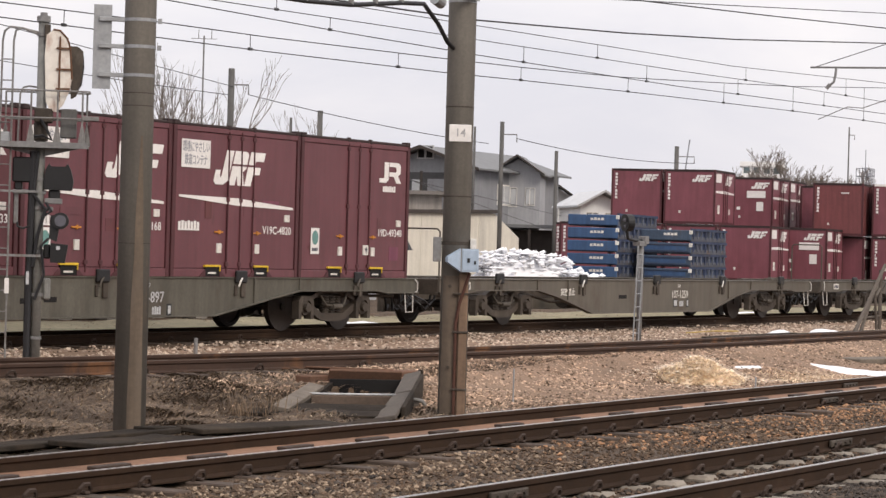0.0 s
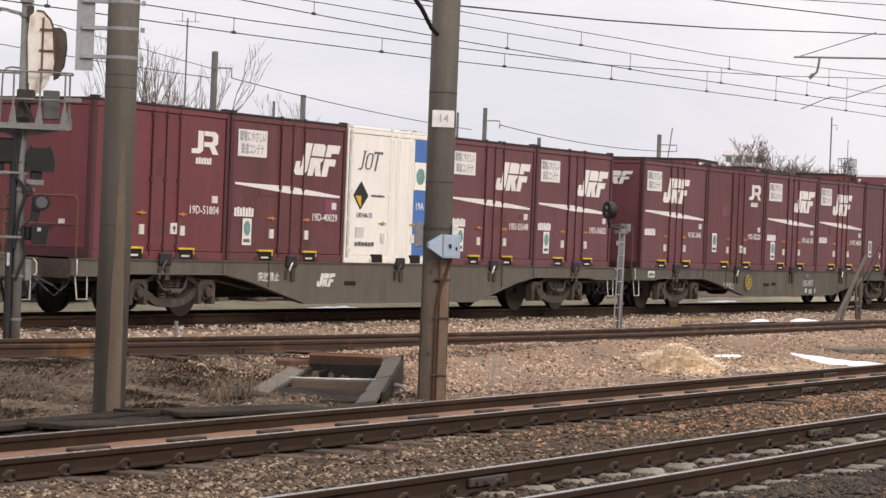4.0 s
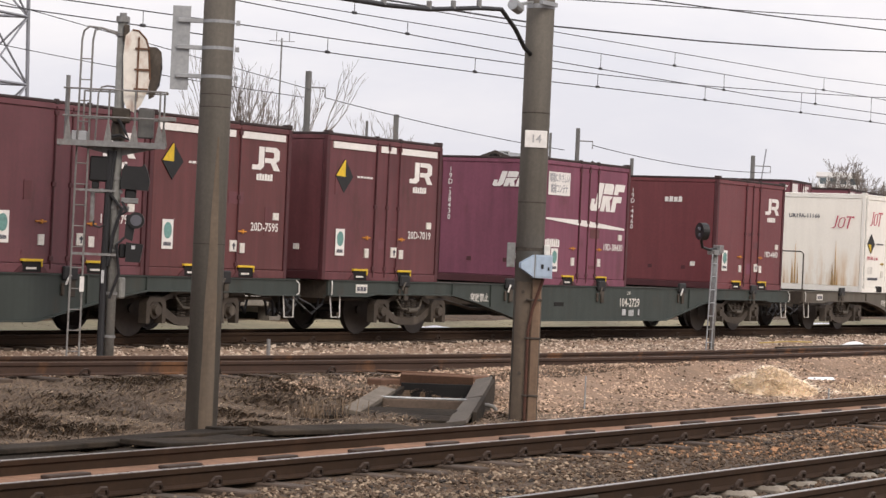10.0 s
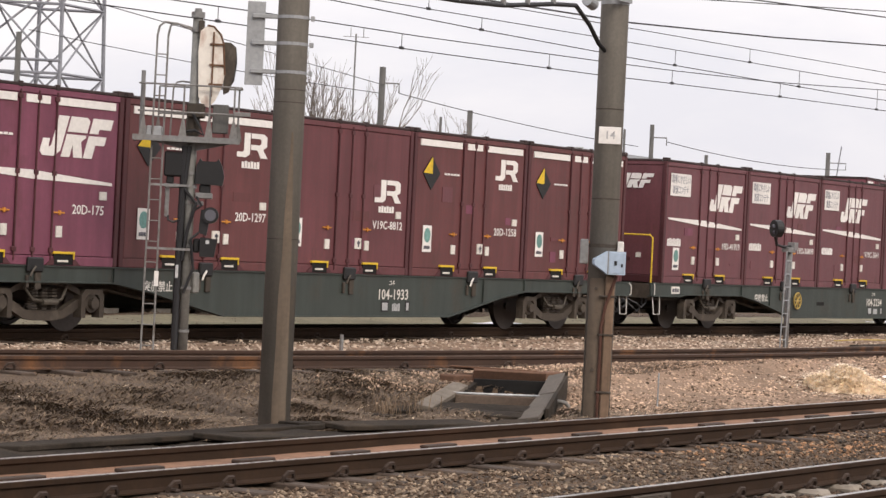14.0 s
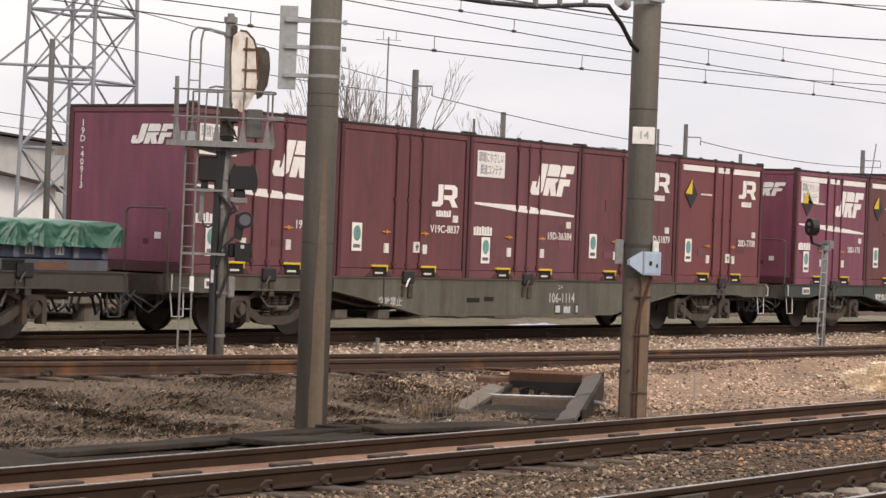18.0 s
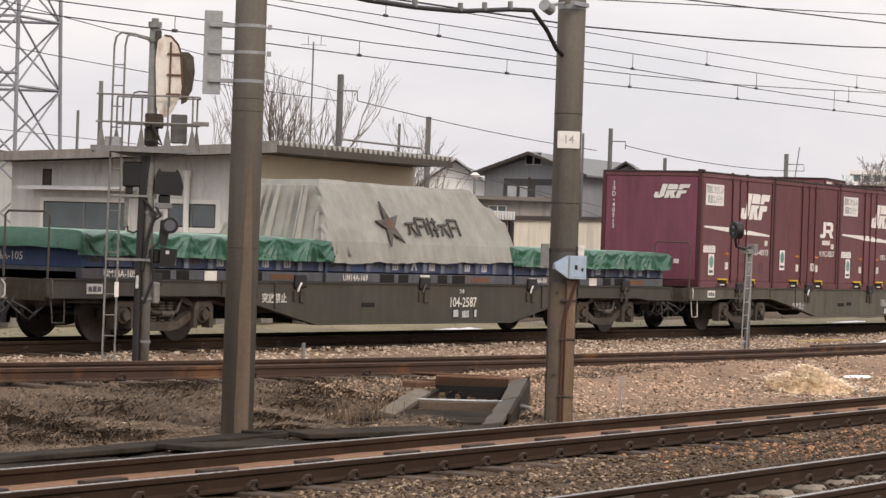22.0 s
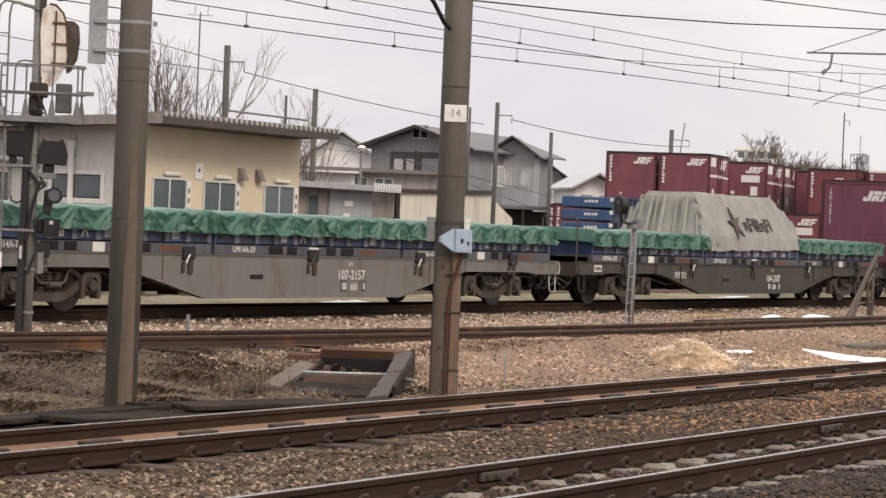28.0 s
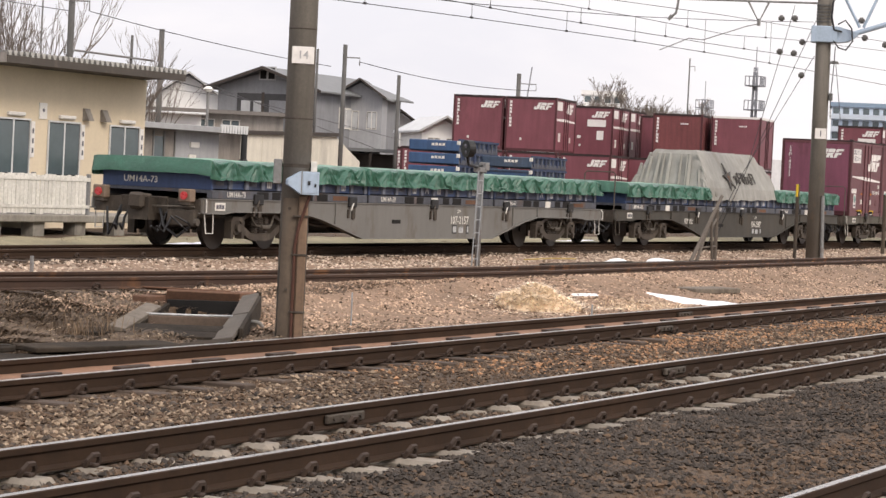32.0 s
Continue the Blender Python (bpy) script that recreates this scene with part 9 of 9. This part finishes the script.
# ---- the container yard ----
def yard_container(label, x, y, z, turn, end_mark=True, side="three", paint=YARD_RED, white_top=False, cl=CL):
    """A stored container seen from its rear end; simpler than those on the train."""
    c = thing("stored_container", label, "container", "containers stacked in the yard", at=pose(x, y, z, 0, 0, turn))
    x0, x1, yn = -cl / 2, cl / 2, NEAR
    part("body", Geo().box(x0 + 0.02, x1 - 0.02, yn + 0.03, -yn - 0.03, 0.1, CH - 0.04, 0.005), paint, c)
    for sx in (x0, x1 - 0.09):
        for sy in (yn, -yn - 0.09):
            part("corner_post", Geo().box(sx, sx + 0.09, sy, sy + 0.09, 0, CH, 0.01), RED_EDGE, c)
    part("top_rail", Geo().box(x0 + 0.09, x1 - 0.09, yn, yn + 0.06, CH - 0.1, CH).box(x0, x0 + 0.06, yn + 0.09, -yn - 0.09, CH - 0.1, CH), ROOF_EDGE if not white_top else WHITE, c)
    part("bottom_rail", Geo().box(x0 + 0.09, x1 - 0.09, yn, yn + 0.06, 0, 0.12).box(x0, x0 + 0.06, yn + 0.09, -yn - 0.09, 0, 0.12), RED_EDGE, c)
    for k in (0.42, 0.52, 0.62):
        part("lock_rod", Geo().cyl((x0 + cl * k, yn, 0.1), (x0 + cl * k, yn, CH - 0.1), 0.02, n=6), RED_EDGE, c)
    if end_mark:
        digits = Geo()
        for i in range(8):
            digits.box(-1.03, -0.92 if i != 3 else -0.98, -0.004, 0.002, 1.12 + 0.155 * i, 1.12 + 0.155 * i + 0.115)
        part("number_strip", on_end(digits, x0 - 0.006), WHITE, c, "upright row of white digits")
        if end_mark == "line":
            part("owner_mark", on_end(bars(0.15, 2.02, 4, 0.4, 0.07, -0.001), x0 - 0.006), WHITE, c)
        else:
            part("emblem", on_end(emblem(EMBLEM_THREE, 0.1, 1.95, 0.32, -0.001, 1.7), x0 - 0.006), WHITE, c, "slanted white emblem")
        if end_mark is True and cl > 3 and x > 106.5:
            part("notice_plate", on_end(Geo().box(-0.1, 0.85, -0.003, 0.003, 1.5, 1.85), x0 - 0.006), WHITE, c)
            part("data_plate", on_end(Geo().box(0.4, 0.75, -0.003, 0.003, 0.85, 1.3).box(-0.6, -0.42, -0.003, 0.003, 0.9, 1.05), x0 - 0.006), WHITE, c)
        part("end_plate", on_end(Geo().box(-0.5, -0.4, -0.004, 0.004, 0.5, 0.62), x0 - 0.006), OFFWHITE, c)
    if side == "three":
        part("notice_plate", Geo().box(x0 + cl * 0.06, x0 + cl * 0.3, yn + 0.01, yn + 0.03, 1.95, 2.35), WHITE, c)
        part("emblem", emblem(EMBLEM_THREE, x0 + cl * 0.5, 1.84, 0.46, yn + 0.015, 1.62), WHITE, c)
        part("wing_stripe", Geo().prism([(x0 + cl * 0.05, 1.46), (x0 + cl * 0.95, 1.44), (x0 + cl * 0.95, 1.5), (x0 + cl * 0.5, 1.58), (x0 + cl * 0.05, 1.56)], yn + 0.01, yn + 0.03), WHITE, c)
        part("data_plate", Geo().box(x0 + cl * 0.15, x0 + cl * 0.24, yn + 0.01, yn + 0.03, 0.5, 0.9).box(x0 + cl * 0.7, x0 + cl * 0.76, yn + 0.01, yn + 0.03, 0.5, 0.75), OFFWHITE, c)
    return c


YL = "wine-red container stacked in the freight yard"
TURN = 9.0
ca, sa = math.cos(radians(TURN)), math.sin(radians(TURN))


def yard_row(px, py, tier, n, gap=0.1, base=0.45, **kw):
    """n containers side by side; (px, py) is the near rear lower corner of the first, the row runs away across the yard."""
    for i in range(n):
        dx, dy = CL / 2, CW / 2 + i * (CW + gap)
        yard_container(YL, px + ca * dx - sa * dy, py + sa * dx + ca * dy, base + tier * (CH + 0.02), TURN, **kw)


yard_row(101.8, 44.4, 1, 2)
yard_row(101.6, 41.5, 0, 4)
yard_row(111.2, 45.4, 1, 1)
yard_row(115.0, 46.0, 1, 1)
yard_row(111.2, 45.4, 0, 1)
yard_row(106.0, 40.5, 0, 1)
yard_row(115.0, 46.0, 0, 1)
yard_row(109.6, 40.1, 1, 1, base=0.15, end_mark="line", side="", paint=YARD_BROWN)
yard_row(110.1, 40.18, 0, 1, base=0.15, end_mark=False)
yard_row(110.7, 37.5, 1, 1, base=0.15, end_mark="line", side="", white_top=True, paint=YARD_RED)
yard_row(110.7, 37.5, 0, 1, base=0.15)
yard_row(113.8, 42.4, 1, 1, base=0.15, side="", end_mark=False)
yard_row(113.8, 42.4, 0, 1, base=0.15)
yard_row(103.5, 51.0, 0, 1)
yard_row(128.0, 36.4, 0, 2)
yard_row(128.3, 36.5, 1, 1)
yard_row(143.0, 36.4, 0, 3)
yard_row(143.4, 36.5, 1, 2, end_mark=True)


def blue_rack_stack(label, x, y, n, w, paint):
    """Folded racks on top of one another: closed end walls, open sides of short stakes, the lower ones with pocketed ends."""
    s = thing("rack_stack", label, "flat rack", "stacked racks in the yard", at=pose(x, y, 0.5, 0, 0, TURN))
    for i in range(n):
        z = 0.54 * i
        rk = part("rack", Geo().box(-2.94, 2.94, -w / 2 + 0.02, w / 2 - 0.02, z, z + 0.2, 0.02), RACK_GREY, s)
        end = part("end_wall", Geo().box(-3.02, -2.94, -w / 2, w / 2, z + 0.03, z + 0.47, 0.03), paint, rk, "blue end wall")
        if i < n - 1 and paint is YARD_BLUE_DULL:
            part("end_pocket", Geo().box(-3.026, -3.02, -w / 2 + 0.22, w / 2 - 0.22, z + 0.16, z + 0.34), YARD_BLUE, end)
            part("end_lip", Geo().box(-3.05, -3.02, -w / 2 + 0.1, w / 2 - 0.1, z + 0.36, z + 0.4), RACK_DARK, end)
            part("end_lip", Geo().box(-3.05, -3.02, -w / 2 + 0.1, w / 2 - 0.1, z + 0.09, z + 0.13), RACK_DARK, end)
        else:
            part("mark", bars(-0.1, z + 0.24, 4, 0.62, 0.11, 0.0).moved(Matrix.Translation((-3.024, 0, 0)) @ Matrix.Rotation(radians(-90), 4, "Z")), OFFWHITE, end)
        part("corner_casting", Geo().box(-3.03, -2.85, -w / 2 - 0.015, -w / 2 + 0.1, z + 0.3, z + 0.46, 0.01), OFFWHITE, rk, "worn pale corner casting")
        for k in range(9):
            part("stake", Geo().box(-2.7 + 0.66 * k, -2.62 + 0.66 * k, -w / 2 - 0.02, -w / 2 + 0.05, z + 0.1, z + 0.46), RACK_STAKE if k % 3 else RACK_BLUE, rk)
        part("top_rail", Geo().box(-2.94, 3.0, -w / 2 - 0.01, -w / 2 + 0.07, z + 0.44, z + 0.545), RACK_DARK, rk)
        part("side_wall", Geo().box(-2.94, 3.0, -w / 2 + 0.06, -w / 2 + 0.1, z + 0.2, z + 0.46), RACK_DARK, rk)
    return s


blue_rack_stack("stack of bright blue empty racks", 92.9, 45.2, 5, 2.2, YARD_BLUE)
blue_rack_stack("stack of dusty blue empty racks with pocketed ends", 95.07, 42.83, 4, 2.2, YARD_BLUE_DULL)


# ---- far skyline ----
def far_block(label, x, y, w, d, h, turn, floors, bays, wall=FAR_WHITE):
    b = thing("apartment_building", label, "building", at=pose(x, y, 0.3, 0, 0, turn))
    part("wall", Geo().box(-w / 2, w / 2, -d / 2, d / 2, 0, h), wall, b)
    part("parapet", Geo().box(-w / 2 - 0.3, w / 2 + 0.3, -d / 2 - 0.3, d / 2 + 0.3, h, h + 0.6), FAR_TRIM if h > 14.15 else wall, b)
    fh = h / floors
    for f in range(floors):
        part("balcony", Geo().box(-w / 2, w / 2, -d / 2 - 1.0, -d / 2 - 0.02, f * fh, f * fh + fh * 0.4), wall, b)
        for k in range(bays):
            x0 = -w / 2 + w * (k + 0.15) / bays
            part("window", Geo().box(x0, x0 + w * 0.6 / bays, -d / 2 - 0.06, -d / 2, f * fh + fh * 0.42, f * fh + fh * 0.9), GLASS, b)


far_block("distant white apartment block with rows of balconies", 337.0, 96.2, 14, 12, 14.2, -74, 8, 10, FAR_BLUE)
far_block("distant roof structures of a white building", 305.0, 126.2, 5.4, 6, 13.6, -67.5, 8, 4)


def radio_mast(label, x, y, h, s, rings, dw=1.5):
    m = thing("radio_mast", label, "radio mast", at=pose(x, y, 0.3))
    for i in range(4):
        a = radians(45 + 90 * i)
        part("leg", Geo().cyl((s * math.cos(a), s * math.sin(a), 0), (0.4 * s * math.cos(a), 0.4 * s * math.sin(a), h), 0.08, n=5), PYLON, m)
    z = 0.0
    while z < h - 1:
        k = 1 - 0.6 * z / h
        for i in range(4):
            a, b = radians(45 + 90 * i), radians(135 + 90 * i)
            part("brace", Geo().cyl((s * k * math.cos(a), s * k * math.sin(a), z), (s * k * math.cos(b), s * k * math.sin(b), z + 1.6), 0.05, n=4), PYLON, m)
        z += 1.6
    for zr in rings:
        part("ring_deck", Geo().box(-dw, dw, -dw, dw, zr, zr + 0.12), PYLON, m)
        part("ring_rail", Geo().box(-dw, dw, -dw, -dw + 0.06, zr + 1.0, zr + 1.08).box(-dw, -dw + 0.06, -dw, dw, zr + 1.0, zr + 1.08), PYLON, m)
        for q in (-0.97, -0.45, 0.0, 0.45, 0.97):
            part("deck_post", Geo().box(q * dw - 0.04, q * dw + 0.04, -dw, -dw + 0.08, zr, zr + 1.05), PYLON, m)
            part("deck_post", Geo().box(-dw, -dw + 0.08, q * dw - 0.04, q * dw + 0.04, zr, zr + 1.05), PYLON, m)
    part("whip", Geo().cyl((0, 0, h), (0, 0, h + 2.6), 0.05, n=4), PYLON, m)
    return m


radio_mast("distant lattice radio mast with two ring decks", 238.8, 81.8, 13.9, 0.5, (9.9, 12.4), 0.85)
radio_mast("distant squat lattice mast on a roof", 283.8, 103.7, 12.4, 0.9, (10.4, 11.6), 0.9)
crane = thing("crane_jib", "distant thin crane jib", "crane", geo=Geo().cyl((364.5, 166.5, 0), (364.9, 164.0, 20.8), 0.11, n=5), mat=PYLON)


# ---- distance: low wooded rise and roofs at the horizon ----
def skyline():
    g, rng = Geo(), random.Random(9)
    for i in range(90):
        a = radians(2 + 0.62 * i)
        r = rng.uniform(420, 700)
        w, h = rng.uniform(8, 26), rng.uniform(4.0, 8.5)
        x, y = r * math.cos(a), r * math.sin(a)
        g.box(x - w / 2, x + w / 2, y - w / 2, y + w / 2, -1, h)
    thing("far_town", "low far-off roofs of the town in haze", "buildings", kind="stuff", geo=g, mat=FAR_WHITE)


skyline()


# ---- the train's way, metres at each second ----
RUN = [0, 7.51, 15.02, 22.52, 30.01, 37.51, 45.0, 52.42, 59.94, 67.56, 75.2, 82.74, 90.17, 97.45, 104.51, 111.29, 117.67,
       123.67, 129.33, 134.68, 139.7, 144.47, 148.74, 152.7, 156.4, 159.87, 163.15, 166.25, 169.21, 172.06, 174.83, 177.53, 180.16]


def run_at(t):
    i = max(0, min(29, int(t) - 1))
    xs, total = range(i, i + 4), 0.0
    for j in xs:
        k = 1.0
        for m in xs:
            if m != j:
                k *= (t - m) / (j - m)
        total += RUN[j] * k
    return total


def motions():
    for ob, u, y, z in MOVING:
        walk(ob, [(t, pose(u + RUN[t], y, z)) for t in range(33)])
    # every wheelset rolls with the train
    turns, t = [], 0.0
    while t < 32.0:
        turns.append((t, math.degrees(run_at(t) / 0.405)))
        speed = (run_at(min(32, t + 0.1)) - run_at(t)) / 0.1
        t = round(t + max(1, int(0.48 / max(1.0, speed) * FPS)) / FPS, 5)
    turns.append((32.0, math.degrees(run_at(32.0) / 0.405)))
    for ob, w in WHEELS:
        walk(ob, [(t, Matrix.Translation((w, 0, 0.405)) @ Matrix.Rotation(radians(a % 360), 4, "Y")) for t, a in turns])


motions()
